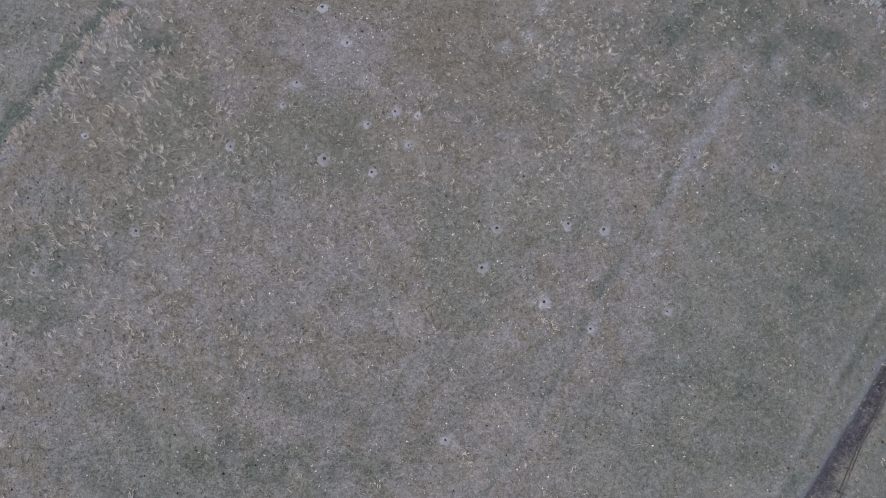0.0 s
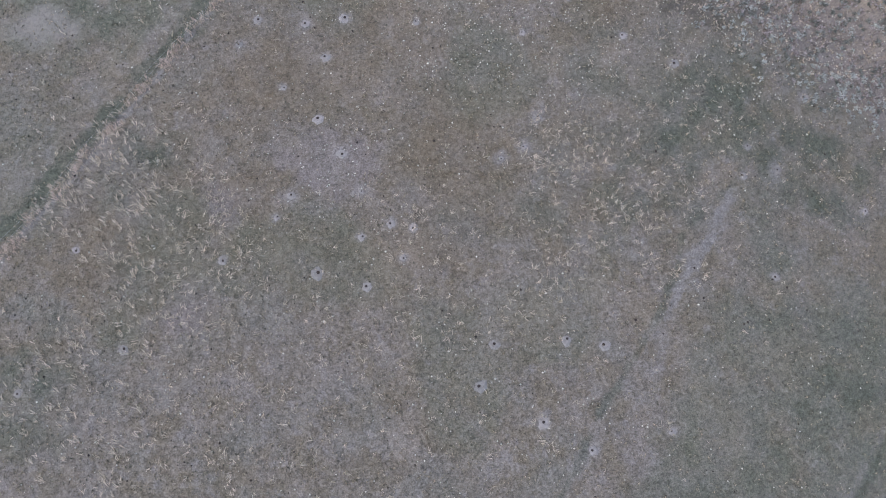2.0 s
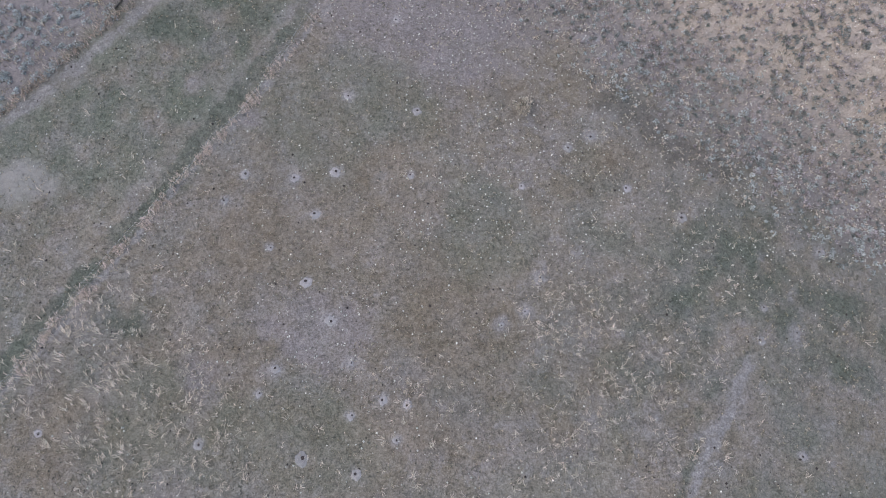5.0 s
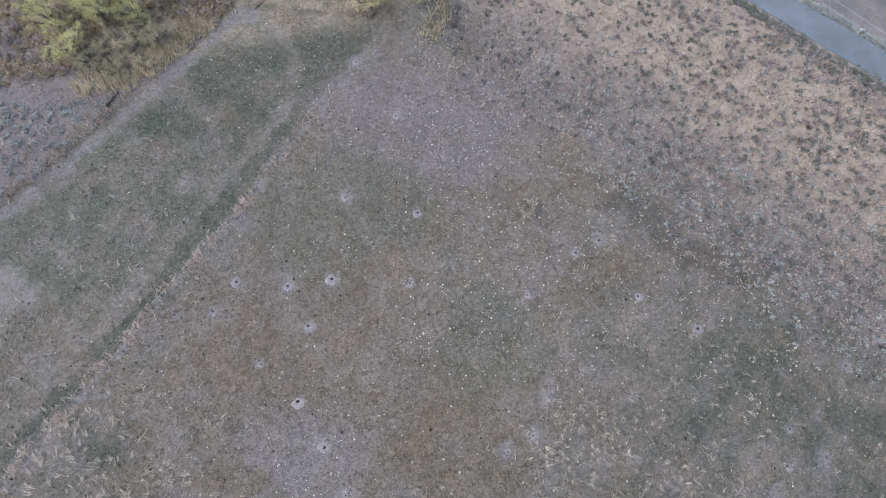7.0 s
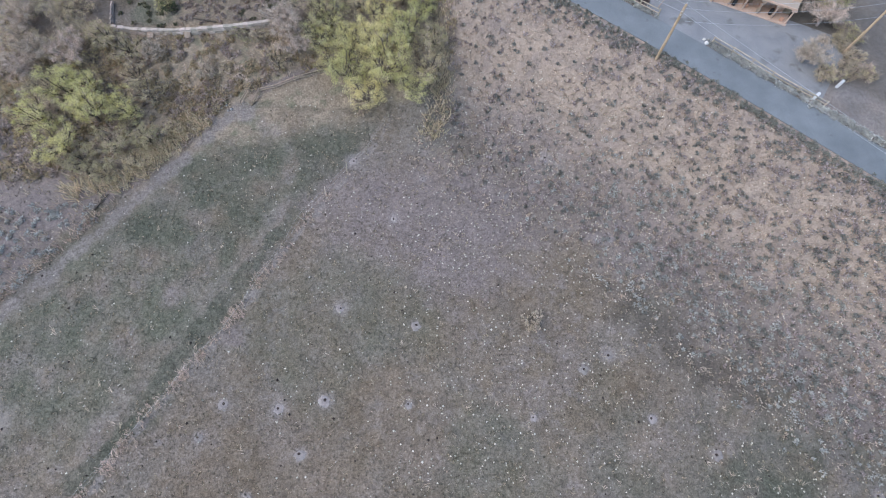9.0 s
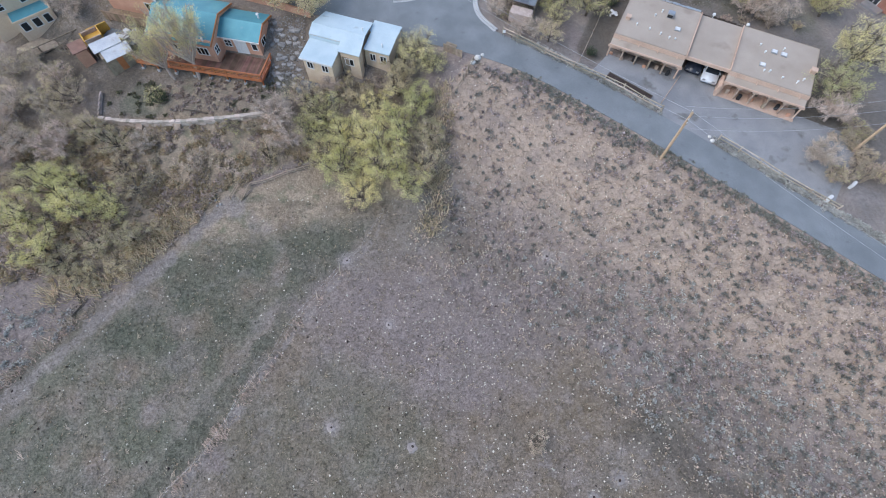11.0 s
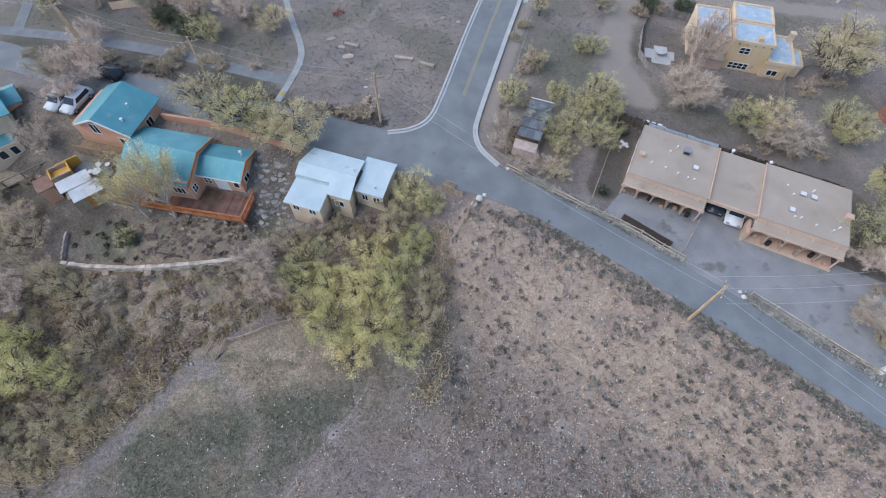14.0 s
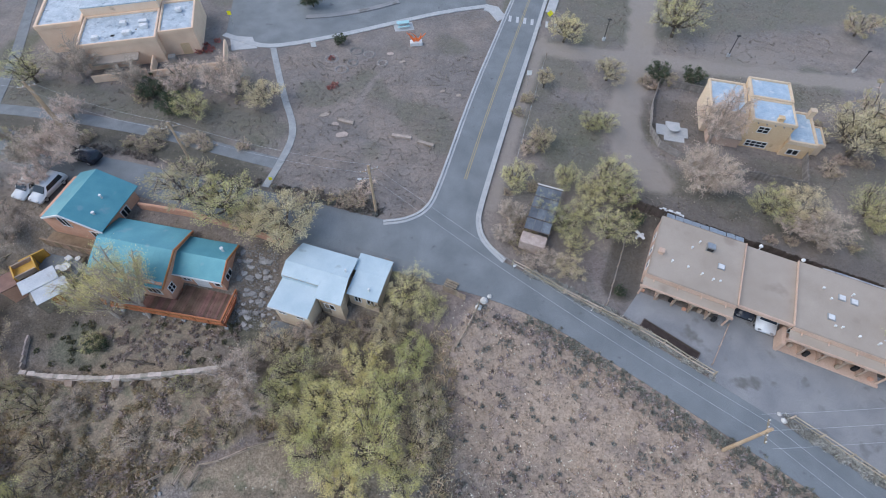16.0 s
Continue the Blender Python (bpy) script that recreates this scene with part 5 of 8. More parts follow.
# ---- large flat-roofed public building to the north-west ----
SA = math.degrees(math.atan2(0.21, 0.978))
sc = thing("flat_roofed_hall", turned(-50.2, 140.6, 9.7, SA), "large tan stucco hall with pale flat roofs", "public building")
part("wall", boxes((0.1, 10.6, 0.1, 12, -0.8, 3.98)), HALLSTUCCO, sc)
part("wall", boxes((10.6, 15.6, 1.5, 12, -0.8, 3.8)), HALLSTUCCO, sc)
part("wall", boxes((-6.5, 0.1, 6.0, 16, -0.8, 4.1)), HALLSTUCCO, sc)
flat_roof(sc, 0, 10.7, 0, 7.5, 4.0, 0.3, 0.3, HALLROOF, HALLSTUCCO)
flat_roof(sc, 10.72, 15.7, 1.4, 9.5, 3.9, 0.3, 0.25, HALLROOF, HALLSTUCCO)
flat_roof(sc, -6.6, -0.02, 5.9, 16.1, 4.2, 0.4, 0.3, HALLROOF, HALLSTUCCO)
part("upper_wall", boxes((0.0, 10.6, 7.52, 14, 3.9, 5.4)), HALLSTUCCO, sc)
part("upper_roof", boxes((-0.05, 10.7, 7.5, 14.1, 5.4, 5.55)), HALLROOF, sc)
for x, y, w in ((5.8, 4.6, 0.9), (8.6, 4.4, 1.2), (8.8, 3.2, 1.1), (6.6, 2.0, 1.2), (2.4, 1.6, 0.9), (13.4, 6.6, 0.9)):
    part("roof_unit", boxes((x - w / 2, x + w / 2, y - 0.4, y + 0.4, 4.0, 4.5), bevel=0.05), WHITEPAINT, sc, "white rooftop ventilator")
rng_roof = random.Random(8)
for i in range(22):
    x, y, w, d = rng_roof.uniform(0.8, 9.6), rng_roof.uniform(0.8, 6.6), rng_roof.uniform(0.2, 0.7), rng_roof.uniform(0.2, 0.5)
    part("roof_patch", boxes((x, x + w, y, y + d, 4.0, 4.012 + 0.001 * i)), (SHEETMETAL, BLUEROOF, GREYWOOD)[i % 3], sc, "patch of repair on the roof coating")
for i in range(9):
    x, y = 11.4 + 0.42 * i, rng_roof.uniform(2.2, 8.8)
    part("roof_patch", boxes((x, x + rng_roof.uniform(0.2, 0.5), y, y + rng_roof.uniform(0.2, 0.6), 3.9, 3.912 + 0.001 * i)), (SHEETMETAL, GREYWOOD, BLUEROOF)[i % 3], sc, "patch of repair on the roof coating")
part("porch_wall", boxes((1.0, 8.4, -3.2, -3.0, -0.8, 1.5), bevel=0.06), HALLSTUCCO, sc)
part("porch_roof", boxes((1.5, 7.6, -1.9, 0.0, 2.2, 2.4)), ROOFTAN, sc)
door(sc, 13.6, 1.49, 0.0, 0, 1.3, 1.9, OCHRE)
part("patio_wall", boxes((9.0, 9.25, -3.3, 0.0, -0.8, 1.6), bevel=0.06), HALLSTUCCO, sc)
part("air_unit", boxes((11.0, 12.0, -0.4, 0.5, 0.1, 1.1), bevel=0.04), METAL, sc)
part("yard_wall", boxes((9.0, 19.2, -3.6, -3.3, -0.8, 1.4), bevel=0.08), HALLSTUCCO, sc)
part("yard_wall", boxes((19.0, 19.3, -3.3, 2.2, -0.8, 1.4), bevel=0.08), HALLSTUCCO, sc)
part("terrace", boxes((8.5, 19.0, -3.3, 1.5, -0.8, 0.1)), PATHGREY, sc)

# ---- house at the east edge ----
eh = thing("brick_red_house", turned(60.2, 110.6, 8.8, 32), "brick-red stucco house with a grey metal roof", "house")
part("wall", boxes((-0.2, 7, -0.2, 6, -0.6, 3.4)), BRICKRED, eh)
flat_roof(eh, -0.3, 7.1, -0.3, 6.1, 3.4, 0.25, 0.25, BLUEROOF, BRICKRED)
window(eh, -0.21, 3.0, 1.0, -90, 1.4, 1.2, 2, 1)
window(eh, 2.0, -0.21, 1.0, 0, 1.2, 1.2, 2, 1)
part("porch", boxes((-1.6, -0.25, 1.2, 3.8, -0.6, 1.2)), METAL, eh)

# ---- lattice-roofed shed in the thicket by the street ----
ls = thing("lattice_roofed_shed", turned(9.0, 108.3, ground_z(10, 109), -21), "pinkish shed with a dark patched sheet roof", "shed")
part("wall", boxes((0, 2.75, 0, 1.5, -0.5, 1.45), bevel=0.04), WALLSTONE, ls)
for i in range(4):
    for k in range(3):
        part("roof_sheet", boxes((0.05 + 0.92 * k, 0.95 + 0.92 * k, 1.5 + 1.62 * i, 3.08 + 1.62 * i, 1.9 + 0.012 * ((i + 2 * k) % 4), 1.93 + 0.012 * ((i + 2 * k) % 4))), SLATEROOF, ls)
for y in (1.45, 3.1, 4.7, 6.3, 7.95):
    part("rafter", boxes((-0.1, 2.95, y, y + 0.07, 1.96, 2.0)), DARKWOOD, ls)
part("ridge_board", boxes((-0.05, 2.9, 8.05, 8.25, 1.9, 1.98)), PALESTONE, ls)
for x in (0.05, 2.7):
    part("beam", boxes((x, x + 0.12, 1.5, 8.0, 1.74, 1.898)), OLDWOOD, ls)
    for y in (2.3, 7.6):
        part("post", boxes((x, x + 0.12, y, y + 0.12, -0.5, 1.74)), OLDWOOD, ls)


# ---- fences and walls ----
def post_rail_fence(name, line, label, gap, high, rails, mat, post=0.07, rail=0.045, lean=0.0, wires=0, group=""):
    """Posts along a line on the ground with rails or wires between them; each post, rail and wire a part."""
    pts = resample(line, gap)
    base = thing(name, Matrix.Translation((pts[0][0], pts[0][1], ground_z(*pts[0]))), label, "fence", group)
    inv = base.matrix_world.inverted()
    tops = []
    for x, y in pts:
        z = ground_z(x, y)
        lx, ly, hh = random.gauss(0, lean), random.gauss(0, lean), high * random.uniform(0.88, 1.08)
        bm = bmesh.new()
        tube(bm, inv @ Vector((x, y, z - 0.25)), inv @ Vector((x + lx, y + ly, z + hh)), post, post * 0.85, 6)
        part("post", bm, mat, base)
        tops.append((Vector((x, y, z)), Vector((x + lx, y + ly, z + hh))))
    for (a0, a1), (b0, b1) in zip(tops, tops[1:]):
        for k in range(rails):
            f = (k + 0.8) / (rails + 0.1)
            bm = bmesh.new()
            tube(bm, inv @ a0.lerp(a1, f), inv @ b0.lerp(b1, f), rail, rail, 6)
            part("rail", bm, mat, base)
        for k in range(wires):
            f = (k + 0.7) / wires
            bm = bmesh.new()
            tube(bm, inv @ a0.lerp(a1, f), inv @ b0.lerp(b1, f), 0.007, 0.007, 3)
            part("wire", bm, METAL, base, "thin fence wire")
    return base


def board_fence(name, line, label, high, mat, width=0.28):
    pts = resample(line, width)
    base = thing(name, Matrix.Translation((pts[0][0], pts[0][1], ground_z(*pts[0]))), label, "fence")
    inv = base.matrix_world.inverted()
    for (x0, y0), (x1, y1) in zip(pts, pts[1:]):
        z = ground_z(x0, y0)
        d = Vector((x1 - x0, y1 - y0, 0))
        n = Vector((-d.y, d.x, 0)).normalized() * random.uniform(0.012, 0.03)
        hh = high * random.uniform(0.9, 1.06)
        bm = bmesh.new()
        vs = [bm.verts.new(inv @ (Vector((x0, y0, zz)) + d * k + n * s)) for zz in (z - 0.3, z + hh) for k, s in ((0.04, -1), (0.96, -1), (0.96, 1), (0.04, 1))]
        bmesh.ops.convex_hull(bm, input=vs)
        part("board", bm, mat, base)
    for f in (0.3, 0.8):
        bm = bmesh.new()
        for (x0, y0), (x1, y1) in zip(line, line[1:]):
            tube(bm, inv @ Vector((x0, y0, ground_z(x0, y0) + high * f)), inv @ Vector((x1, y1, ground_z(x1, y1) + high * f)), 0.05, 0.05, 4)
        part("rail", bm, mat, base)
    return base


post_rail_fence("wire_fence", FIELD_FENCE[1:], "old leaning wire fence across the field", 3.3, 1.15, 0, STRAWWOOD, 0.06, lean=0.4, wires=2)
post_rail_fence("rail_fence", [(8.2, 106.2), (10, 105), (13.3, 102.7), (16.6, 100.6), (20.1, 98.5), (26.1, 93.9)], "weathered rail fence along the lane", 2.2, 1.0, 2, STRAWWOOD, 0.09, 0.06, lean=0.04)
post_rail_fence("rail_fence", [(31.9, 89.9), (37.6, 85.0), (42.6, 81.0)], "weathered rail fence along the gravel parking", 2.2, 0.9, 2, STRAWWOOD, 0.09, 0.06, lean=0.04)
post_rail_fence("footpath_rail", [(-23.7, 85.9), (-23.0, 87.7), (-21.0, 88.1), (-18.4, 89.0), (-15.2, 89.8), (-12, 90.4)], "rough timber rail beside the footpath", 1.9, 0.8, 2, OLDWOOD, 0.06, 0.06, 0.05)
post_rail_fence("footpath_rail", [(-25.3, 86.0), (-24.4, 87.8), (-23.7, 89.0)], "rough timber rail beside the footpath", 1.4, 0.8, 2, OLDWOOD, 0.06, 0.05, 0.05)
post_rail_fence("footpath_rail", [(-28.7, 86.0), (-26.5, 87.0)], "rough timber rail beside the footpath", 1.2, 0.8, 2, OLDWOOD, 0.06, 0.05, 0.05)
post_rail_fence("wire_fence", [(9.9, 120.5), (12.8, 130.2), (16.4, 142), (16.9, 143.6)], "thin wire fence beside the side street", 2.6, 1.1, 0, OLDWOOD, 0.05, lean=0.05, wires=3)
post_rail_fence("gate_fence", [(4.3, 101.1), (3.1, 99.0), (1.8, 97.2)], "short timber rail by the gate", 1.2, 1.0, 2, OLDWOOD, 0.07)
post_rail_fence("wire_fence", [(17.3, 101.2), (19.5, 105.9), (21.9, 111.2), (22.8, 114)], "wire fence beside the flats", 1.9, 1.1, 1, OLDWOOD, 0.05, 0.03, 0.03, 2)
post_rail_fence("rail_fence", [(40.2, -22), (44.0, -16.2), (48.3, -9.2), (51.3, -4.6), (57, 4)], "dark rail fence beside the ditch", 2.6, 0.9, 2, DARKWOOD, 0.07, 0.05, 0.05)
board_fence("board_fence", [(22.8, 114.2), (27.5, 111.8), (34.1, 108.6), (46.4, 102.8)], "dark weathered board fence behind the flats", 1.5, DARKWOOD)
board_fence("picket_fence", [(32.7, 137.7), (30.2, 132.5), (28.6, 127.2), (29.0, 124.3), (31.0, 122.4), (33.2, 121.6)], "grey board fence round the garden", 1.1, GREYWOOD)
board_fence("picket_fence", [(44.9, 117.0), (46.3, 120.4), (47.2, 122.4)], "grey board fence beside the ochre house's yard", 1.3, GREYWOOD)
board_fence("picket_fence", [(32.7, 137.7), (39.5, 135.4)], "grey board fence behind the garden", 1.2, GREYWOOD)
board_fence("stake_fence", [(36.4, 119.6), (40.6, 118.4), (44.9, 117.3)], "grey stake fence before the ochre house", 1.3, GREYWOOD)
post_rail_fence("yard_rail", [(26.3, 94.9), (27.6, 96.8), (29.2, 99.0)], "low timber rail dividing the gravel yards", 1.4, 0.6, 1, OLDWOOD, 0.05, 0.05, 0.05)
board_fence("timber_gate", [(0.7, 103.2), (2.2, 102.4), (3.0, 101.9)], "small timber gate by the lane", 1.1, OLDWOOD)


def stone_wall(name, line, label, high, mat, course=0.3, deep=0.44):
    """A wall of separate stones, in courses along a line."""
    base = thing(name, Matrix.Translation((line[0][0], line[0][1], ground_z(*line[0]))), label, "wall", kind="structure")
    inv = base.matrix_world.inverted()
    protos = []
    for k in range(6):
        bm = boxes((-0.5, 0.5, -0.5, 0.5, -0.5, 0.5))
        for v in bm.verts:
            v.co += Vector((random.uniform(-0.09, 0.09), random.uniform(-0.1, 0.1), random.uniform(-0.08, 0.08)))
        bmesh.ops.bevel(bm, geom=list(bm.edges), offset=0.05, segments=1, affect="EDGES")
        me = bpy.data.meshes.new("stone")
        bm.to_mesh(me)
        bm.free()
        me.materials.append(mat)
        protos.append(me)
    pts = resample(line, 0.62)
    for i, ((x0, y0), (x1, y1)) in enumerate(zip(pts, pts[1:])):
        ang = math.atan2(y1 - y0, x1 - x0)
        z = ground_z((x0 + x1) / 2, (y0 + y1) / 2)
        n = max(1, int(high / course))
        for k in range(n):
            ob = new("stone", random.choice(protos))
            ob.parent = base
            sh = 0.3 * (k % 2) / 0.62
            p = Vector((x0 + (x1 - x0) * (0.5 + sh * 0.5), y0 + (y1 - y0) * (0.5 + sh * 0.5), z + course * (k + 0.4) - 0.05))
            ob.matrix_local = inv @ Matrix.LocRotScale(p, Euler((0, random.uniform(-0.05, 0.05), ang + random.uniform(-0.08, 0.08))), (random.uniform(0.7, 0.8), deep * random.uniform(0.8, 1.2), course * random.uniform(1.05, 1.25)))
    return base


terrace_wall = stone_wall("wall_garden_terrace", rounded([(-43.4, 96.7), (-39.2, 96.1), (-33.1, 95.8), (-27.3, 96.1), (-22.3, 96.5), (-19.5, 97.0)], 1), "low pale stone terrace wall below the gardens", 0.9, TERRACESTONE)
for x, y, deg in ((-38.0, 96.0, -5), (-33.0, 95.75, 0)):
    ob = part("buttress", prism([(-0.32, -0.55), (0.36, -0.5), (0.45, 0.3), (-0.45, 0.3)], -1.2, [0.3, 0.25, 0.85, 0.85]), OLDWOOD, terrace_wall)
    ob.matrix_local = terrace_wall.matrix_world.inverted() @ turned(x, y - 0.2, ground_z(x, y - 0.5), deg)
stone_wall("wall_garden_side", [(-43.5, 97.0), (-43.8, 100.3)], "low thin stone wall at the garden's side", 0.6, WALLSTONE, deep=0.22)
LANE_WALL = [(-33.8, 114.2), (-27.9, 113.0), (-21.4, 110.8), (-16.4, 108.8)]
for (x0, y0), (x1, y1) in zip(LANE_WALL, LANE_WALL[1:]):
    L = math.hypot(x1 - x0, y1 - y0)
    w = part("wall_lane", boxes((-0.05, L + 0.05, -0.16, 0.16, -1.2, 0.95), bevel=0.06), TERRA)
    w.matrix_world = turned(x0, y0, ground_z((x0 + x1) / 2, (y0 + y1) / 2), math.degrees(math.atan2(y1 - y0, x1 - x0)))
    tagged(w, "terracotta stucco garden wall along the lane", "wall", kind="structure")


# ---- poles, wires, lamps and signs ----
def power_pole(x, y, tall, arm_deg, label, lamp=False, brace=None):
    z = ground_z(x, y)
    base = thing("power_pole", Matrix.Translation((x, y, z)), label, "power pole", "power poles")
    bm = bmesh.new()
    tube(bm, (0, 0, -0.5), (0, 0, tall), 0.17, 0.125, 10)
    part("pole", bm, POLEWOOD, base)
    a = Matrix.Rotation(radians(arm_deg), 4, "Z")
    bm = boxes((-1.0, 1.0, -0.06, 0.06, tall - 0.75, tall - 0.62))
    bm.transform(a)
    arm = part("cross_arm", bm, OLDWOOD, base)
    for u in (-0.9, -0.35, 0.35, 0.9):
        bm = bmesh.new()
        p = a @ Vector((u, 0, tall - 0.62))
        tube(bm, p, p + Vector((0, 0, 0.16)), 0.05, 0.035, 6)
        part("insulator", bm, WHITEPAINT, arm)
    if lamp:
        bm = bmesh.new()
        tube(bm, (0, 0, tall - 1.9), (-0.9, -0.3, tall - 1.7), 0.03, 0.03, 6)
        lp = part("lamp_arm", bm, METAL, base)
        bm = boxes((-1.3, -0.85, -0.42, -0.2, tall - 1.78, tall - 1.6), bevel=0.05)
        part("lamp_head", bm, WHITEPAINT, lp)
    if brace:
        bm = bmesh.new()
        tube(bm, (brace[0], brace[1], -0.4), (brace[0] * 0.5, brace[1] * 0.5, tall * 0.94), 0.16, 0.12, 8)
        part("brace_pole", bm, POLEWOOD, base)
    return Vector((x, y, z + tall))


P1 = power_pole(24.9, 87.3, 7.5, 60, "tall tan wooden power pole at the lane's edge")
P3 = power_pole(-6.8, 113.4, 7.6, 20, "tan wooden power pole with a street light", True)
P2 = power_pole(-29.8, 121.0, 6.9, 20, "wooden power pole beside the walking path")
P4 = power_pole(-48.5, 127.6, 7.6, 20, "wooden power pole with a propping pole", False, (0.9, -0.5))
P5 = power_pole(47.1, 88.6, 7.6, 60, "wooden power pole beyond the gravel parking")


def power_line(a, b, sag, label):
    c = bpy.data.curves.new("power_line", "CURVE")
    c.dimensions, c.bevel_depth, c.bevel_resolution = "3D", 0.012, 1
    s = c.splines.new("POLY")
    s.points.add(15)
    for i in range(16):
        t = i / 15
        p = a.lerp(b, t) - Vector((0, 0, sag * 4 * t * (1 - t)))
        s.points[i].co = (*p, 1)
    c.materials.append(WIRE)
    tagged(new("power_line", c), label, "cable", "power lines")


for a, b, n in ((P1, P5, 3), (P1, Vector((70, 42, 17.5)), 2), (P1, P3, 2), (P3, P2, 2), (P2, P4, 2), (P4, Vector((-90, 140, 17)), 2)):
    side = Vector((b - a).cross(Vector((0, 0, 1)))).normalized()
    for k in range(n):
        o = side * (k - (n - 1) / 2) * 1.2 - Vector((0, 0, 0.45 + 0.5 * (k == 2)))
        power_line(a + o, b + o, 0.9, "thin pale overhead cable between poles")


def lamp_post(x, y):
    z = ground_z(x, y)
    base = thing("lamp_post", Matrix.Translation((x, y, z)), "dark path lamp post on a concrete base", "lamp post", "path lamps")
    bm = bmesh.new()
    tube(bm, (0, 0, -0.2), (0, 0, 0.45), 0.28, 0.25, 10)
    part("footing", bm, CONCRETE, base)
    bm = bmesh.new()
    tube(bm, (0, 0, 0.45), (0, 0, 3.4), 0.06, 0.05, 8)
    part("post", bm, DARK, base)
    part("lamp_head", boxes((-0.3, 0.3, -0.14, 0.14, 3.4, 3.52), bevel=0.03), DARK, base)


for x, y in ((27.0, 149.1), (45.7, 145.1), (63.8, 141.4)):
    lamp_post(x, y)


def sign_post(x, y, tall, size, mat, label, diamond=False, deg=0):
    base = thing("road_sign", turned(x, y, ground_z(x, y), deg), label, "sign")
    bm = bmesh.new()
    tube(bm, (0, 0, -0.2), (0, 0, tall), 0.035, 0.035, 6)
    part("post", bm, METAL, base)
    bm = boxes((-size / 2, size / 2, -0.05, -0.036, -size / 2, size / 2))
    if diamond:
        bm.transform(Matrix.Rotation(radians(45), 4, "Y"))
    bm.transform(Matrix.Translation((0, 0, tall - size * 0.3)) @ Matrix.Rotation(radians(-12), 4, "X"))
    part("sign_panel", bm, mat, base)


sign_post(18.5, 152.6, 2.6, 0.75, SIGNYELLOW, "yellow warning sign on a metal post", True)
sign_post(18.8, 149.3, 2.3, 0.5, WHITEPAINT, "small white sign on a metal post")
sign_post(13.4, 137.3, 2.2, 0.7, WHITEPAINT, "white square sign on a metal post")
sign_post(-19.5, 117.9, 1.0, 0.4, SIGNYELLOW, "small yellow marker at the path's end")
sign_post(-32.3, 152.6, 2.4, 0.6, SIGNYELLOW, "yellow sign on the drive's corner")
sign_post(8.3, 105.6, 0.9, 0.35, WHITEPAINT, "small white marker by the kerb")
sign_post(-18.5, 146.3, 0.9, 0.8, WHITEPAINT, "low white notice beside the drive")
for x, y in ((41.8, 82.05), (45.05, 83.85)):
    ob = part("utility_box", boxes((-0.42, 0.42, -0.17, 0.17, -0.1, 0.7), bevel=0.06), WHITEPAINT)
    ob.matrix_world = turned(x, y, ground_z(x, y), 40)
    tagged(ob, "white utility box on the verge", "utility box", "utility boxes")


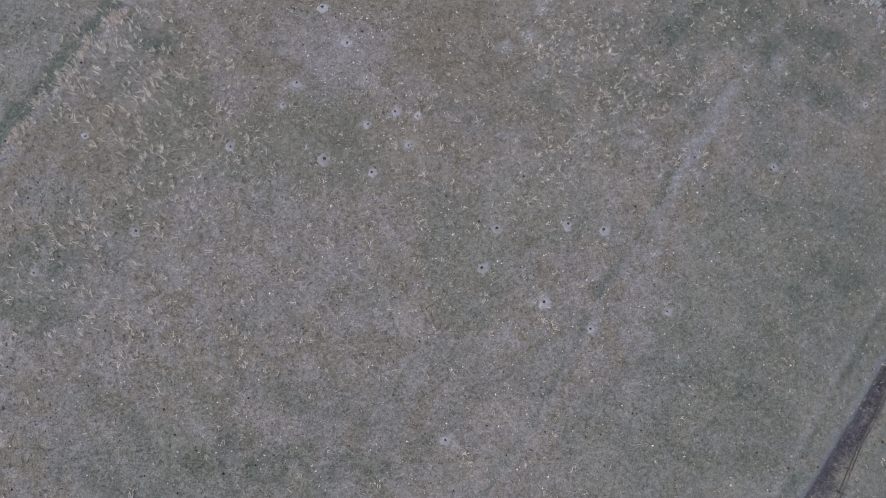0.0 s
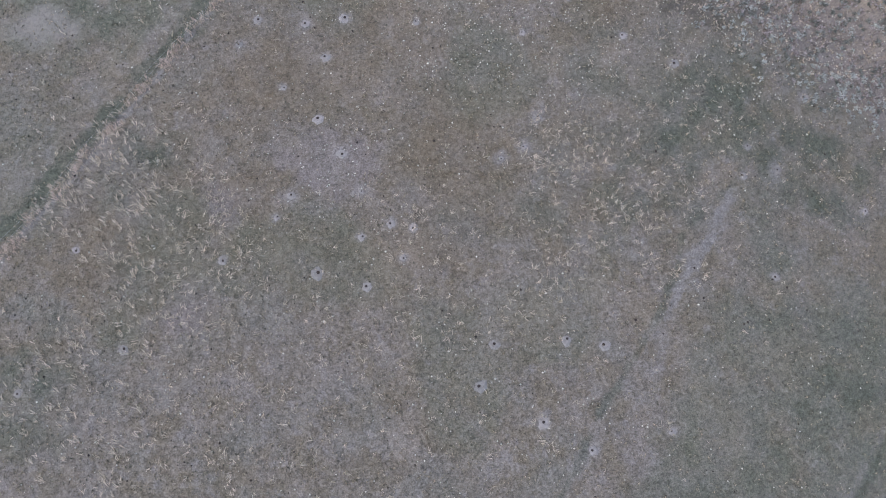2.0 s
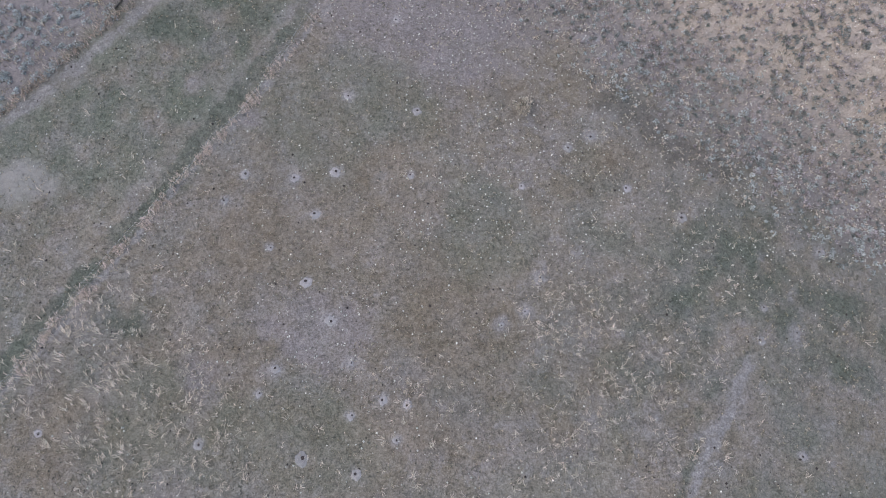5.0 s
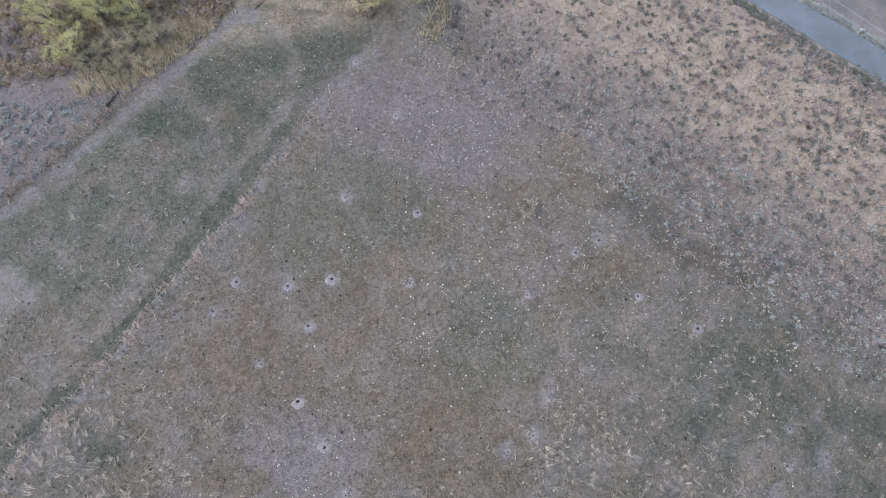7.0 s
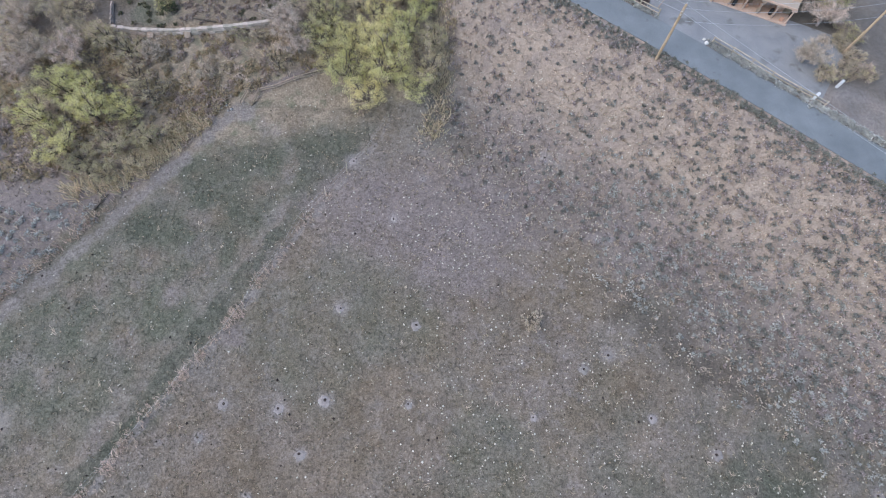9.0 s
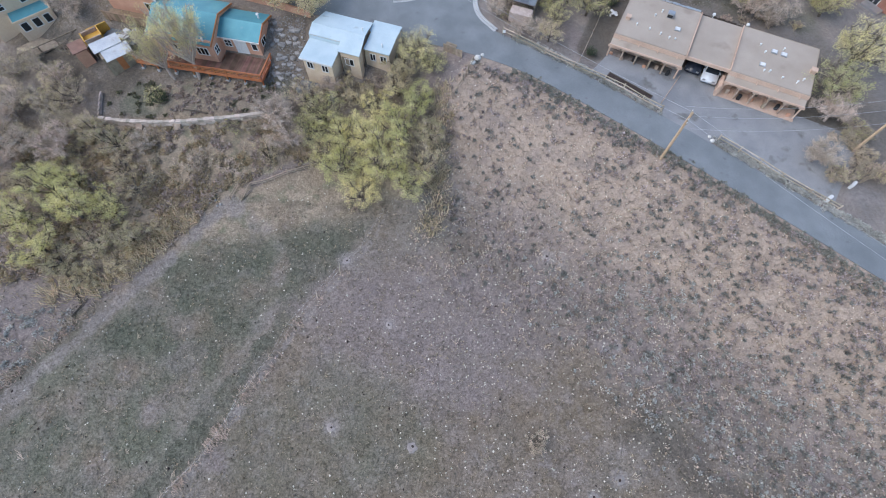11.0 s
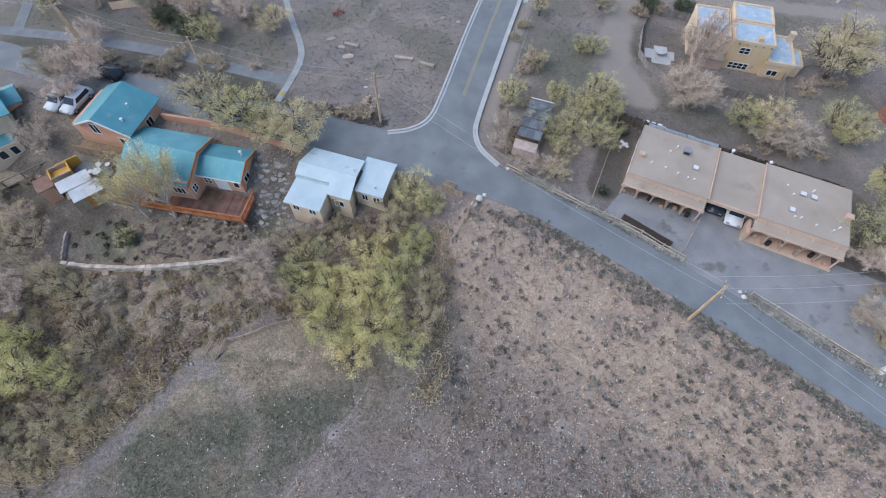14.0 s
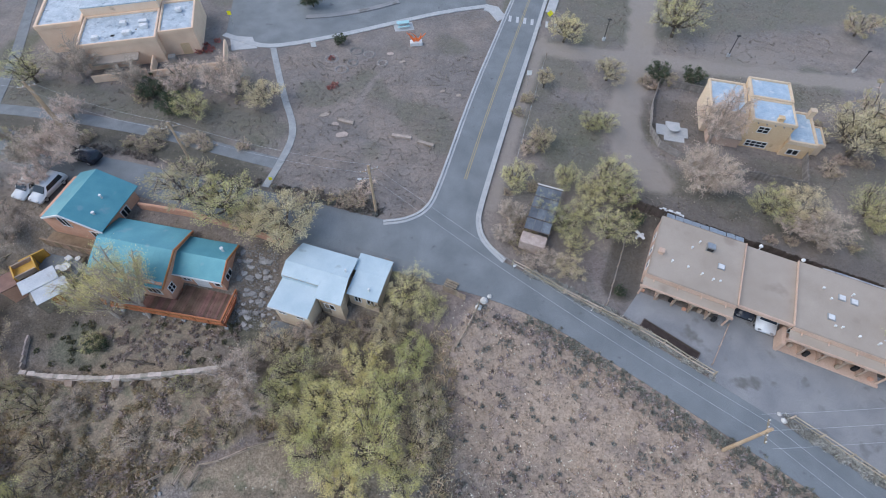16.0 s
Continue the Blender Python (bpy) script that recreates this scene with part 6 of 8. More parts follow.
# ---- vehicles ----
def car(name, x, y, z, deg, paint, label, length=4.5, wide=1.84, tall=1.62):
    base = thing(name, turned(x, y, z, deg), label, "car")
    L, W, H = length / 2, wide / 2, tall
    side = [(-L, 0.35), (L, 0.35), (L * 0.99, 0.8), (L * 0.52, 0.98), (L * 0.22, H * 0.97), (-L * 0.3, H), (-L * 0.86, H * 0.92), (-L * 0.98, 0.95)]
    bm = bmesh.new()
    rows = []
    for yy, k in ((-W, 0), (W, 0)):
        row = []
        for px, pz in side:
            tuck = 0.16 * max(0, (pz - 0.95) / 0.6)
            row.append(bm.verts.new((px, yy * (1 - tuck), pz)))
        rows.append(row)
    bm.faces.new(rows[0])
    bm.faces.new(rows[1][::-1])
    n = len(side)
    for i in range(n):
        bm.faces.new((rows[0][i], rows[1][i], rows[1][(i + 1) % n], rows[0][(i + 1) % n]))
    bmesh.ops.recalc_face_normals(bm, faces=bm.faces)
    bmesh.ops.bevel(bm, geom=list(bm.edges), offset=0.1, segments=3, affect="EDGES")
    body = part("body", bm, paint, base, smooth=True)
    a, b = Vector((L * 0.5, 0, 1.0)), Vector((L * 0.245, 0, H * 0.95))
    bm = bmesh.new()
    for p, q, ww in ((a, b, 0.83),):
        vs = [bm.verts.new(v) for v in (p + Vector((0.09, -W * ww, 0.04)), p + Vector((0.09, W * ww, 0.04)), q + Vector((0.06, W * 0.74, 0.05)), q + Vector((0.06, -W * 0.74, 0.05)))]
        vs += [bm.verts.new(v.co + Vector((-0.05, 0, -0.05))) for v in vs]
        bmesh.ops.convex_hull(bm, input=vs)
    part("windscreen", bm, GLASS, body)
    bm = bmesh.new()
    vs = [bm.verts.new(v) for v in ((-L * 0.985, -W * 0.8, 1.03), (-L * 0.985, W * 0.8, 1.03), (-L * 0.89, W * 0.72, H * 0.88), (-L * 0.89, -W * 0.72, H * 0.88))]
    vs += [bm.verts.new(v.co + Vector((0.05, 0, -0.02))) for v in vs]
    bmesh.ops.convex_hull(bm, input=vs)
    part("rear_window", bm, GLASS, body)
    for s in (-1, 1):
        bm = bmesh.new()
        x0, x1 = -L * 0.75, L * 0.35
        vs = [bm.verts.new(v) for v in ((x0, s * W * 0.995, 1.02), (x1, s * W * 0.995, 1.02), (x1 - 0.35, s * W * 0.87, H * 0.9), (x0 + 0.1, s * W * 0.87, H * 0.9))]
        vs += [bm.verts.new(v.co - Vector((0, s * 0.08, 0))) for v in vs]
        bmesh.ops.convex_hull(bm, input=vs)
        part("side_window", bm, GLASS, body)
        part("headlight", boxes((L * 0.93, L * 1.0, s * W * 0.62 - 0.16, s * W * 0.62 + 0.16, 0.66, 0.8), bevel=0.02), METAL, body)
        part("mirror", boxes((L * 0.36, L * 0.42, s * W * 1.05 - 0.09, s * W * 1.05 + 0.09, 0.98, 1.12), bevel=0.02), paint, body)
        for wx in (-L * 0.6, L * 0.62):
            bm = bmesh.new()
            tube(bm, (wx, s * (W - 0.22), 0.34), (wx, s * (W - 0.01), 0.34), 0.34, 0.34, 16)
            t = part("wheel", bm, DARK, base)
            bm = bmesh.new()
            tube(bm, (wx, s * (W - 0.02), 0.34), (wx, s * (W + 0.005), 0.34), 0.2, 0.19, 10)
            part("rim", bm, METAL, t)
    return base


fm = flats.matrix_world
fdeg = math.degrees(math.atan2(-0.433, 0.901))
p = fm @ Vector((12.4, 2.95, 0))
car("white_suv", p.x, p.y, 10.22, fdeg - 90, CARWHITE, "white estate car half out of the carport")
car("white_suv", -47.5, 117.3, ground_z(-47.5, 117.3), 252, CARWHITE, "white estate car parked beside the gabled house", 4.3, 1.75, 1.6)
p = fm @ Vector((10.3, 3.7, 0))
car("dark_car", p.x, p.y, 10.22, fdeg - 90, CARDARK, "dark blue car parked inside the carport", tall=1.5)
car("white_suv", -45.3, 116.9, ground_z(-45.3, 116.9), 252, CARWHITE, "white estate car with dark windows beside another", 4.5, 1.8, 1.65)
car("dark_car", -43.4, 122.3, ground_z(-43.4, 122.3) + 0.05, 160, CARDARK, "dark car parked on the lane under bare trees", 4.4, 1.8, 1.5)

# ---- yard things ----
bed = thing("planting_bed", turned(20.9, 99.75, ground_z(22.5, 98.4) + 0.03, math.degrees(math.atan2(-3.7, 4.5))), "long dark mulch bed edged with timber", "planting bed")
part("mulch", boxes((0.1, 5.8, -0.85, -0.05, -0.1, 0.12)), DARKMULCHHOLE, bed)
for d in ((0, 5.9, -0.95, -0.85, -0.1, 0.2), (0, 5.9, -0.05, 0.05, -0.1, 0.2), (0, 0.1, -0.85, -0.05, -0.1, 0.2), (5.8, 5.9, -0.85, -0.05, -0.1, 0.2)):
    part("edging", boxes(d), DARKWOOD, bed)


def boulder(x, y, r, label, mat=None):
    bm = bmesh.new()
    bmesh.ops.create_icosphere(bm, subdivisions=2, radius=r)
    for v in bm.verts:
        v.co *= 1 + 0.22 * noise.noise(v.co * (1.6 / r) + Vector((x, y, 0)))
        v.co.z *= 0.72
    ob = part("boulder", bm, mat or STONE)
    ob.location = (x, y, ground_z(x, y) + r * 0.3)
    tagged(ob, label, "boulder", "boulders")


for x, y, r in ((31.0, 90.3, 0.2), (31.2, 89.7, 0.26), (4.9, 101.8, 0.4), (4.3, 101.1, 0.36), (5.5, 102.3, 0.24)):
    boulder(x, y, r, "pale rounded boulder at the road's edge", PALESTONE)
for x, y, r in ((-18.6, 103.9, 0.42), (-19.2, 102.2, 0.3), (-18.3, 106.0, 0.35), (-26.5, 85.4, 0.2), (-27.2, 85.9, 0.18), (-26.9, 85.2, 0.14), (-27.8, 85.6, 0.16)):
    boulder(x, y, r, "pale boulder on bare soil")
for i in range(16):
    boulder(random.uniform(-20.2, -17.2), random.uniform(101.5, 107.5), random.uniform(0.1, 0.2), "grey rock in the stony yard between houses")
rng_yard = random.Random(21)
for i in range(46):
    x, y = rng_yard.uniform(-21.4, -17.4), rng_yard.uniform(100.8, 108.6)
    a = rng_yard.uniform(0.22, 0.6)
    n = rng_yard.randint(5, 8)
    rim = [(a * rng_yard.uniform(0.75, 1.15) * math.cos(6.2832 * k / n), 0.75 * a * rng_yard.uniform(0.75, 1.15) * math.sin(6.2832 * k / n)) for k in range(n)]
    ob = part("flat_stone", prism(rim, -0.15, 0.06), YARDSTONE)
    ob.matrix_world = turned(x, y, ground_z(x, y), rng_yard.uniform(0, 360))
    tagged(ob, "flat grey stone laid in the stony yard", "stone slab", "yard stones")
for x, y, deg, n in ((-5.6, 126.2, -12, 2.6), (-2.2, 125.0, -22, 2.2), (-12.9, 129.3, -20, 2.2)):
    ob = part("timber_beam", boxes((0, n, -0.25, 0.25, -0.05, 0.28), bevel=0.04), WALLSTONE)
    ob.matrix_world = turned(x, y, ground_z(x, y), deg)
    tagged(ob, "pale weathered timber lying on the empty lot", "timber", "lying timbers")
sculpt = thing("garden_sculpture", turned(-2.8, 147.2, ground_z(-2.8, 147.2), 5), "orange abstract metal sculpture on a white plinth", "sculpture")
part("plinth", boxes((-0.95, 0.95, -0.5, 0.5, -0.1, 0.55), bevel=0.04), WHITEPAINT, sculpt)
for i in range(5):
    a = radians(200 - 60 * i)
    bm = bmesh.new()
    last = Vector((0.15 * i - 0.3, 0, 0.55))
    for k in range(4):
        nxt = last + Vector((math.cos(a + 0.5 * k) * 0.35, 0.1 * math.sin(i + k), 0.42 - 0.05 * k))
        tube(bm, last, nxt, 0.13 - 0.02 * k, 0.11 - 0.02 * k, 7)
        last = nxt
    part("blade", bm, ORANGE, sculpt)
part("band", boxes((-0.7, 0.7, -0.12, 0.12, 0.8, 1.05), bevel=0.05), ORANGE, sculpt)
pic = thing("picnic_table", turned(-5.0, 152.3, ground_z(-5, 152.3), 12), "pale turquoise picnic table on a concrete pad", "table")
part("pad", boxes((-1.5, 1.6, -1.3, 0.9, -0.1, 0.05)), CONCRETE, pic)
part("tabletop", boxes((-1.0, 1.0, -0.4, 0.4, 0.72, 0.78), bevel=0.01), CARTEAL, pic)
for s in (-1, 1):
    part("bench", boxes((-1.0, 1.0, s * 0.75 - 0.14, s * 0.75 + 0.14, 0.42, 0.47), bevel=0.01), CARTEAL, pic)
    part("leg", boxes((s * 0.7 - 0.05, s * 0.7 + 0.05, -0.8, 0.8, 0.36, 0.42)), CARTEAL, pic)
    part("leg", boxes((s * 0.7 - 0.05, s * 0.7 + 0.05, -0.06, 0.06, 0.05, 0.72)), CARTEAL, pic)
patio = thing("patio", turned(31.6, 127.4, ground_z(31.6, 127.4), -14), "cross-shaped pale concrete patio in the garden", "patio")
part("slab", prism([(-1.0, -1.9), (1.6, -1.9), (1.6, -0.9), (2.1, -0.9), (2.1, 1.0), (1.1, 1.0), (1.1, 1.9), (-0.7, 1.9), (-0.7, 1.1), (-2.0, 1.1), (-2.0, -0.9), (-1.0, -0.9)], -0.3, 0.12), CONCRETE, patio)
tb = thing("round_table", turned(31.6, 127.4, ground_z(31.6, 127.4) + 0.12, 0), "round pale table on the patio", "table")
bm = bmesh.new()
tube(bm, (0, 0, 0.68), (0, 0, 0.75), 0.85, 0.85, 24)
part("tabletop", bm, CONCRETE, tb)
bm = bmesh.new()
tube(bm, (0, 0, 0), (0, 0, 0.68), 0.25, 0.15, 10)
part("pedestal", bm, CONCRETE, tb)
orn = thing("garden_bench", turned(22.9, 109.9, ground_z(22.9, 109.9), 30) @ Matrix.Scale(0.72, 4), "white wooden garden seat beside the flats", "bench")
part("seat", boxes((-0.6, 0.6, -0.16, 0.16, 0.4, 0.45)), WHITEPAINT, orn)
part("backrest", boxes((-0.25, 0.25, -0.9, 0.9, 0.5, 0.56)), WHITEPAINT, orn)
for x in (-0.7, 0.7):
    part("leg", boxes((x - 0.05, x + 0.05, -0.2, 0.2, -0.1, 0.4)), WHITEPAINT, orn)
for i, (x, y) in enumerate(((-40.2, 107.6), (-39.2, 107.0), (-39.7, 108.6), (-38.6, 109.4), (-41.3, 108.8), (-37.9, 108.0), (-45.7, 107.4), (-46.3, 108.6), (-47.5, 107.6), (-36.9, 106.6))):
    bm = bmesh.new()
    if i % 3 == 0:
        tube(bm, (0, 0, 0), (0, 0, 0.55), 0.4, 0.45, 12)
    else:
        box(bm, -0.4, 0.4, -0.3, 0.3, 0, 0.5 + 0.1 * (i % 2), bevel=0.05)
    ob = part("yard_tub" if i % 3 == 0 else "storage_box", bm, (WHITEPAINT, CARDARK, OLDWOOD, METAL)[i % 4])
    ob.matrix_world = turned(x, y, ground_z(x, y), 37 * i)
    tagged(ob, "storage tub or box in the cluttered yard", "storage box", "yard clutter")
logs = [(-42.2, 75.9, 126, 8.0, 0.16), (-39.9, 72.3, 60, 2.5, 0.1), (-31, 97.5, 170, 3.2, 0.12), (-16, 90.0, 10, 3.0, 0.1)]
for x, y, deg, n, r in logs:
    bm = bmesh.new()
    tube(bm, (-n / 2, 0, r), (n / 2, 0, r + 0.1), r, r * 0.7, 8)
    ob = part("fallen_log", bm, BARK)
    ob.matrix_world = turned(x, y, ground_z(x, y), deg)
    tagged(ob, "fallen bare log lying on the slope", "log", "fallen logs")
ramp = thing("footbridge_ramp", turned(-24.4, 86.1, ground_z(-24.4, 86.1), -40), "weathered slatted timber ramp on the footpath", "ramp")
for s in (-0.55, 0.47):
    part("bearer", boxes((s, s + 0.08, 0, 2.3, -0.3, 0.22)), OLDWOOD, ramp)
for i in range(9):
    part("tread", boxes((-0.6, 0.6, 0.03 + 0.25 * i, 0.23 + 0.25 * i, 0.224, 0.26)), OLDWOOD, ramp)
ob = part("paving", boxes((-0.9, 4.2, -1.5, 0.3, -0.9, 0.06), bevel=0.03), PATHGREY)
ob.matrix_world = turned(-16.75, 101.05, ground_z(-15.2, 99.9) + 0.45, -18.7)
tagged(ob, "grey paved terrace before the white-roofed house", "paving", kind="structure")
ob = part("timber_pallet", boxes((-1.0, 1.0, -0.5, -0.2, 0, 0.16), (-1.0, 1.0, -0.1, 0.2, 0, 0.16), (-1.0, 1.0, 0.3, 0.6, 0, 0.16), (-0.9, -0.7, -0.5, 0.6, -0.15, -0.002), (0.7, 0.9, -0.5, 0.6, -0.15, -0.002)), OLDWOOD)
ob.matrix_world = turned(1.6, 103.7, ground_z(1.6, 103.7) + 0.1, -28) @ Matrix.Scale(0.7, 4)
tagged(ob, "weathered slatted timber pallet by the lane", "pallet")

# ---- planting rings, flat stones and red shrubs on the empty lot; patio below the gabled house ----
for x, y, r in ((-11.9, 145.4, 0.9), (-9.9, 144.5, 0.8), (-13.7, 140.7, 0.9), (-7.8, 142.3, 0.7), (-15.5, 143.4, 0.9), (-12.2, 142.4, 0.7)):
    bm = bmesh.new()
    loops = [[bm.verts.new(((r + 0.2 * math.cos(b)) * math.cos(a), (r + 0.2 * math.cos(b)) * math.sin(a), 0.12 * math.sin(b))) for b in (0, 1.57, 3.14, 4.71)] for a in [6.2832 * i / 18 for i in range(18)]]
    for i in range(18):
        for k in range(4):
            bm.faces.new((loops[i][k], loops[(i + 1) % 18][k], loops[(i + 1) % 18][(k + 1) % 4], loops[i][(k + 1) % 4]))
    ob = part("planting_ring", bm, GREYWOOD)
    ob.location = (x, y, ground_z(x, y))
    tagged(ob, "low soil ring round a young planting", "planting ring", "planting rings")
for x, y, a, b, deg in ((-12.1, 126.5, 1.3, 0.8, 10), (-4.8, 142.6, 0.8, 0.4, 20), (-6.7, 144.7, 0.9, 0.5, 0), (1.1, 135.5, 0.7, 0.4, 30), (3.4, 134.6, 0.6, 0.5, 5), (-13.2, 128.6, 0.8, 0.5, -20), (-14.9, 130.5, 1.1, 0.6, 15)):
    ob = part("flat_stone", prism([(-a, -0.5 * b), (-0.4 * a, -b), (0.7 * a, -0.8 * b), (a, 0.2 * b), (0.3 * a, b), (-0.8 * a, 0.7 * b)], -0.2, 0.07), WALLSTONE)
    ob.data.transform(Matrix.Diagonal((0.65, 0.65, 0.7, 1)))
    ob.matrix_world = turned(x, y, ground_z(x, y), deg)
    tagged(ob, "flat pale pinkish stone lying on the empty lot", "stone slab", "flat stones")
pt = part("paving", boxes((-2.6, 2.2, -1.6, 1.6, -1.2, 0.08)), PATHGREY)
pt.matrix_world = turned(-41.6, 108.5, ground_z(-41.6, 108.5) + 0.25, -14)
tagged(pt, "dark paved patio below the gabled house", "paving", kind="structure")
for u, v, r in ((0.9, -0.9, 0.55), (0.2, -1.1, 0.3), (1.6, 0.4, 0.3)):
    w = pt.matrix_world @ Vector((u, v, 0.08))
    tb2 = thing("garden_table", Matrix.Translation(w), "small round white garden table on the patio", "table", "patio tables")
    bm = bmesh.new()
    tube(bm, (0, 0, 0.62), (0, 0, 0.67), r, r, 16)
    part("tabletop", bm, WHITEPAINT, tb2)
    bm = bmesh.new()
    tube(bm, (0, 0, 0), (0, 0, 0.62), r * 0.4, 0.05, 8)
    part("pedestal", bm, METAL, tb2)
ob = part("plant_rack", boxes((-1.4, 1.4, -0.2, 0.2, 0.55, 0.62), (-1.3, -1.2, -0.15, 0.15, -0.1, 0.55), (1.2, 1.3, -0.15, 0.15, -0.1, 0.55), (-1.1, -0.7, -0.15, 0.15, 0.62, 0.9), (-0.4, 0.1, -0.15, 0.15, 0.62, 0.85), (0.4, 0.9, -0.15, 0.15, 0.62, 0.9)), WHITEPAINT)
ob.matrix_world = turned(27.2, 112.9, ground_z(27.2, 112.9), -24)
tagged(ob, "white rack of pots by the back fence", "plant rack")

# ---- burrows in the field ----
bm = bmesh.new()
rings = []
for r, z in ((1.2, -0.16), (0.7, 0.015), (0.4, 0.06), (0.2, 0.04)):
    rings.append([bm.verts.new((r * math.cos(i * 0.4488) * (1 + 0.16 * math.sin(i * 2.3)), r * math.sin(i * 0.4488) * (1 + 0.16 * math.cos(i * 1.7)), z)) for i in range(14)])
for a, b in zip(rings, rings[1:]):
    for i in range(14):
        bm.faces.new((a[i], a[(i + 1) % 14], b[(i + 1) % 14], b[i]))
bm.faces.new(rings[-1])
first = thing("burrow_mound", Matrix.Translation((-13.3, 19.2, ground_z(-13.3, 19.2))), "pale soil mound round a dark animal burrow", "burrow mound", "burrow mounds")
part("soil", bm, SOIL, first)
# no opening is cut: a solid dark disc paints the shade inside the burrow
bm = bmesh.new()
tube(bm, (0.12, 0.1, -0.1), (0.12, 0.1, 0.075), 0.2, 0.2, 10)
part("burrow_hole", bm, DARKMULCHHOLE, first)
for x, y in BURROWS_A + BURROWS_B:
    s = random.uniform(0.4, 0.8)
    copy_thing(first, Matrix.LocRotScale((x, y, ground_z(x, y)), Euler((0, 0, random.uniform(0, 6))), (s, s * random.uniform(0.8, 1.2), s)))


# ---- trees ----
def branch(verts, faces, pts, r0, r1, sides=5):
    """A tapered, bending limb through the points."""
    start = len(verts)
    n = len(pts)
    for i, p in enumerate(pts):
        d = (pts[min(n - 1, i + 1)] - pts[max(0, i - 1)]).normalized()
        x = d.orthogonal().normalized()
        y = d.cross(x)
        r = r0 + (r1 - r0) * i / (n - 1)
        for k in range(sides):
            a = 6.2832 * k / sides
            verts.append(tuple(p + (x * math.cos(a) + y * math.sin(a)) * r))
    for i in range(n - 1):
        for k in range(sides):
            a, b = start + i * sides + k, start + i * sides + (k + 1) % sides
            faces.append((a, b, b + sides, a + sides))


def rnd_dir(rng, up=0.0):
    v = Vector((rng.gauss(0, 1), rng.gauss(0, 1), rng.gauss(0, 1) + up))
    return v.normalized()


def tree_shapes(seed, R, H, limbs, twigs, fine, leaves, leaf=0.17, fine_len=0.8, fine_w=0.03, low=0.3, spread=0.5):
    """Wood, fine twigs and leaves of one tree, each as lists of vertices and faces."""
    rng = random.Random(seed)
    wood, wf, tw, tf, lv, lf = [], [], [], [], [], []
    fork = Vector((rng.uniform(-0.2, 0.2), rng.uniform(-0.2, 0.2), H * 0.2))
    branch(wood, wf, [Vector((0, 0, -0.3)), fork * 0.5 + Vector((0.08, 0, 0)), fork], R * 0.075, R * 0.06, 7)
    tips = []
    for i in range(limbs):
        a = 6.2832 * (i + rng.uniform(-0.3, 0.3)) / limbs
        out = R * rng.uniform(0.35, 1.0) if i else R * 0.15
        top = Vector((math.cos(a) * out, math.sin(a) * out, H * rng.uniform(0.62, 0.9) * (1 - 0.25 * (out / R) ** 2)))
        mid = fork.lerp(top, 0.5) + Vector((math.cos(a), math.sin(a), 0)) * R * 0.12 + rnd_dir(rng) * R * 0.08
        limb = [fork, fork.lerp(mid, 0.5) + rnd_dir(rng) * 0.06 * R, mid, mid.lerp(top, 0.5) + rnd_dir(rng) * 0.05 * R, top]
        branch(wood, wf, limb, R * 0.045, R * 0.014, 5)
        for j in range(twigs):
            t = rng.uniform(0.3, 1.0)
            k = min(3, int(t * 4))
            base = limb[k].lerp(limb[k + 1], t * 4 - k)
            d = (rnd_dir(rng, 0.35) + Vector((math.cos(a), math.sin(a), 0)) * 0.5).normalized()
            tip = base + d * R * rng.uniform(0.22, spread)
            tip.z = max(tip.z, H * low * rng.uniform(0.7, 1.2))
            branch(wood, wf, [base, base.lerp(tip, 0.5) + rnd_dir(rng) * 0.05 * R, tip], R * 0.016, R * 0.005, 3)
            tips.append((base, tip, d))
    for base, tip, d in tips:
        cs = R * rng.uniform(0.06, 0.13)
        full = rng.choice((0.15, 0.6, 1.0, 1.3, 1.7))
        for _ in range(fine):
            v = (rnd_dir(rng) + d * 0.6).normalized() * fine_len * rng.uniform(0.5, 1.2) * R / 3.2
            o = base.lerp(tip, rng.uniform(0.35, 1.0)) + rnd_dir(rng) * cs * 0.4
            s = v.cross(rnd_dir(rng)).normalized() * fine_w * rng.uniform(0.6, 1.3)
            n = len(tw)
            tw.extend((tuple(o - s), tuple(o + s), tuple(o + v)))
            tf.append((n, n + 1, n + 2))
        for _ in range(int(leaves * full)):
            o = tip + Vector((rng.gauss(0, cs), rng.gauss(0, cs), cs * 0.5 + rng.gauss(0, cs * 0.6)))
            u = (Vector((rng.gauss(0, 1), rng.gauss(0, 1), rng.gauss(0, 0.4))).normalized() + d * 1.1).normalized() * leaf * rng.uniform(0.9, 1.9)
            w = u.cross(rnd_dir(rng, 2.2)).normalized() * leaf * rng.uniform(0.3, 0.55)
            n = len(lv)
            lv.extend((tuple(o - u * 0.5), tuple(o + w * 0.5), tuple(o + u * 0.5), tuple(o - w * 0.5)))
            lf.append((n, n + 1, n + 2, n + 3))
    return (wood, wf), (tw, tf), (lv, lf)


def make_tree(name, seed, twig_mat, leaf_mat, label, category, group, bark=None, **k):
    w, t, l = tree_shapes(seed, **k)
    base = thing(name, Matrix.Translation((0, 0, -400)), label, category, group)
    for part_name, (v, f), m in (("trunk", w, bark or BARK), ("branching", t, twig_mat), ("crown", l, leaf_mat)):
        if f:
            ob = new(part_name, mesh_from(part_name, v, f, m))
            ob.parent = base
    return base


def remove_thing(ob):
    for o in [*ob.children_recursive, ob]:
        bpy.data.objects.remove(o)


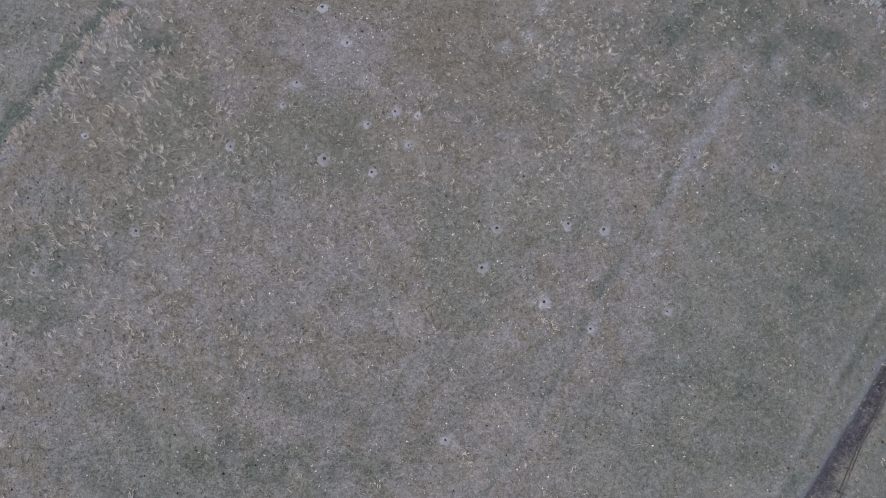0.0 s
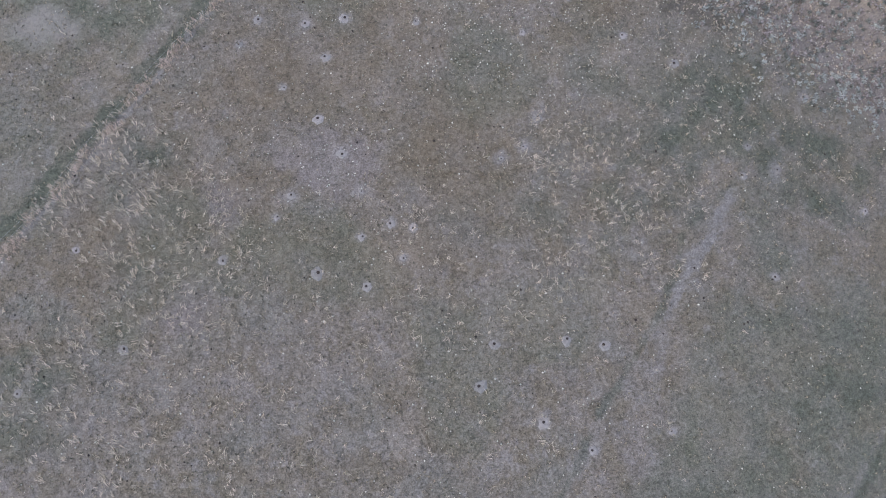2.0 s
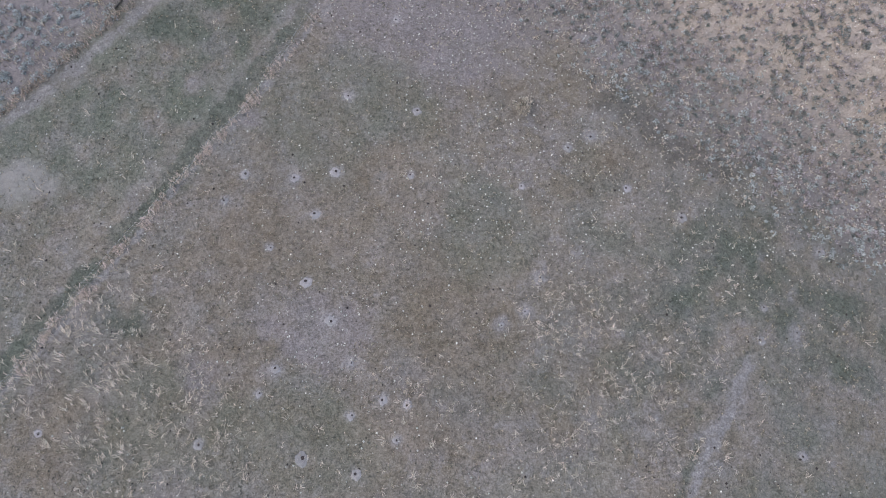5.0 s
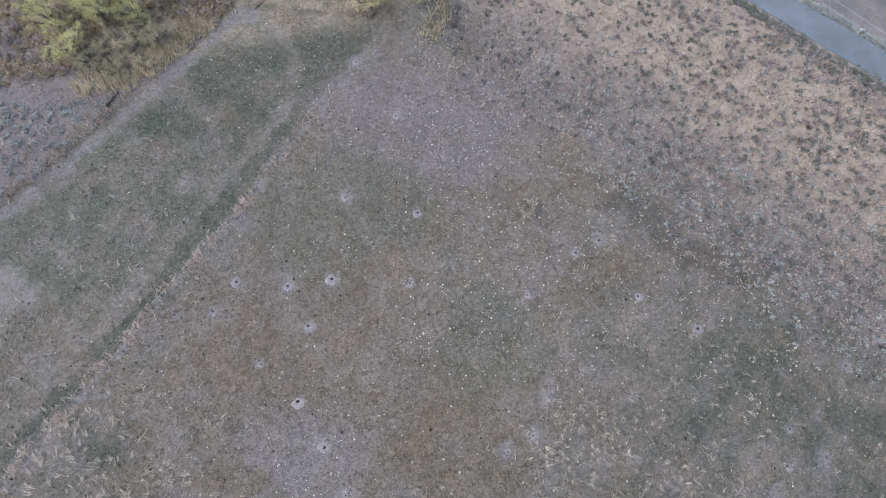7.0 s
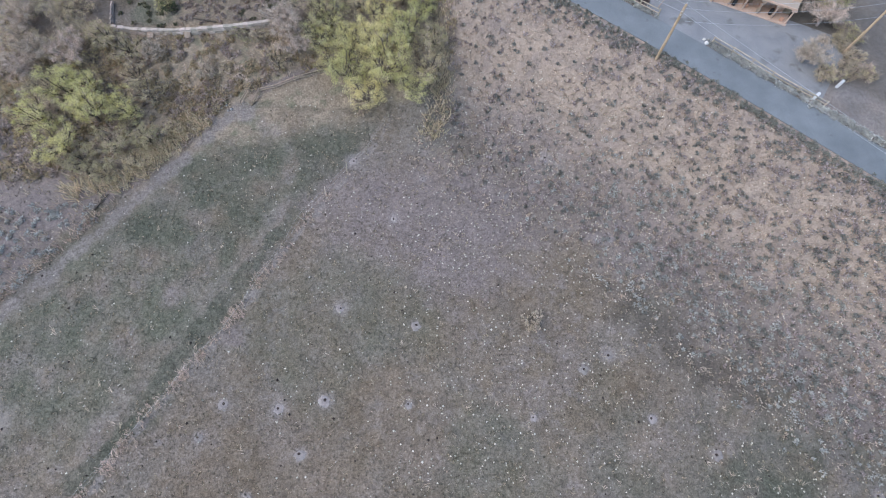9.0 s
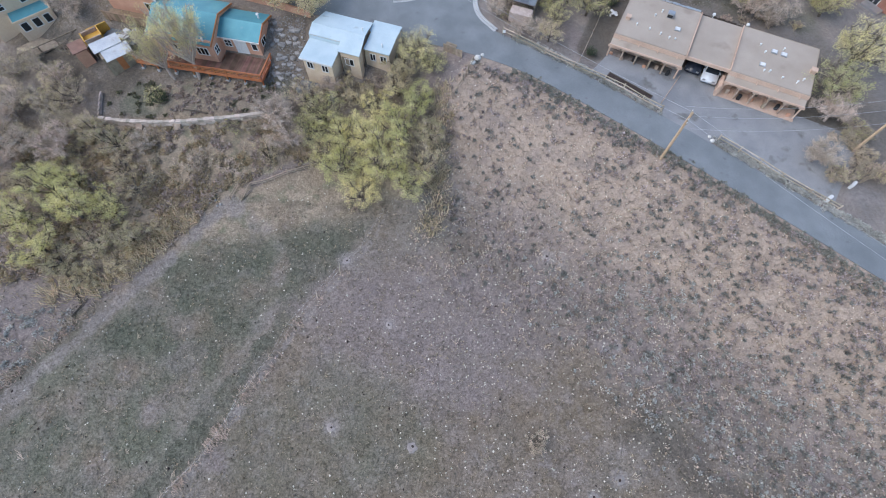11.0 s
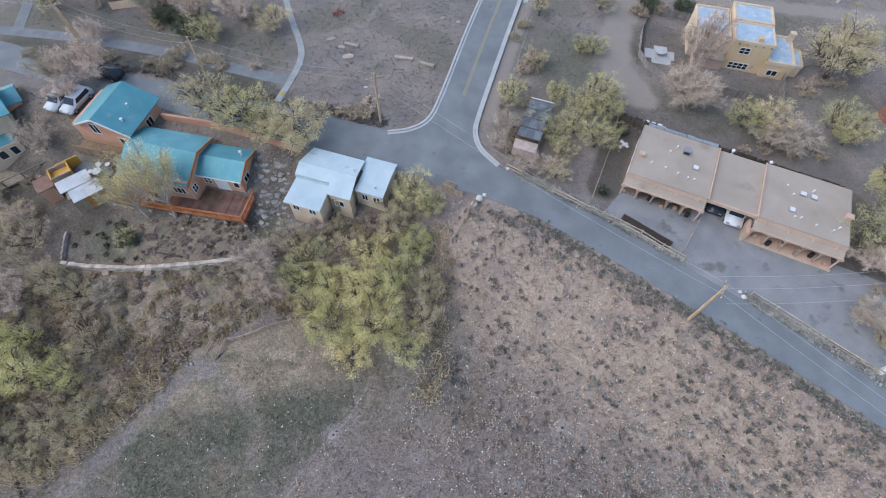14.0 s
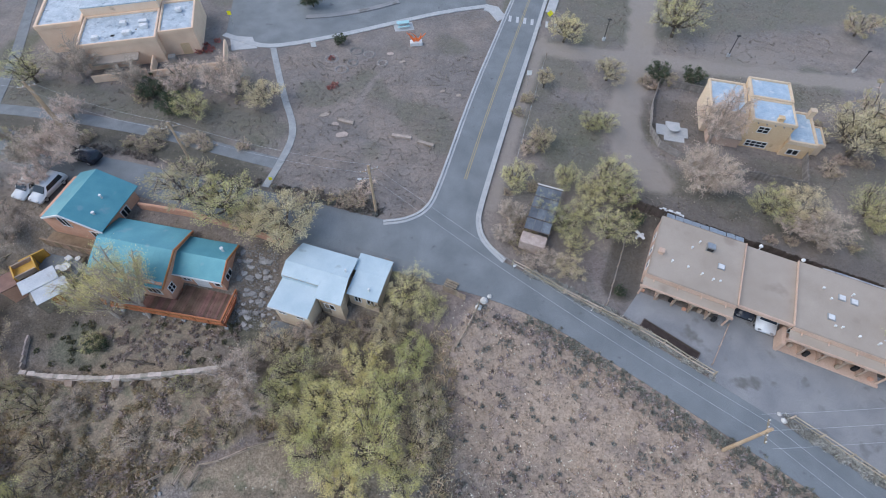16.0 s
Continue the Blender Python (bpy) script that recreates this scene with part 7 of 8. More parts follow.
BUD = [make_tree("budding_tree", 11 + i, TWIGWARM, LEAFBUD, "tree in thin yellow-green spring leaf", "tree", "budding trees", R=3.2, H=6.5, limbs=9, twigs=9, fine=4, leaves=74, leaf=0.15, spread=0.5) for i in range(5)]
SLOPE_TREES = [make_tree("half_bare_tree", 41 + i, TWIGBROWN, LEAFDULL, "half-bare slope tree with brown twigs and dull buds", "tree", "slope trees", R=3.2, H=5.4, limbs=8, twigs=9, fine=7, leaves=30, leaf=0.14, fine_w=0.028) for i in range(3)]
HALF = [make_tree("half_bare_tree", 31 + i, TWIGWARM, LEAFDULL, "half-bare tree with pale buds and grey twigs", "tree", "half-bare trees", R=3.2, H=5.6, limbs=8, twigs=9, fine=10, leaves=44, leaf=0.17, fine_w=0.032) for i in range(3)]
BARE = [make_tree("bare_tree", 51 + i, TWIG, BUDPALE, "bare tree with a haze of pale grey twigs", "tree", "bare trees", bark=PALEBARK, R=3.2, H=5.6, limbs=11, twigs=15, fine=26, leaves=16, leaf=0.11, fine_len=0.62, fine_w=0.02, spread=0.46) for i in range(3)]
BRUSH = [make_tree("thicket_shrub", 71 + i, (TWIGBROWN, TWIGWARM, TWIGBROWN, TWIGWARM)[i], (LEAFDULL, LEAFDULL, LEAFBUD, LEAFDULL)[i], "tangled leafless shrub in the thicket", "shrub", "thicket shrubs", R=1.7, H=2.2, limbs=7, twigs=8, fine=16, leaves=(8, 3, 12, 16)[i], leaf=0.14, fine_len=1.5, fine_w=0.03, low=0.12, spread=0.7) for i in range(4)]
CREAMY = [make_tree("cream_budding_tree", 61 + i, TWIGWARM, BUDCREAM, "spreading tree with cream-coloured spring buds", "tree", "cream budding trees", R=3.2, H=5.8, limbs=10, twigs=12, fine=8, leaves=70, leaf=0.14, fine_w=0.022, spread=0.48) for i in range(3)]
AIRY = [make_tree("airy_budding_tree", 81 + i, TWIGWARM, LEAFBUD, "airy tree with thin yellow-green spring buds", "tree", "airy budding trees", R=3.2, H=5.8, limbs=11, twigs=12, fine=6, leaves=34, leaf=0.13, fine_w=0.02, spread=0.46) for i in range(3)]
BUSHY = [make_tree("feathery_shrub_tree", 121 + i, TWIG, LEAFDULL, "low feathery tree with grey twigs and olive buds", "tree", "feathery trees", bark=PALEBARK, R=3.2, H=5.0, limbs=11, twigs=12, fine=14, leaves=26, leaf=0.13, fine_w=0.02, spread=0.46) for i in range(3)]
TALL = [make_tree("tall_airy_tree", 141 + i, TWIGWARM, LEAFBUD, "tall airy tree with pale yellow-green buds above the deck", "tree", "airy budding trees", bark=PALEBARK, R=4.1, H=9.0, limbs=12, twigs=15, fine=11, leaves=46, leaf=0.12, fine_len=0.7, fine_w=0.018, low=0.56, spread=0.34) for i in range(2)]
CONIFER = [make_tree("evergreen_shrub", 91, TWIGWARM, LEAFDARK, "dark dense evergreen shrub or tree", "shrub", "evergreens", R=3.2, H=5.6, limbs=10, twigs=12, fine=4, leaves=60, leaf=0.26, low=0.08)]


def plant(kinds, x, y, r, tall=1.0, ref=3.2, sink=0.0):
    s = r / ref
    k = copy_thing(random.choice(kinds), Matrix.LocRotScale((x, y, ground_z(x, y) - sink), Euler((random.gauss(0, 0.05), random.gauss(0, 0.05), random.uniform(0, 6.28))), (s * random.uniform(0.9, 1.1), s * random.uniform(0.9, 1.1), s * tall * random.uniform(0.9, 1.1))))
    return k


GREEN_GROVE = [(-7.4, 96.4, 2.3), (-11.4, 92.6, 2.5), (-8.1, 91.9, 2.9), (-4.4, 92.9, 2.7), (-11.1, 88.6, 2.7), (-6.4, 88.4, 3.2), (-8.8, 85.4, 2.5), (-3.7, 86.1, 2.4), (-2.2, 96.8, 2.2)]
DULL_GROVE = [(-10.3, 98.4, 2.0), (-5.0, 99.0, 2.2), (-0.9, 92.6, 2.2), (-1.7, 89.0, 2.5), (-14.0, 95.8, 2.4), (-15.2, 93.6, 2.2), (-4.1, 101.4, 2.3), (-13.6, 90.4, 2.0)]
for x, y, r in DULL_GROVE:
    plant(AIRY if x < -12 else HALF, x, y, r, 0.95)
GREEN_HOUSES = [(-28.0, 114.6, 3.9), (-23.4, 113.0, 3.5), (-20.2, 111.8, 2.4), (-32.1, 130.5, 2.5), (-56.8, 137.9, 2.7), (-23.3, 132.8, 2.4), (25.2, 138.5, 2.4)]
GREEN_NORTH = [(22.3, 127.8, 1.8), (20.4, 127.7, 1.6), (38.3, 150.3, 4.3), (41.2, 112.9, 2.6), (50.4, 113.0, 2.8), (20.4, 148.4, 3.0), (-36.2, 99.6, 1.3), (68.9, 151.1, 2.7)]
GREEN_WEST = [(-48.6, 82.6, 2.6), (-46.3, 86.4, 2.7), (-45.6, 79.1, 2.4), (-42.7, 83.4, 2.8), (-38.8, 84.0, 2.2), (-44.4, 88.0, 2.0)]
GREEN_CORNER = [(9.4, 117.2, 1.8), (15.2, 117.7, 1.6), (20.3, 117.4, 2.3), (21.4, 115.0, 2.1), (18.2, 115.2, 1.6), (14.4, 110.8, 1.9), (17.0, 112.0, 1.7), (19.2, 109.7, 2.1), (14.9, 108.0, 1.4), (22.8, 112.2, 0.8), (12.6, 113.2, 1.4)]
for x, y, r in ((-43.1, 77.6, 2.0), (-39.4, 79.5, 2.2), (-35.5, 80.4, 1.9), (-39.8, 75.9, 1.7), (-36.4, 77.3, 1.6), (-32.9, 82.0, 1.3)):
    plant(HALF, x, y, r, 0.75)
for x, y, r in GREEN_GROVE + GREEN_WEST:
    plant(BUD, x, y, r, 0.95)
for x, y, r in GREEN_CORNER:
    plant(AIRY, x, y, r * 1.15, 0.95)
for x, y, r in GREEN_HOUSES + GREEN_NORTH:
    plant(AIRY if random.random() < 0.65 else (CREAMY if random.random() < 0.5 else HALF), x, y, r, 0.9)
plant(TALL[:1], -31.2, 102.4, 3.3, 1.72, 4.1)
plant(TALL[1:], -34.4, 102.4, 2.5, 1.6, 4.1)
plant(CREAMY, -16.2, 110.4, 3.4, 0.95)
plant(CREAMY, -19.6, 111.2, 2.4, 0.95)
plant(BARE, -46.4, 117.4, 2.2, 0.95)
plant(BARE, 35.9, 125.2, 2.9, 1.8)
plant(CREAMY, 53.5, 123.0, 4.6, 1.0)
plant(HALF, 56.5, 126.5, 3.6, 1.0)
plant(AIRY, 38.6, 113.4, 2.4, 1.0)
plant(AIRY, 50.4, 110.4, 2.4, 1.1)
plant(AIRY, 46.2, 95.6, 3.0, 1.0)
plant(AIRY, 50.8, 101.4, 3.6, 1.0)
BARE_HOUSES = [(-44.5, 121.8, 3.5), (-48.6, 121.0, 2.9), (-48.8, 111.3, 2.5), (-34.8, 136.2, 2.9), (-50.7, 138.9, 3.6), (-48.2, 129.9, 2.3), (-28.8, 135.0, 3.4), (-41.8, 136.6, 2.6), (8.4, 112.4, 1.7), (7.6, 109.4, 1.4), (11.9, 106.3, 1.5), (13.9, 104.9, 1.7), (9.9, 106.0, 1.1), (13.6, 124.5, 1.8), (15.6, 136.6, 1.6), (31.9, 117.6, 3.6), (43.0, 109.6, 2.5), (33.2, 116.6, 3.0), (40.4, 110.4, 2.0)]
WEST_SHRUBS = [(-56.5, 103.5, 1.9), (-53.2, 104.6, 1.7), (-49.4, 102.2, 2.0), (-54.6, 99.4, 2.1), (-50.6, 98.6, 2.2), (-47.6, 96.0, 1.9), (-55.4, 95.2, 2.0), (-51.2, 93.6, 1.9), (-44.8, 95.4, 1.8), (-48.2, 92.2, 1.6), (-57.6, 98.0, 1.8)]
BARE_SLOPE = [(-19.6, 95.6, 2.8), (-16.8, 98.4, 2.3), (-47.5, 93.0, 2.6), (-52.2, 93.0, 2.6), (-43.3, 94.4, 2.2), (-40.4, 92.9, 2.1), (-36.6, 86.8, 2.3), (-38.6, 89.2, 2.0), (-54.8, 97.8, 2.7), (-53.6, 90.4, 2.2), (-18.1, 92.6, 2.2), (-37.0, 93.0, 1.7), (-46.8, 99.4, 2.6), (-49.9, 88.0, 1.9), (-20.6, 90.8, 1.6), (-15.5, 98.2, 2.0), (-13.3, 100.0, 1.6)]
for x, y, r in WEST_SHRUBS:
    plant(BUSHY if random.random() < 0.7 else HALF, x, y, r, 0.95)
plant(AIRY, -2.5, 102.3, 2.5, 1.0)
plant(AIRY, -0.6, 100.9, 1.7, 0.9)
plant(BARE, 41.8, 87.2, 2.2, 0.8)
plant(BARE, 45.2, 92.9, 2.4, 0.9)
for x, y, r in BARE_HOUSES:
    plant(HALF if 12 < x < 16 else BARE, x, y, r, 0.95)
for x, y, r in BARE_SLOPE:
    plant(BARE if random.random() < 0.2 else (HALF if random.random() < 0.4 else SLOPE_TREES), x, y, r, 0.9)
plant(BRUSH, -8.8, 84.8, 0.7, 0.8, 1.7)
plant(BRUSH, -9.9, 84.5, 0.5, 0.8, 1.7)
for x, y, r in ((-35.1, 131.1, 2.0), (-39.0, 134.4, 1.8), (37.7, 138.3, 1.6), (32.8, 139.3, 1.7), (-20.3, 158.4, 2.2), (-14.5, 147.4, 1.0), (18.9, 102.6, 0.7), (22.8, 111.8, 0.9), (-35.8, 99.2, 1.0)):
    plant(CONIFER, x, y, r, 0.9)
# thicket on the slope below the gardens, and brush along verges
rng = random.Random(5)
for _ in range(60):
    x, y = rng.uniform(-66, -8), rng.uniform(74, 96)
    d, s = line_distance(FARM_TRACK + [(-20, 89), (-8, 89.5), (0, 96)], np.array(x), np.array(y))
    if s > 0 and d > 1.6:
        plant(BRUSH, x, y, rng.uniform(0.6, 1.5), rng.uniform(0.5, 0.9), 1.7, 0.1)
for lo, hi, n in (((7.5, 108), (12, 117), 12), ((-45, 123), (-24, 127), 14), ((-16, 114.3), (-8, 116.8), 12), ((37, 108), (48, 110), 5), ((43, 84), (50, 92), 8), ((46.4, 86.5), (49.2, 96), 14), ((11, 120), (15, 134), 7), ((-42, 133.5), (-26, 138.5), 10), ((-17, 99), (-6, 101), 9), ((-56, 124), (-46, 129), 8), ((30, 136.5), (39, 139), 5), ((46, 116), (56, 132), 9), ((-62, 100), (-47, 108), 10)):
    for _ in range(n):
        plant(BRUSH, rng.uniform(lo[0], hi[0]), rng.uniform(lo[1], hi[1]), rng.uniform(0.6, 1.4), rng.uniform(0.5, 1.0), 1.7, 0.1)
for t in TALL + BUSHY + AIRY + CREAMY + SLOPE_TREES + BUD + HALF + BARE + BRUSH + CONIFER:
    remove_thing(t)

# ---- low growth, as loose stuff ----
NP = np.random.default_rng(3)


def blades(name, x, y, length, width, lean, mat, label, category):
    """One leaning blade, a slim triangle, at each place."""
    n = len(x)
    z = height(x, y)
    a = NP.uniform(0, 6.283, n)
    b = NP.uniform(0, 6.283, n)
    ln = length * NP.uniform(0.5, 1.3, n)
    tilt = NP.uniform(lean * 0.5, 1.0, n) * lean
    w = width * NP.uniform(0.6, 1.4, n)
    base = np.stack([x, y, z - 0.03], 1)
    side = np.stack([np.cos(b) * w, np.sin(b) * w, np.zeros(n)], 1)
    tip = base + np.stack([np.cos(a) * ln * np.sin(tilt), np.sin(a) * ln * np.sin(tilt), ln * np.cos(tilt) + 0.05], 1)
    v = np.stack([base - side, base + side, tip], 1).reshape(-1, 3)
    me = bpy.data.meshes.new(name)
    me.vertices.add(3 * n)
    me.vertices.foreach_set("co", v.ravel())
    me.loops.add(3 * n)
    me.loops.foreach_set("vertex_index", np.arange(3 * n))
    me.polygons.add(n)
    me.polygons.foreach_set("loop_start", np.arange(0, 3 * n, 3))
    me.update(calc_edges=True)
    me.validate()
    me.materials.append(mat)
    tagged(new(name, me), label, category, kind="stuff")


def scatter(n, x0, x1, y0, y1, keep):
    x, y = NP.uniform(x0, x1, n), NP.uniform(y0, y1, n)
    k = NP.uniform(0, 1, n) < keep(x, y)
    return x[k], y[k]


def along(line, n, spread):
    """n places strewn unevenly along a line."""
    t = NP.uniform(0, len(line) - 1, n)
    i = t.astype(int)
    p = line[i] + (line[np.minimum(i + 1, len(line) - 1)] - line[i]) * (t - i)[:, None]
    return p[:, 0] + NP.normal(0, spread, n), p[:, 1] + NP.normal(0, spread, n)


def tufts(x, y, n, spread):
    return (np.repeat(x, n) + NP.normal(0, spread, len(x) * n), np.repeat(y, n) + NP.normal(0, spread, len(y) * n))


def open_ground(x, y):
    """1 on grassland, 0 on tracks, bare patches and paving."""
    d = np.minimum(line_distance(FARM_TRACK, x, y)[0] / 1.6, line_distance(OLD_PATH, x, y)[0] / 0.7)
    d = np.minimum(d, line_distance(SIDE_TRACK, x, y)[0] / 1.0)
    d = np.minimum(d, np.hypot(x + 24.6, y - 84.6) / 3.0)
    d = np.minimum(d, np.maximum(0.6, np.hypot((x + 12.5) / 1.35, y - 32) / 4.6) + 0.15)
    return ease(0.7, 1.2, d) * (below_crest(x, y) > 0.6)


def bundles(name, x, y, n, length, width, mat, label, heading=None, spread=0.45):
    """Tufts of stalks fallen over together: each place has its own heading, and n stalks fan out round it."""
    k = len(x)
    head = NP.uniform(0, 6.283, k) if heading is None else heading + NP.normal(0, 0.5, k)
    size = length * NP.uniform(0.5, 1.25, k)
    m = k * n
    a = np.repeat(head, n) + NP.normal(0, spread, m)
    ln = np.repeat(size, n) * NP.uniform(0.45, 1.1, m)
    tilt = NP.uniform(1.0, 1.45, m)
    bx = np.repeat(x, n) + NP.normal(0, 0.09, m)
    by = np.repeat(y, n) + NP.normal(0, 0.09, m)
    base = np.stack([bx, by, height(bx, by) + 0.02], 1)
    run = np.stack([np.cos(a), np.sin(a), np.zeros(m)], 1)
    side = np.stack([-np.sin(a), np.cos(a), np.zeros(m)], 1) * (width * NP.uniform(0.6, 1.4, m))[:, None]
    bend = side * NP.normal(0, 2.2, m)[:, None]
    middle = base + run * (ln * 0.55)[:, None] * np.sin(tilt)[:, None] + bend
    middle[:, 2] += ln * 0.55 * np.cos(tilt) + 0.07
    tip = base + run * (ln * np.sin(tilt))[:, None] - bend
    tip[:, 2] += ln * 0.8 * np.cos(tilt) + 0.03
    v = np.stack([base - side * 0.7, base + side * 0.7, middle + side, middle - side, tip], 1).reshape(-1, 3)
    o = np.arange(m)[:, None] * 5
    loops = np.concatenate([o + [0, 1, 2, 3], o + [3, 2, 4]], 1).ravel()
    me = bpy.data.meshes.new(name)
    me.vertices.add(5 * m)
    me.vertices.foreach_set("co", v.ravel())
    me.loops.add(7 * m)
    me.loops.foreach_set("vertex_index", loops)
    me.polygons.add(2 * m)
    me.polygons.foreach_set("loop_start", (np.arange(m)[:, None] * 7 + np.array([0, 4])).ravel())
    me.update(calc_edges=True)
    me.materials.append(mat)
    tagged(new(name, me), label, "grass", kind="stuff")


# where dead stalks lie thickest: centre, half-widths, share
STALKS = [(-38.0, 32.5, 4.0, 3.5, 1.0), (-42, 27, 3, 3, 0.9), (-33, 27.5, 3.5, 2.5, 0.6), (-35, 22, 4, 3, 0.5), (-27, 29, 5, 4, 0.5), (-29, 21, 6, 4, 0.7), (-25, 25, 3, 3, 0.5), (-28, 15, 6, 4, 0.5), (-38, 11, 4, 2, 0.5), (-22, 21, 3, 3, 0.5), (16, 34, 5, 3.5, 0.9), (12, 32, 3, 3, 0.7), (18.4, 25, 3.4, 3, 0.9), (15, 22, 3, 3, 0.6), (22, 27, 3, 3, 0.5), (26, 20.5, 2.6, 1.6, 0.8), (27, 30, 4, 3, 0.6), (12.5, 18, 3, 3, 0.5), (-2, 25, 4, 4, 0.4), (36, 20, 5, 3, 0.4), (-4, 14, 10, 6, 0.25), (-22, 4, 14, 7, 0.25), (-40, 3, 8, 6, 0.35), (30, 38, 6, 4, 0.25)]


def straw_here(x, y):
    p = 0.012 + 0.07 * ease(0.3, 0.9, wavy(x, y, 6))
    for cx, cy, rx, ry, k in STALKS:
        p = p + 0.75 * k * np.exp(-((x - cx) / rx) ** 2 - ((y - cy) / ry) ** 2) * (0.4 + 0.9 * ease(-0.3, 0.5, wavy(x, y, 2.6)))
    p = p * (0.25 + 0.75 * ease(62, 45, y)) * (1 - 0.8 * ease(30, 38, x + 0.45 * (24 - y)) * ease(32, 22, y))
    return np.clip(p, 0, 1) * open_ground(x, y)


x, y = scatter(48000, -62, 62, -34, 84, straw_here)
west = x < -31
bundles("leaning_dry_grass", x[west], y[west], 6, 0.9, 0.018, STRAW, "pale dead stalks leaning over beside the wire fence", 2.3, 0.3)
bundles("dry_grass", x[~west], y[~west], 6, 0.78, 0.016, STRAW, "pale dead grass tufts lying over the field", None, 0.6)
x, y = scatter(110000, -62, 62, -34, 84, lambda x, y: (0.08 + 0.8 * straw_here(x, y)) * open_ground(x, y))
blades("fine_dry_grass", x, y, 0.3, 0.02, 1.35, STRAW, "fine pale dead blades lying over the field", "grass")
x, y = scatter(80000, -62, 64, -34, 88, lambda x, y: (0.2 + 0.5 * ease(-0.5, 0.6, wavy(x, y, 5))) * open_ground(x, y) * (1 - 0.6 * ease(62, 72, y)))
blades("short_grass", x, y, 0.16, 0.045, 1.1, GRASSBROWN, "short brown and green field grass", "grass")


def field_here(x, y):
    return open_ground(x, y) * (0.25 + 0.75 * ease(-0.5, 0.6, wavy(x + 70, y, 3.2))) * (1 - 0.5 * ease(30, 38, x + 0.45 * (24 - y)) * ease(30, 20, y))


def bank(x, y):
    s = below_crest(x, y)
    return (s > 0.7) * (s < 26) * (x > -1 + 0.25 * (y - 90)) * (line_distance([(-1.4, 98.6), (1.4, 101.0), (3.2, 102.6)], x, y)[0] > 1.6)


x, y = scatter(34000, -6, 64, 44, 104, lambda x, y: bank(x, y) * (0.75 - 0.5 * ease(10, 24, below_crest(x, y))))
blades("bunch_grass", x, y, 0.34, 0.04, 0.9, BANKGRASS, "dry tan grass on the bank below the lane", "grass")
x, y = scatter(3000, -58, -8, 60, 97, lambda x, y: 1.0 * (line_distance(FARM_TRACK + [(-20, 89), (-8, 89.5), (0, 96)], x, y)[1] > 0) * (0.25 + 0.3 * ease(5, 1, line_distance(FARM_TRACK, x, y)[0]) * ease(66, 71, y)) * (line_distance(FARM_TRACK, x, y)[0] > 1.5))
x, y = tufts(x, y, 6, 0.25)
blades("tall_straw", x, y, 1.0, 0.035, 0.7, STRAW, "tall pale straw along the thicket's edge", "grass")
x, y = scatter(2600, -47, -27, 70, 86, lambda x, y: ease(2.4, 0.6, line_distance([(-43.5, 74.5), (-38, 75.5), (-33.5, 80), (-30.5, 83.2)], x, y)[0]) * (line_distance(FARM_TRACK, x, y)[0] > 1.0) * 0.8)
x, y = tufts(x, y, 9, 0.22)
blades("golden_grass", x, y, 1.2, 0.045, 0.8, GOLDSTRAW, "tall golden dead grass below the budding trees", "grass")
x, y = scatter(3000, -4, 8, 80, 100, lambda x, y: ease(2.0, 0.4, line_distance([(0.4, 98), (-0.2, 92), (0.2, 86), (-1, 82)], x, y)[0]) * 0.7)
x, y = tufts(x, y, 7, 0.2)
blades("edge_grass", x, y, 0.8, 0.045, 0.9, GOLDSTRAW, "yellow dry grass between grove and bank", "grass")
x, y = scatter(9000, -64, -38, 38, 74, lambda x, y: 0.9 * (line_distance(FARM_TRACK, x, y)[1] > 0) * ease(2.3, 1.6, line_distance(FARM_TRACK, x, y)[0]) * ease(0.9, 1.2, line_distance(FARM_TRACK, x, y)[0]))
x, y = tufts(x, y, 5, 0.2)
blades("track_grass", x, y, 0.7, 0.042, 1.0, PINKSTRAW, "pinkish dead grass beside the farm track", "grass")
fence_east = np.array(resample(offset(FIELD_FENCE, -0.45), 1.0))
x, y = along(fence_east, 2600, 0.45)
k = NP.uniform(0, 1, 2600) < (0.1 + 0.9 * ease(-0.1, 0.6, wavy(x, y, 3))) * ease(78, 52, y)
bundles("fence_grass", x[k], y[k], 5, 0.62, 0.017, PINKSTRAW, "pinkish dead grass under the wire fence", 2.3, 0.3)
x, y = scatter(26000, -62, 66, 104, 166, lambda x, y: (0.08 + 0.4 * ease(0, 0.7, wavy(x, y, 6))) * (line_distance(ROAD, x, y)[0] > 3.4) * (line_distance(NORTH_DRIVE, x, y)[0] > 2.6) * (line_distance(NORTH_TRACK, x, y)[0] > 2.2) * (line_distance(PATH_W, x, y)[0] > 1.2) * (line_distance([(0.5, 106), (8, 125), (16.5, 152), (20, 170)], x, y)[0] > 4.2) * ((x < 17) | (y > 114)) * ((y < 144.5) | (x > -1) | (y < 147 + 0.3 * (x + 25))) * (line_distance(PATH_N, x, y)[0] > 0.8))
blades("lot_grass", x, y, 0.3, 0.05, 1.1, LOTGRASS, "sparse grey-brown weeds on the lots", "grass")


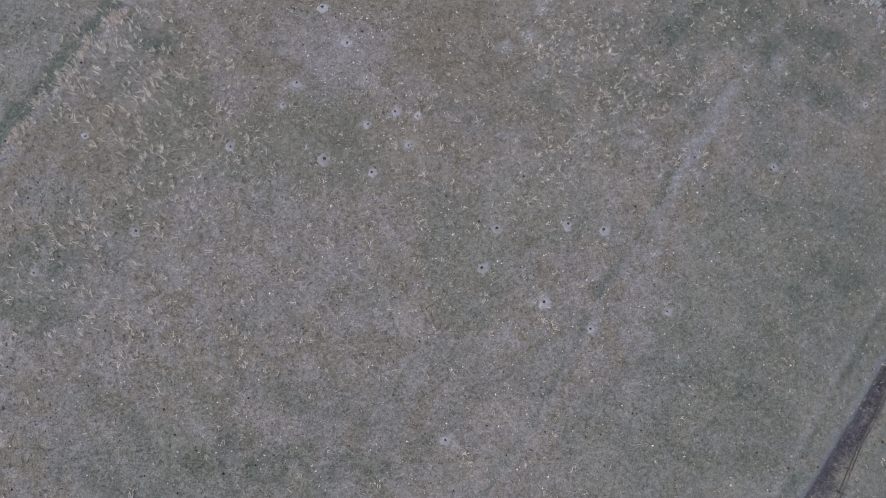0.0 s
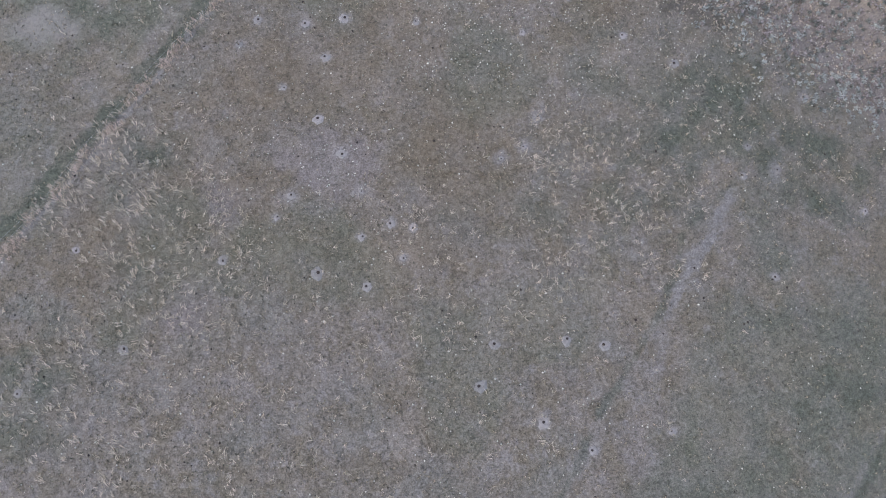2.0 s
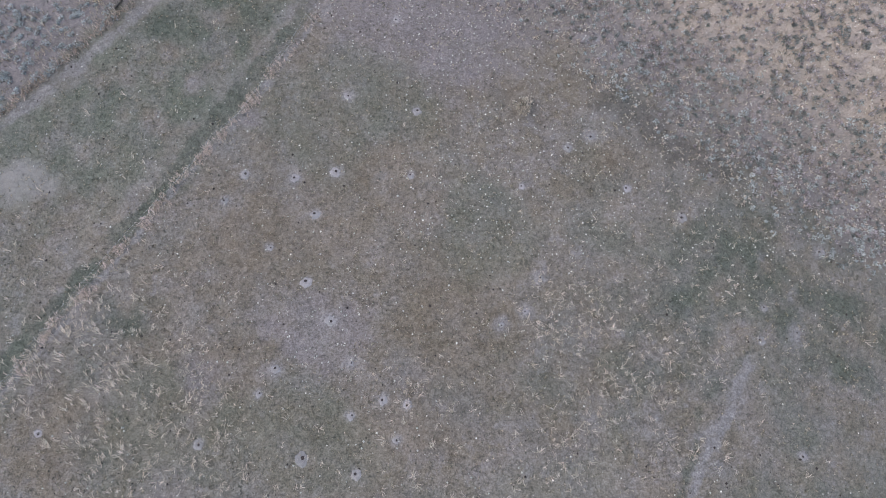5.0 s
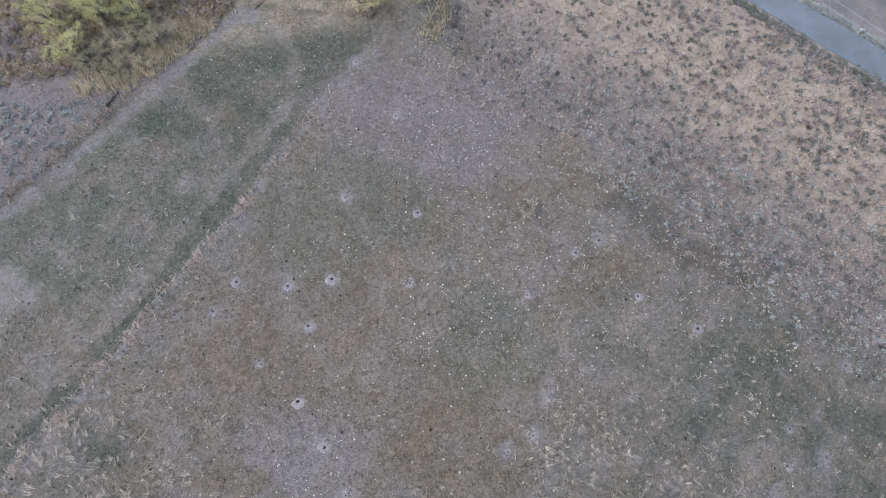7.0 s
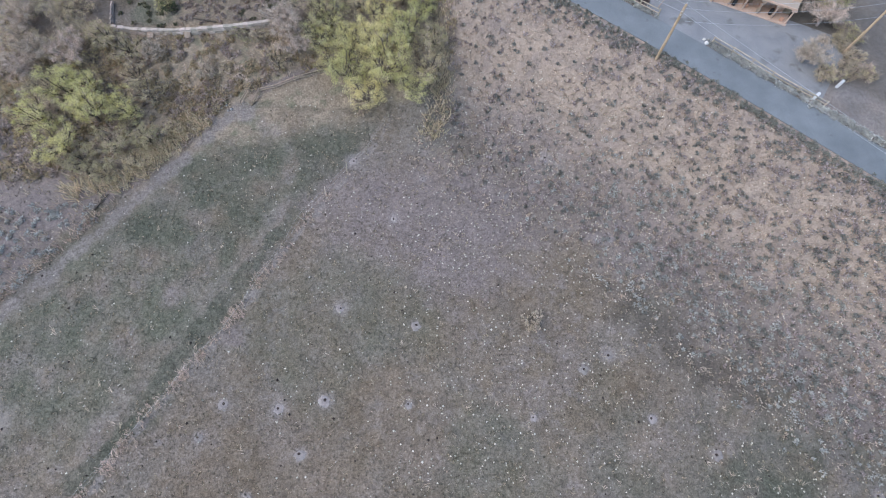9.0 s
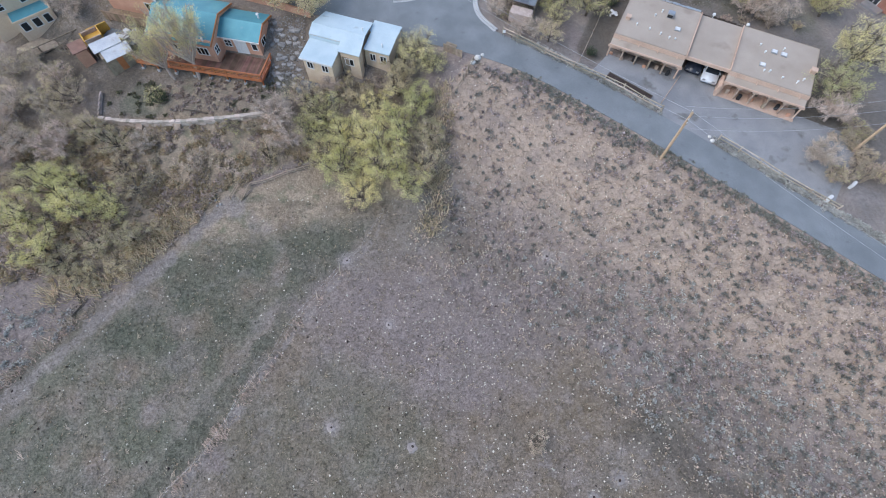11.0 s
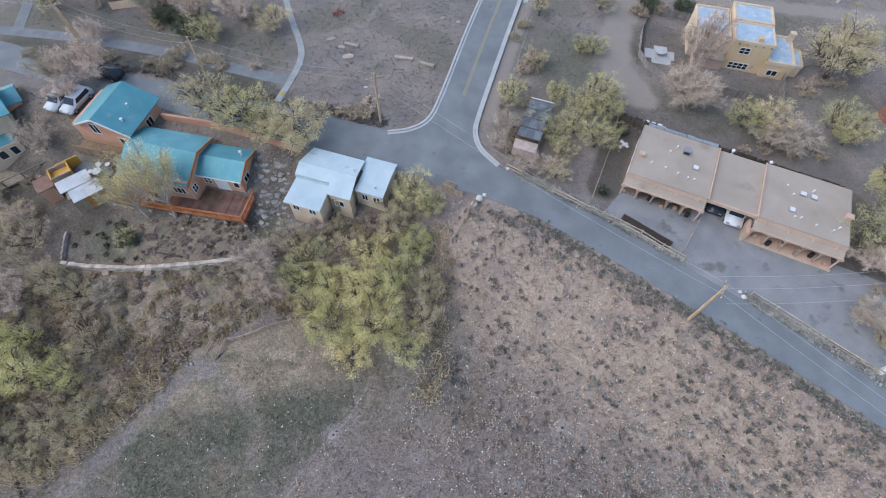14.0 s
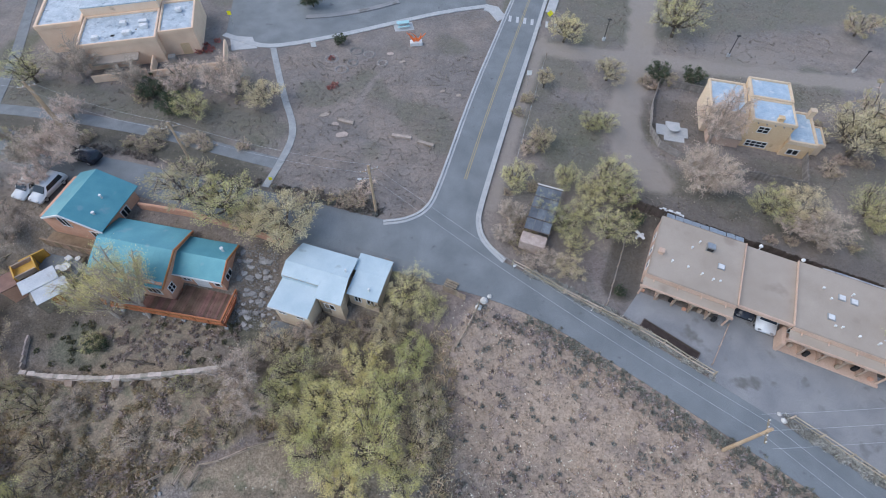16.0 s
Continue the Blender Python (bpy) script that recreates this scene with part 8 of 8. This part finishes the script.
def clumps(name, x, y, r, n, leaf, mat, label, category, tall=1.0):
    """Small leafy bushes: a dome of short leaves at each place."""
    k = len(x)
    z = height(x, y)
    m = k * n
    u = NP.normal(size=(m, 3))
    u /= np.linalg.norm(u, axis=1)[:, None]
    u[:, 2] = np.abs(u[:, 2])
    rad = np.repeat(r, n)
    c = np.stack([np.repeat(x, n), np.repeat(y, n), np.repeat(z, n)], 1)
    o = c + u * (rad * NP.uniform(0.3, 1.0, m) ** 0.7)[:, None] * np.array([1, 1, tall])
    d = u + NP.normal(0, 0.5, (m, 3))
    d /= np.linalg.norm(d, axis=1)[:, None]
    s = np.cross(d, NP.normal(size=(m, 3)))
    s /= np.linalg.norm(s, axis=1)[:, None] + 1e-6
    ln = (leaf * NP.uniform(0.6, 1.5, m))[:, None]
    v = np.stack([o - s * ln * 0.28, o + s * ln * 0.28, o + d * ln], 1).reshape(-1, 3)
    me = bpy.data.meshes.new(name)
    me.vertices.add(3 * m)
    me.vertices.foreach_set("co", v.ravel())
    me.loops.add(3 * m)
    me.loops.foreach_set("vertex_index", np.arange(3 * m))
    me.polygons.add(m)
    me.polygons.foreach_set("loop_start", np.arange(0, 3 * m, 3))
    me.update(calc_edges=True)
    me.materials.append(mat)
    tagged(new(name, me), label, category, kind="stuff")


x, y = scatter(24000, -62, 62, -34, 86, field_here)
clumps("tan_field_herbs", x, y, NP.uniform(0.05, 0.15, len(x)), 7, 0.13, GOLDHERB, "small dry yellow-brown herbs dotting the field", "herb", 0.5)
x, y = scatter(22000, -62, 62, -34, 86, field_here)
clumps("green_field_herbs", x, y, NP.uniform(0.05, 0.14, len(x)), 7, 0.12, DARKHERB, "small dark green herbs dotting the field", "herb", 0.4)


def on_slope(x, y):
    """1 on the overgrown slope below the gardens, 0 on its footpaths."""
    d, s = line_distance(FARM_TRACK + [(-20, 89), (-8, 89.5), (0, 96)], x, y)
    return (d > 1.1) * ((s > 0) | ((x > -22) & (y > 88.5 + 0.15 * (x + 22)))) * (y > 80 + 0.25 * (x + 30)) * (y < 95.8)


def sage_here(x, y):
    s = below_crest(x, y)
    verge = (s > 0.8) * (s < 2.6)
    p = 0.2 + 0.35 * ease(12, 40, x) + 0.25 * ease(0, 0.6, wavy(x, y, 6))
    for cx, cy, r in ((44.2, 66.3, 3.0), (27.7, 65.1, 1.6), (25.6, 72.7, 1.6), (30.2, 78.4, 1.5)):
        p = p + 1.6 * np.exp(-((x - cx) / r) ** 2 - ((y - cy) / r) ** 2)
    return bank(x, y) * np.maximum(np.clip(p, 0, 1) * ease(26, 16, s), 1.0 * verge)


x, y = scatter(2300, -62, 2, 74, 97, lambda x, y: on_slope(x, y) * (0.3 + 0.7 * ease(-0.3, 0.4, wavy(x, y, 5))))
clumps("slope_scrub", x, y, 0.25 + np.minimum(0.7, NP.exponential(0.2, len(x))), 46, 0.3, SLOPESCRUB, "olive and tan low scrub covering the slope", "shrub", 0.7)
x, y = scatter(1500, -62, 2, 74, 97, lambda x, y: on_slope(x, y) * (0.2 + 0.8 * ease(-0.2, 0.5, wavy(x + 31, y, 7))))
clumps("dead_stems", x, y, 0.25 + np.minimum(0.7, NP.exponential(0.2, len(x))), 40, 0.36, MAUVESCRUB, "mauve-grey dead stems tangled on the slope", "shrub", 0.8)
x, y = scatter(9000, -4, 64, 44, 104, lambda x, y: bank(x, y) * (0.5 + 0.4 * wavy(x, y, 5)))
clumps("bank_straw", x, y, NP.uniform(0.08, 0.2, len(x)), 8, 0.22, PALEBANK, "pale dry bunch grass dotted over the bank", "grass", 0.8)
x, y = scatter(7000, -4, 64, 44, 104, lambda x, y: bank(x, y) * (0.5 - 0.4 * wavy(x, y, 5)))
clumps("bank_litter", x, y, NP.uniform(0.06, 0.16, len(x)), 8, 0.16, DARKWEED, "dark dead stems dotted over the bank", "weed", 0.5)
x, y = scatter(4800, -4, 64, 40, 104, sage_here)
clumps("sagebrush", x, y, 0.12 + np.minimum(0.55, NP.exponential(0.13, len(x))), 40, 0.22, SAGE, "grey-green sagebrush scattered over the bank", "shrub", 0.8)
x, y = scatter(5200, -4, 64, 40, 104, sage_here)
clumps("brown_scrub", x, y, 0.1 + np.minimum(0.5, NP.exponential(0.12, len(x))), 34, 0.24, BROWNSCRUB, "brownish dead scrub scattered over the bank", "shrub", 0.8)
va = np.array([p for p in road_line if 5 < p[0] < 66])
vs_ = np.array([p for p in offset([tuple(p) for p in va], -2.75) if p[0] > 8.5])

x, y = along(vs_, 800, 0.35)
clumps("verge_shrubs", x, y, 0.07 + np.minimum(0.4, NP.exponential(0.1, 800)), 34, 0.17, VERGEGREEN, "dark scrubby growth along the lane's lower edge", "shrub", 0.8)
vo = np.array(offset([tuple(p) for p in va], 2.5))
x, y = along(vo, 1300, 0.25)
keep = ((x < 26) | (x > 31.5)) & (x > 9.5)
clumps("verge_weeds", x[keep], y[keep], NP.uniform(0.1, 0.3, keep.sum()), 40, 0.2, PALESAGE, "dry weeds along the lane and rail fence", "weed", 0.8)
x, y = scatter(5600, 2, 64, 36, 84, lambda x, y: ease(28, 21, below_crest(x, y)) * ease(7, 13, below_crest(x, y)) * ease(6, 26, x) * (0.45 + 0.35 * wavy(x + 17, y, 6)))
clumps("pale_scrub", x, y, 0.1 + np.minimum(0.4, NP.exponential(0.12, len(x))), 40, 0.2, PALESAGE, "pale silvery scrub at the bank's foot", "shrub", 0.8)
x, y = scatter(16000, -60, 64, 112, 166, lambda x, y: (0.3 + 0.5 * ease(0.0, 0.7, wavy(x + 9, y, 8))) * (line_distance(ROAD, x, y)[0] > 3.8) * (line_distance(NORTH_DRIVE, x, y)[0] > 2.8) * (line_distance(NORTH_TRACK, x, y)[0] > 2.4) * (line_distance(PATH_W, x, y)[0] > 1.6) * (line_distance([(0.5, 106), (8, 125), (16.5, 152), (20, 170)], x, y)[0] > 4.6) * ((y < 144) | (x > 20)) * (line_distance(PATH_N, x, y)[0] > 1.1))
clumps("lot_weeds", x, y, 0.04 + np.minimum(0.25, NP.exponential(0.045, len(x))), 14, 0.13, LOTWEED, "low grey weeds on the empty lots", "weed", 0.6)
x, y = scatter(900, -64, -36, 40, 72, lambda x, y: 1.0 * (line_distance(FARM_TRACK, x, y)[1] > 0) * (line_distance(FARM_TRACK, x, y)[0] > 1.5))
clumps("meadow_weeds", x, y, NP.uniform(0.15, 0.45, len(x)), 50, 0.22, PALESAGE, "grey weeds west of the farm track", "weed", 0.6)
x, y = NP.uniform(-35.8, -33, 7), NP.uniform(145, 148.4, 7)
clumps("red_shrubs", np.append(x, [-14.8, -15.5, -14.2]), np.append(y, [136.2, 143.4, 136.8]), NP.uniform(0.4, 0.7, 10), 90, 0.24, REDTWIG, "dark red twiggy shrubs by the hall and on the lot", "shrub", 1.0)
x, y = scatter(110, -43, -21, 97, 102, lambda x, y: 0.1 + 0.8 * np.exp(-((x + 38) / 3) ** 2) + 0.5 * np.exp(-((x + 21) / 2) ** 2))
clumps("garden_weeds", x, y, NP.uniform(0.15, 0.45, len(x)), 46, 0.24, GRASSGREEN, "dark green weeds in the garden below the deck", "weed", 0.6)
x, y = scatter(170, -36, -21, 97.2, 102, lambda x, y: 0.8 + 0 * x)
clumps("garden_stems", x, y, NP.uniform(0.1, 0.3, len(x)), 36, 0.24, MAUVESCRUB, "mauve-grey dead stems in the garden below the deck", "weed", 0.7)
x, y = scatter(5600, -62, -6, 111, 132, lambda x, y: 0.9 * ease(1.6, 0.8, line_distance([(-60, 128.5), (-43, 123.6), (-30, 119.6), (-20, 116.6), (-7.5, 113.6)], x, y)[0]) * (line_distance(PATH_N, x, y)[0] > 0.9) * (line_distance(ROAD, x, y)[0] > 3.1))
clumps("lane_scrub", x, y, NP.uniform(0.12, 0.42, len(x)), 40, 0.24, DARKWEED, "brown scrub on the slope beside the lane", "shrub", 0.7)
x, y = scatter(1400, -30, -6, 111, 120, lambda x, y: 0.8 * ease(1.5, 0.8, line_distance([(-30, 119.6), (-20, 116.6), (-7.5, 113.6)], x, y)[0]) * (line_distance(PATH_N, x, y)[0] > 0.9) * (line_distance(ROAD, x, y)[0] > 3.1))
clumps("lane_weeds", x, y, NP.uniform(0.1, 0.3, len(x)), 36, 0.2, SAGE, "grey weeds on the slope beside the lane", "weed", 0.7)
ob = make_tree("straw_bush", 99, TWIGWARM, STRAW, "golden dead bush alone in the field", "shrub", "", R=1.3, H=1.1, limbs=8, twigs=6, fine=16, leaves=10, leaf=0.16, low=0.1)
ob.matrix_world = Matrix.Translation((10.2, 58.2, ground_z(10.2, 58.2)))


def pebbles(name, x, y, r, mat, label):
    n = len(x)
    z = height(x, y)
    oct_v = np.array([(1, 0, 0), (0, 1, 0), (-1, 0, 0), (0, -1, 0), (0, 0, 0.8), (0, 0, -0.5)], float)
    oct_f = np.array([(0, 1, 4), (1, 2, 4), (2, 3, 4), (3, 0, 4), (1, 0, 5), (2, 1, 5), (3, 2, 5), (0, 3, 5)])
    j = NP.uniform(0.65, 1.35, (n, 6, 1)) * oct_v[None] * r[:, None, None]
    v = (j + np.stack([x, y, z + r * 0.2], 1)[:, None, :]).reshape(-1, 3)
    f = (oct_f[None] + (np.arange(n) * 6)[:, None, None]).reshape(-1, 3)
    me = bpy.data.meshes.new(name)
    me.from_pydata(v.tolist(), [], f.tolist())
    me.materials.append(mat)
    tagged(new(name, me), label, "stones", kind="stuff")


x, y = scatter(12000, -60, 62, -34, 88, lambda x, y: (0.2 + 0.35 * ease(52, 66, y) * (x > -20) + 0.5 * np.exp(-((x + 12) / 8) ** 2 - ((y - 33) / 7) ** 2) + 0.4 * ease(0, 0.7, wavy(x + 30, y, 12))) * (below_crest(x, y) > 3) * (1 - 0.6 * ease(28, 36, x + 0.45 * (24 - y))))
pebbles("field_stones", x, y, NP.uniform(0.045, 0.115, len(x)), PEBBLE, "small pale stones strewn over the field")
x, y = scatter(16000, -5, 62, 40, 103, lambda x, y: (below_crest(x, y) > 0.7) * (x > -1 + 0.25 * (y - 90)) * (0.25 + 0.7 * ease(7, 14, below_crest(x, y)) * ease(27, 19, below_crest(x, y))))
pebbles("bank_stones", x, y, NP.uniform(0.03, 0.11, len(x)), PEBBLE, "small pale stones on the dry bank")
x, y = scatter(1500, -22, -17, 100.5, 109, lambda x, y: 0.5 + 0 * x)
pebbles("yard_stones", x, y, NP.uniform(0.05, 0.14, len(x)), STONE, "grey rubble in the yard between the houses")
x, y = scatter(6000, -58, 60, -30, 84, lambda x, y: (0.3 + 0.4 * ease(0, 0.7, wavy(x + 60, y, 15)) + 0.6 * np.exp(-((x - 36) / 6) ** 2 - ((y - 17) / 4) ** 2)) * (below_crest(x, y) > 4))
# solid specks; for burrow mouths the dark colour stands in for inner shade
pebbles("dark_clods", x, y, 0.035 + np.minimum(0.12, NP.exponential(0.03, len(x))), DARKMULCHHOLE, "dark little burrow mouths and clods in the field")
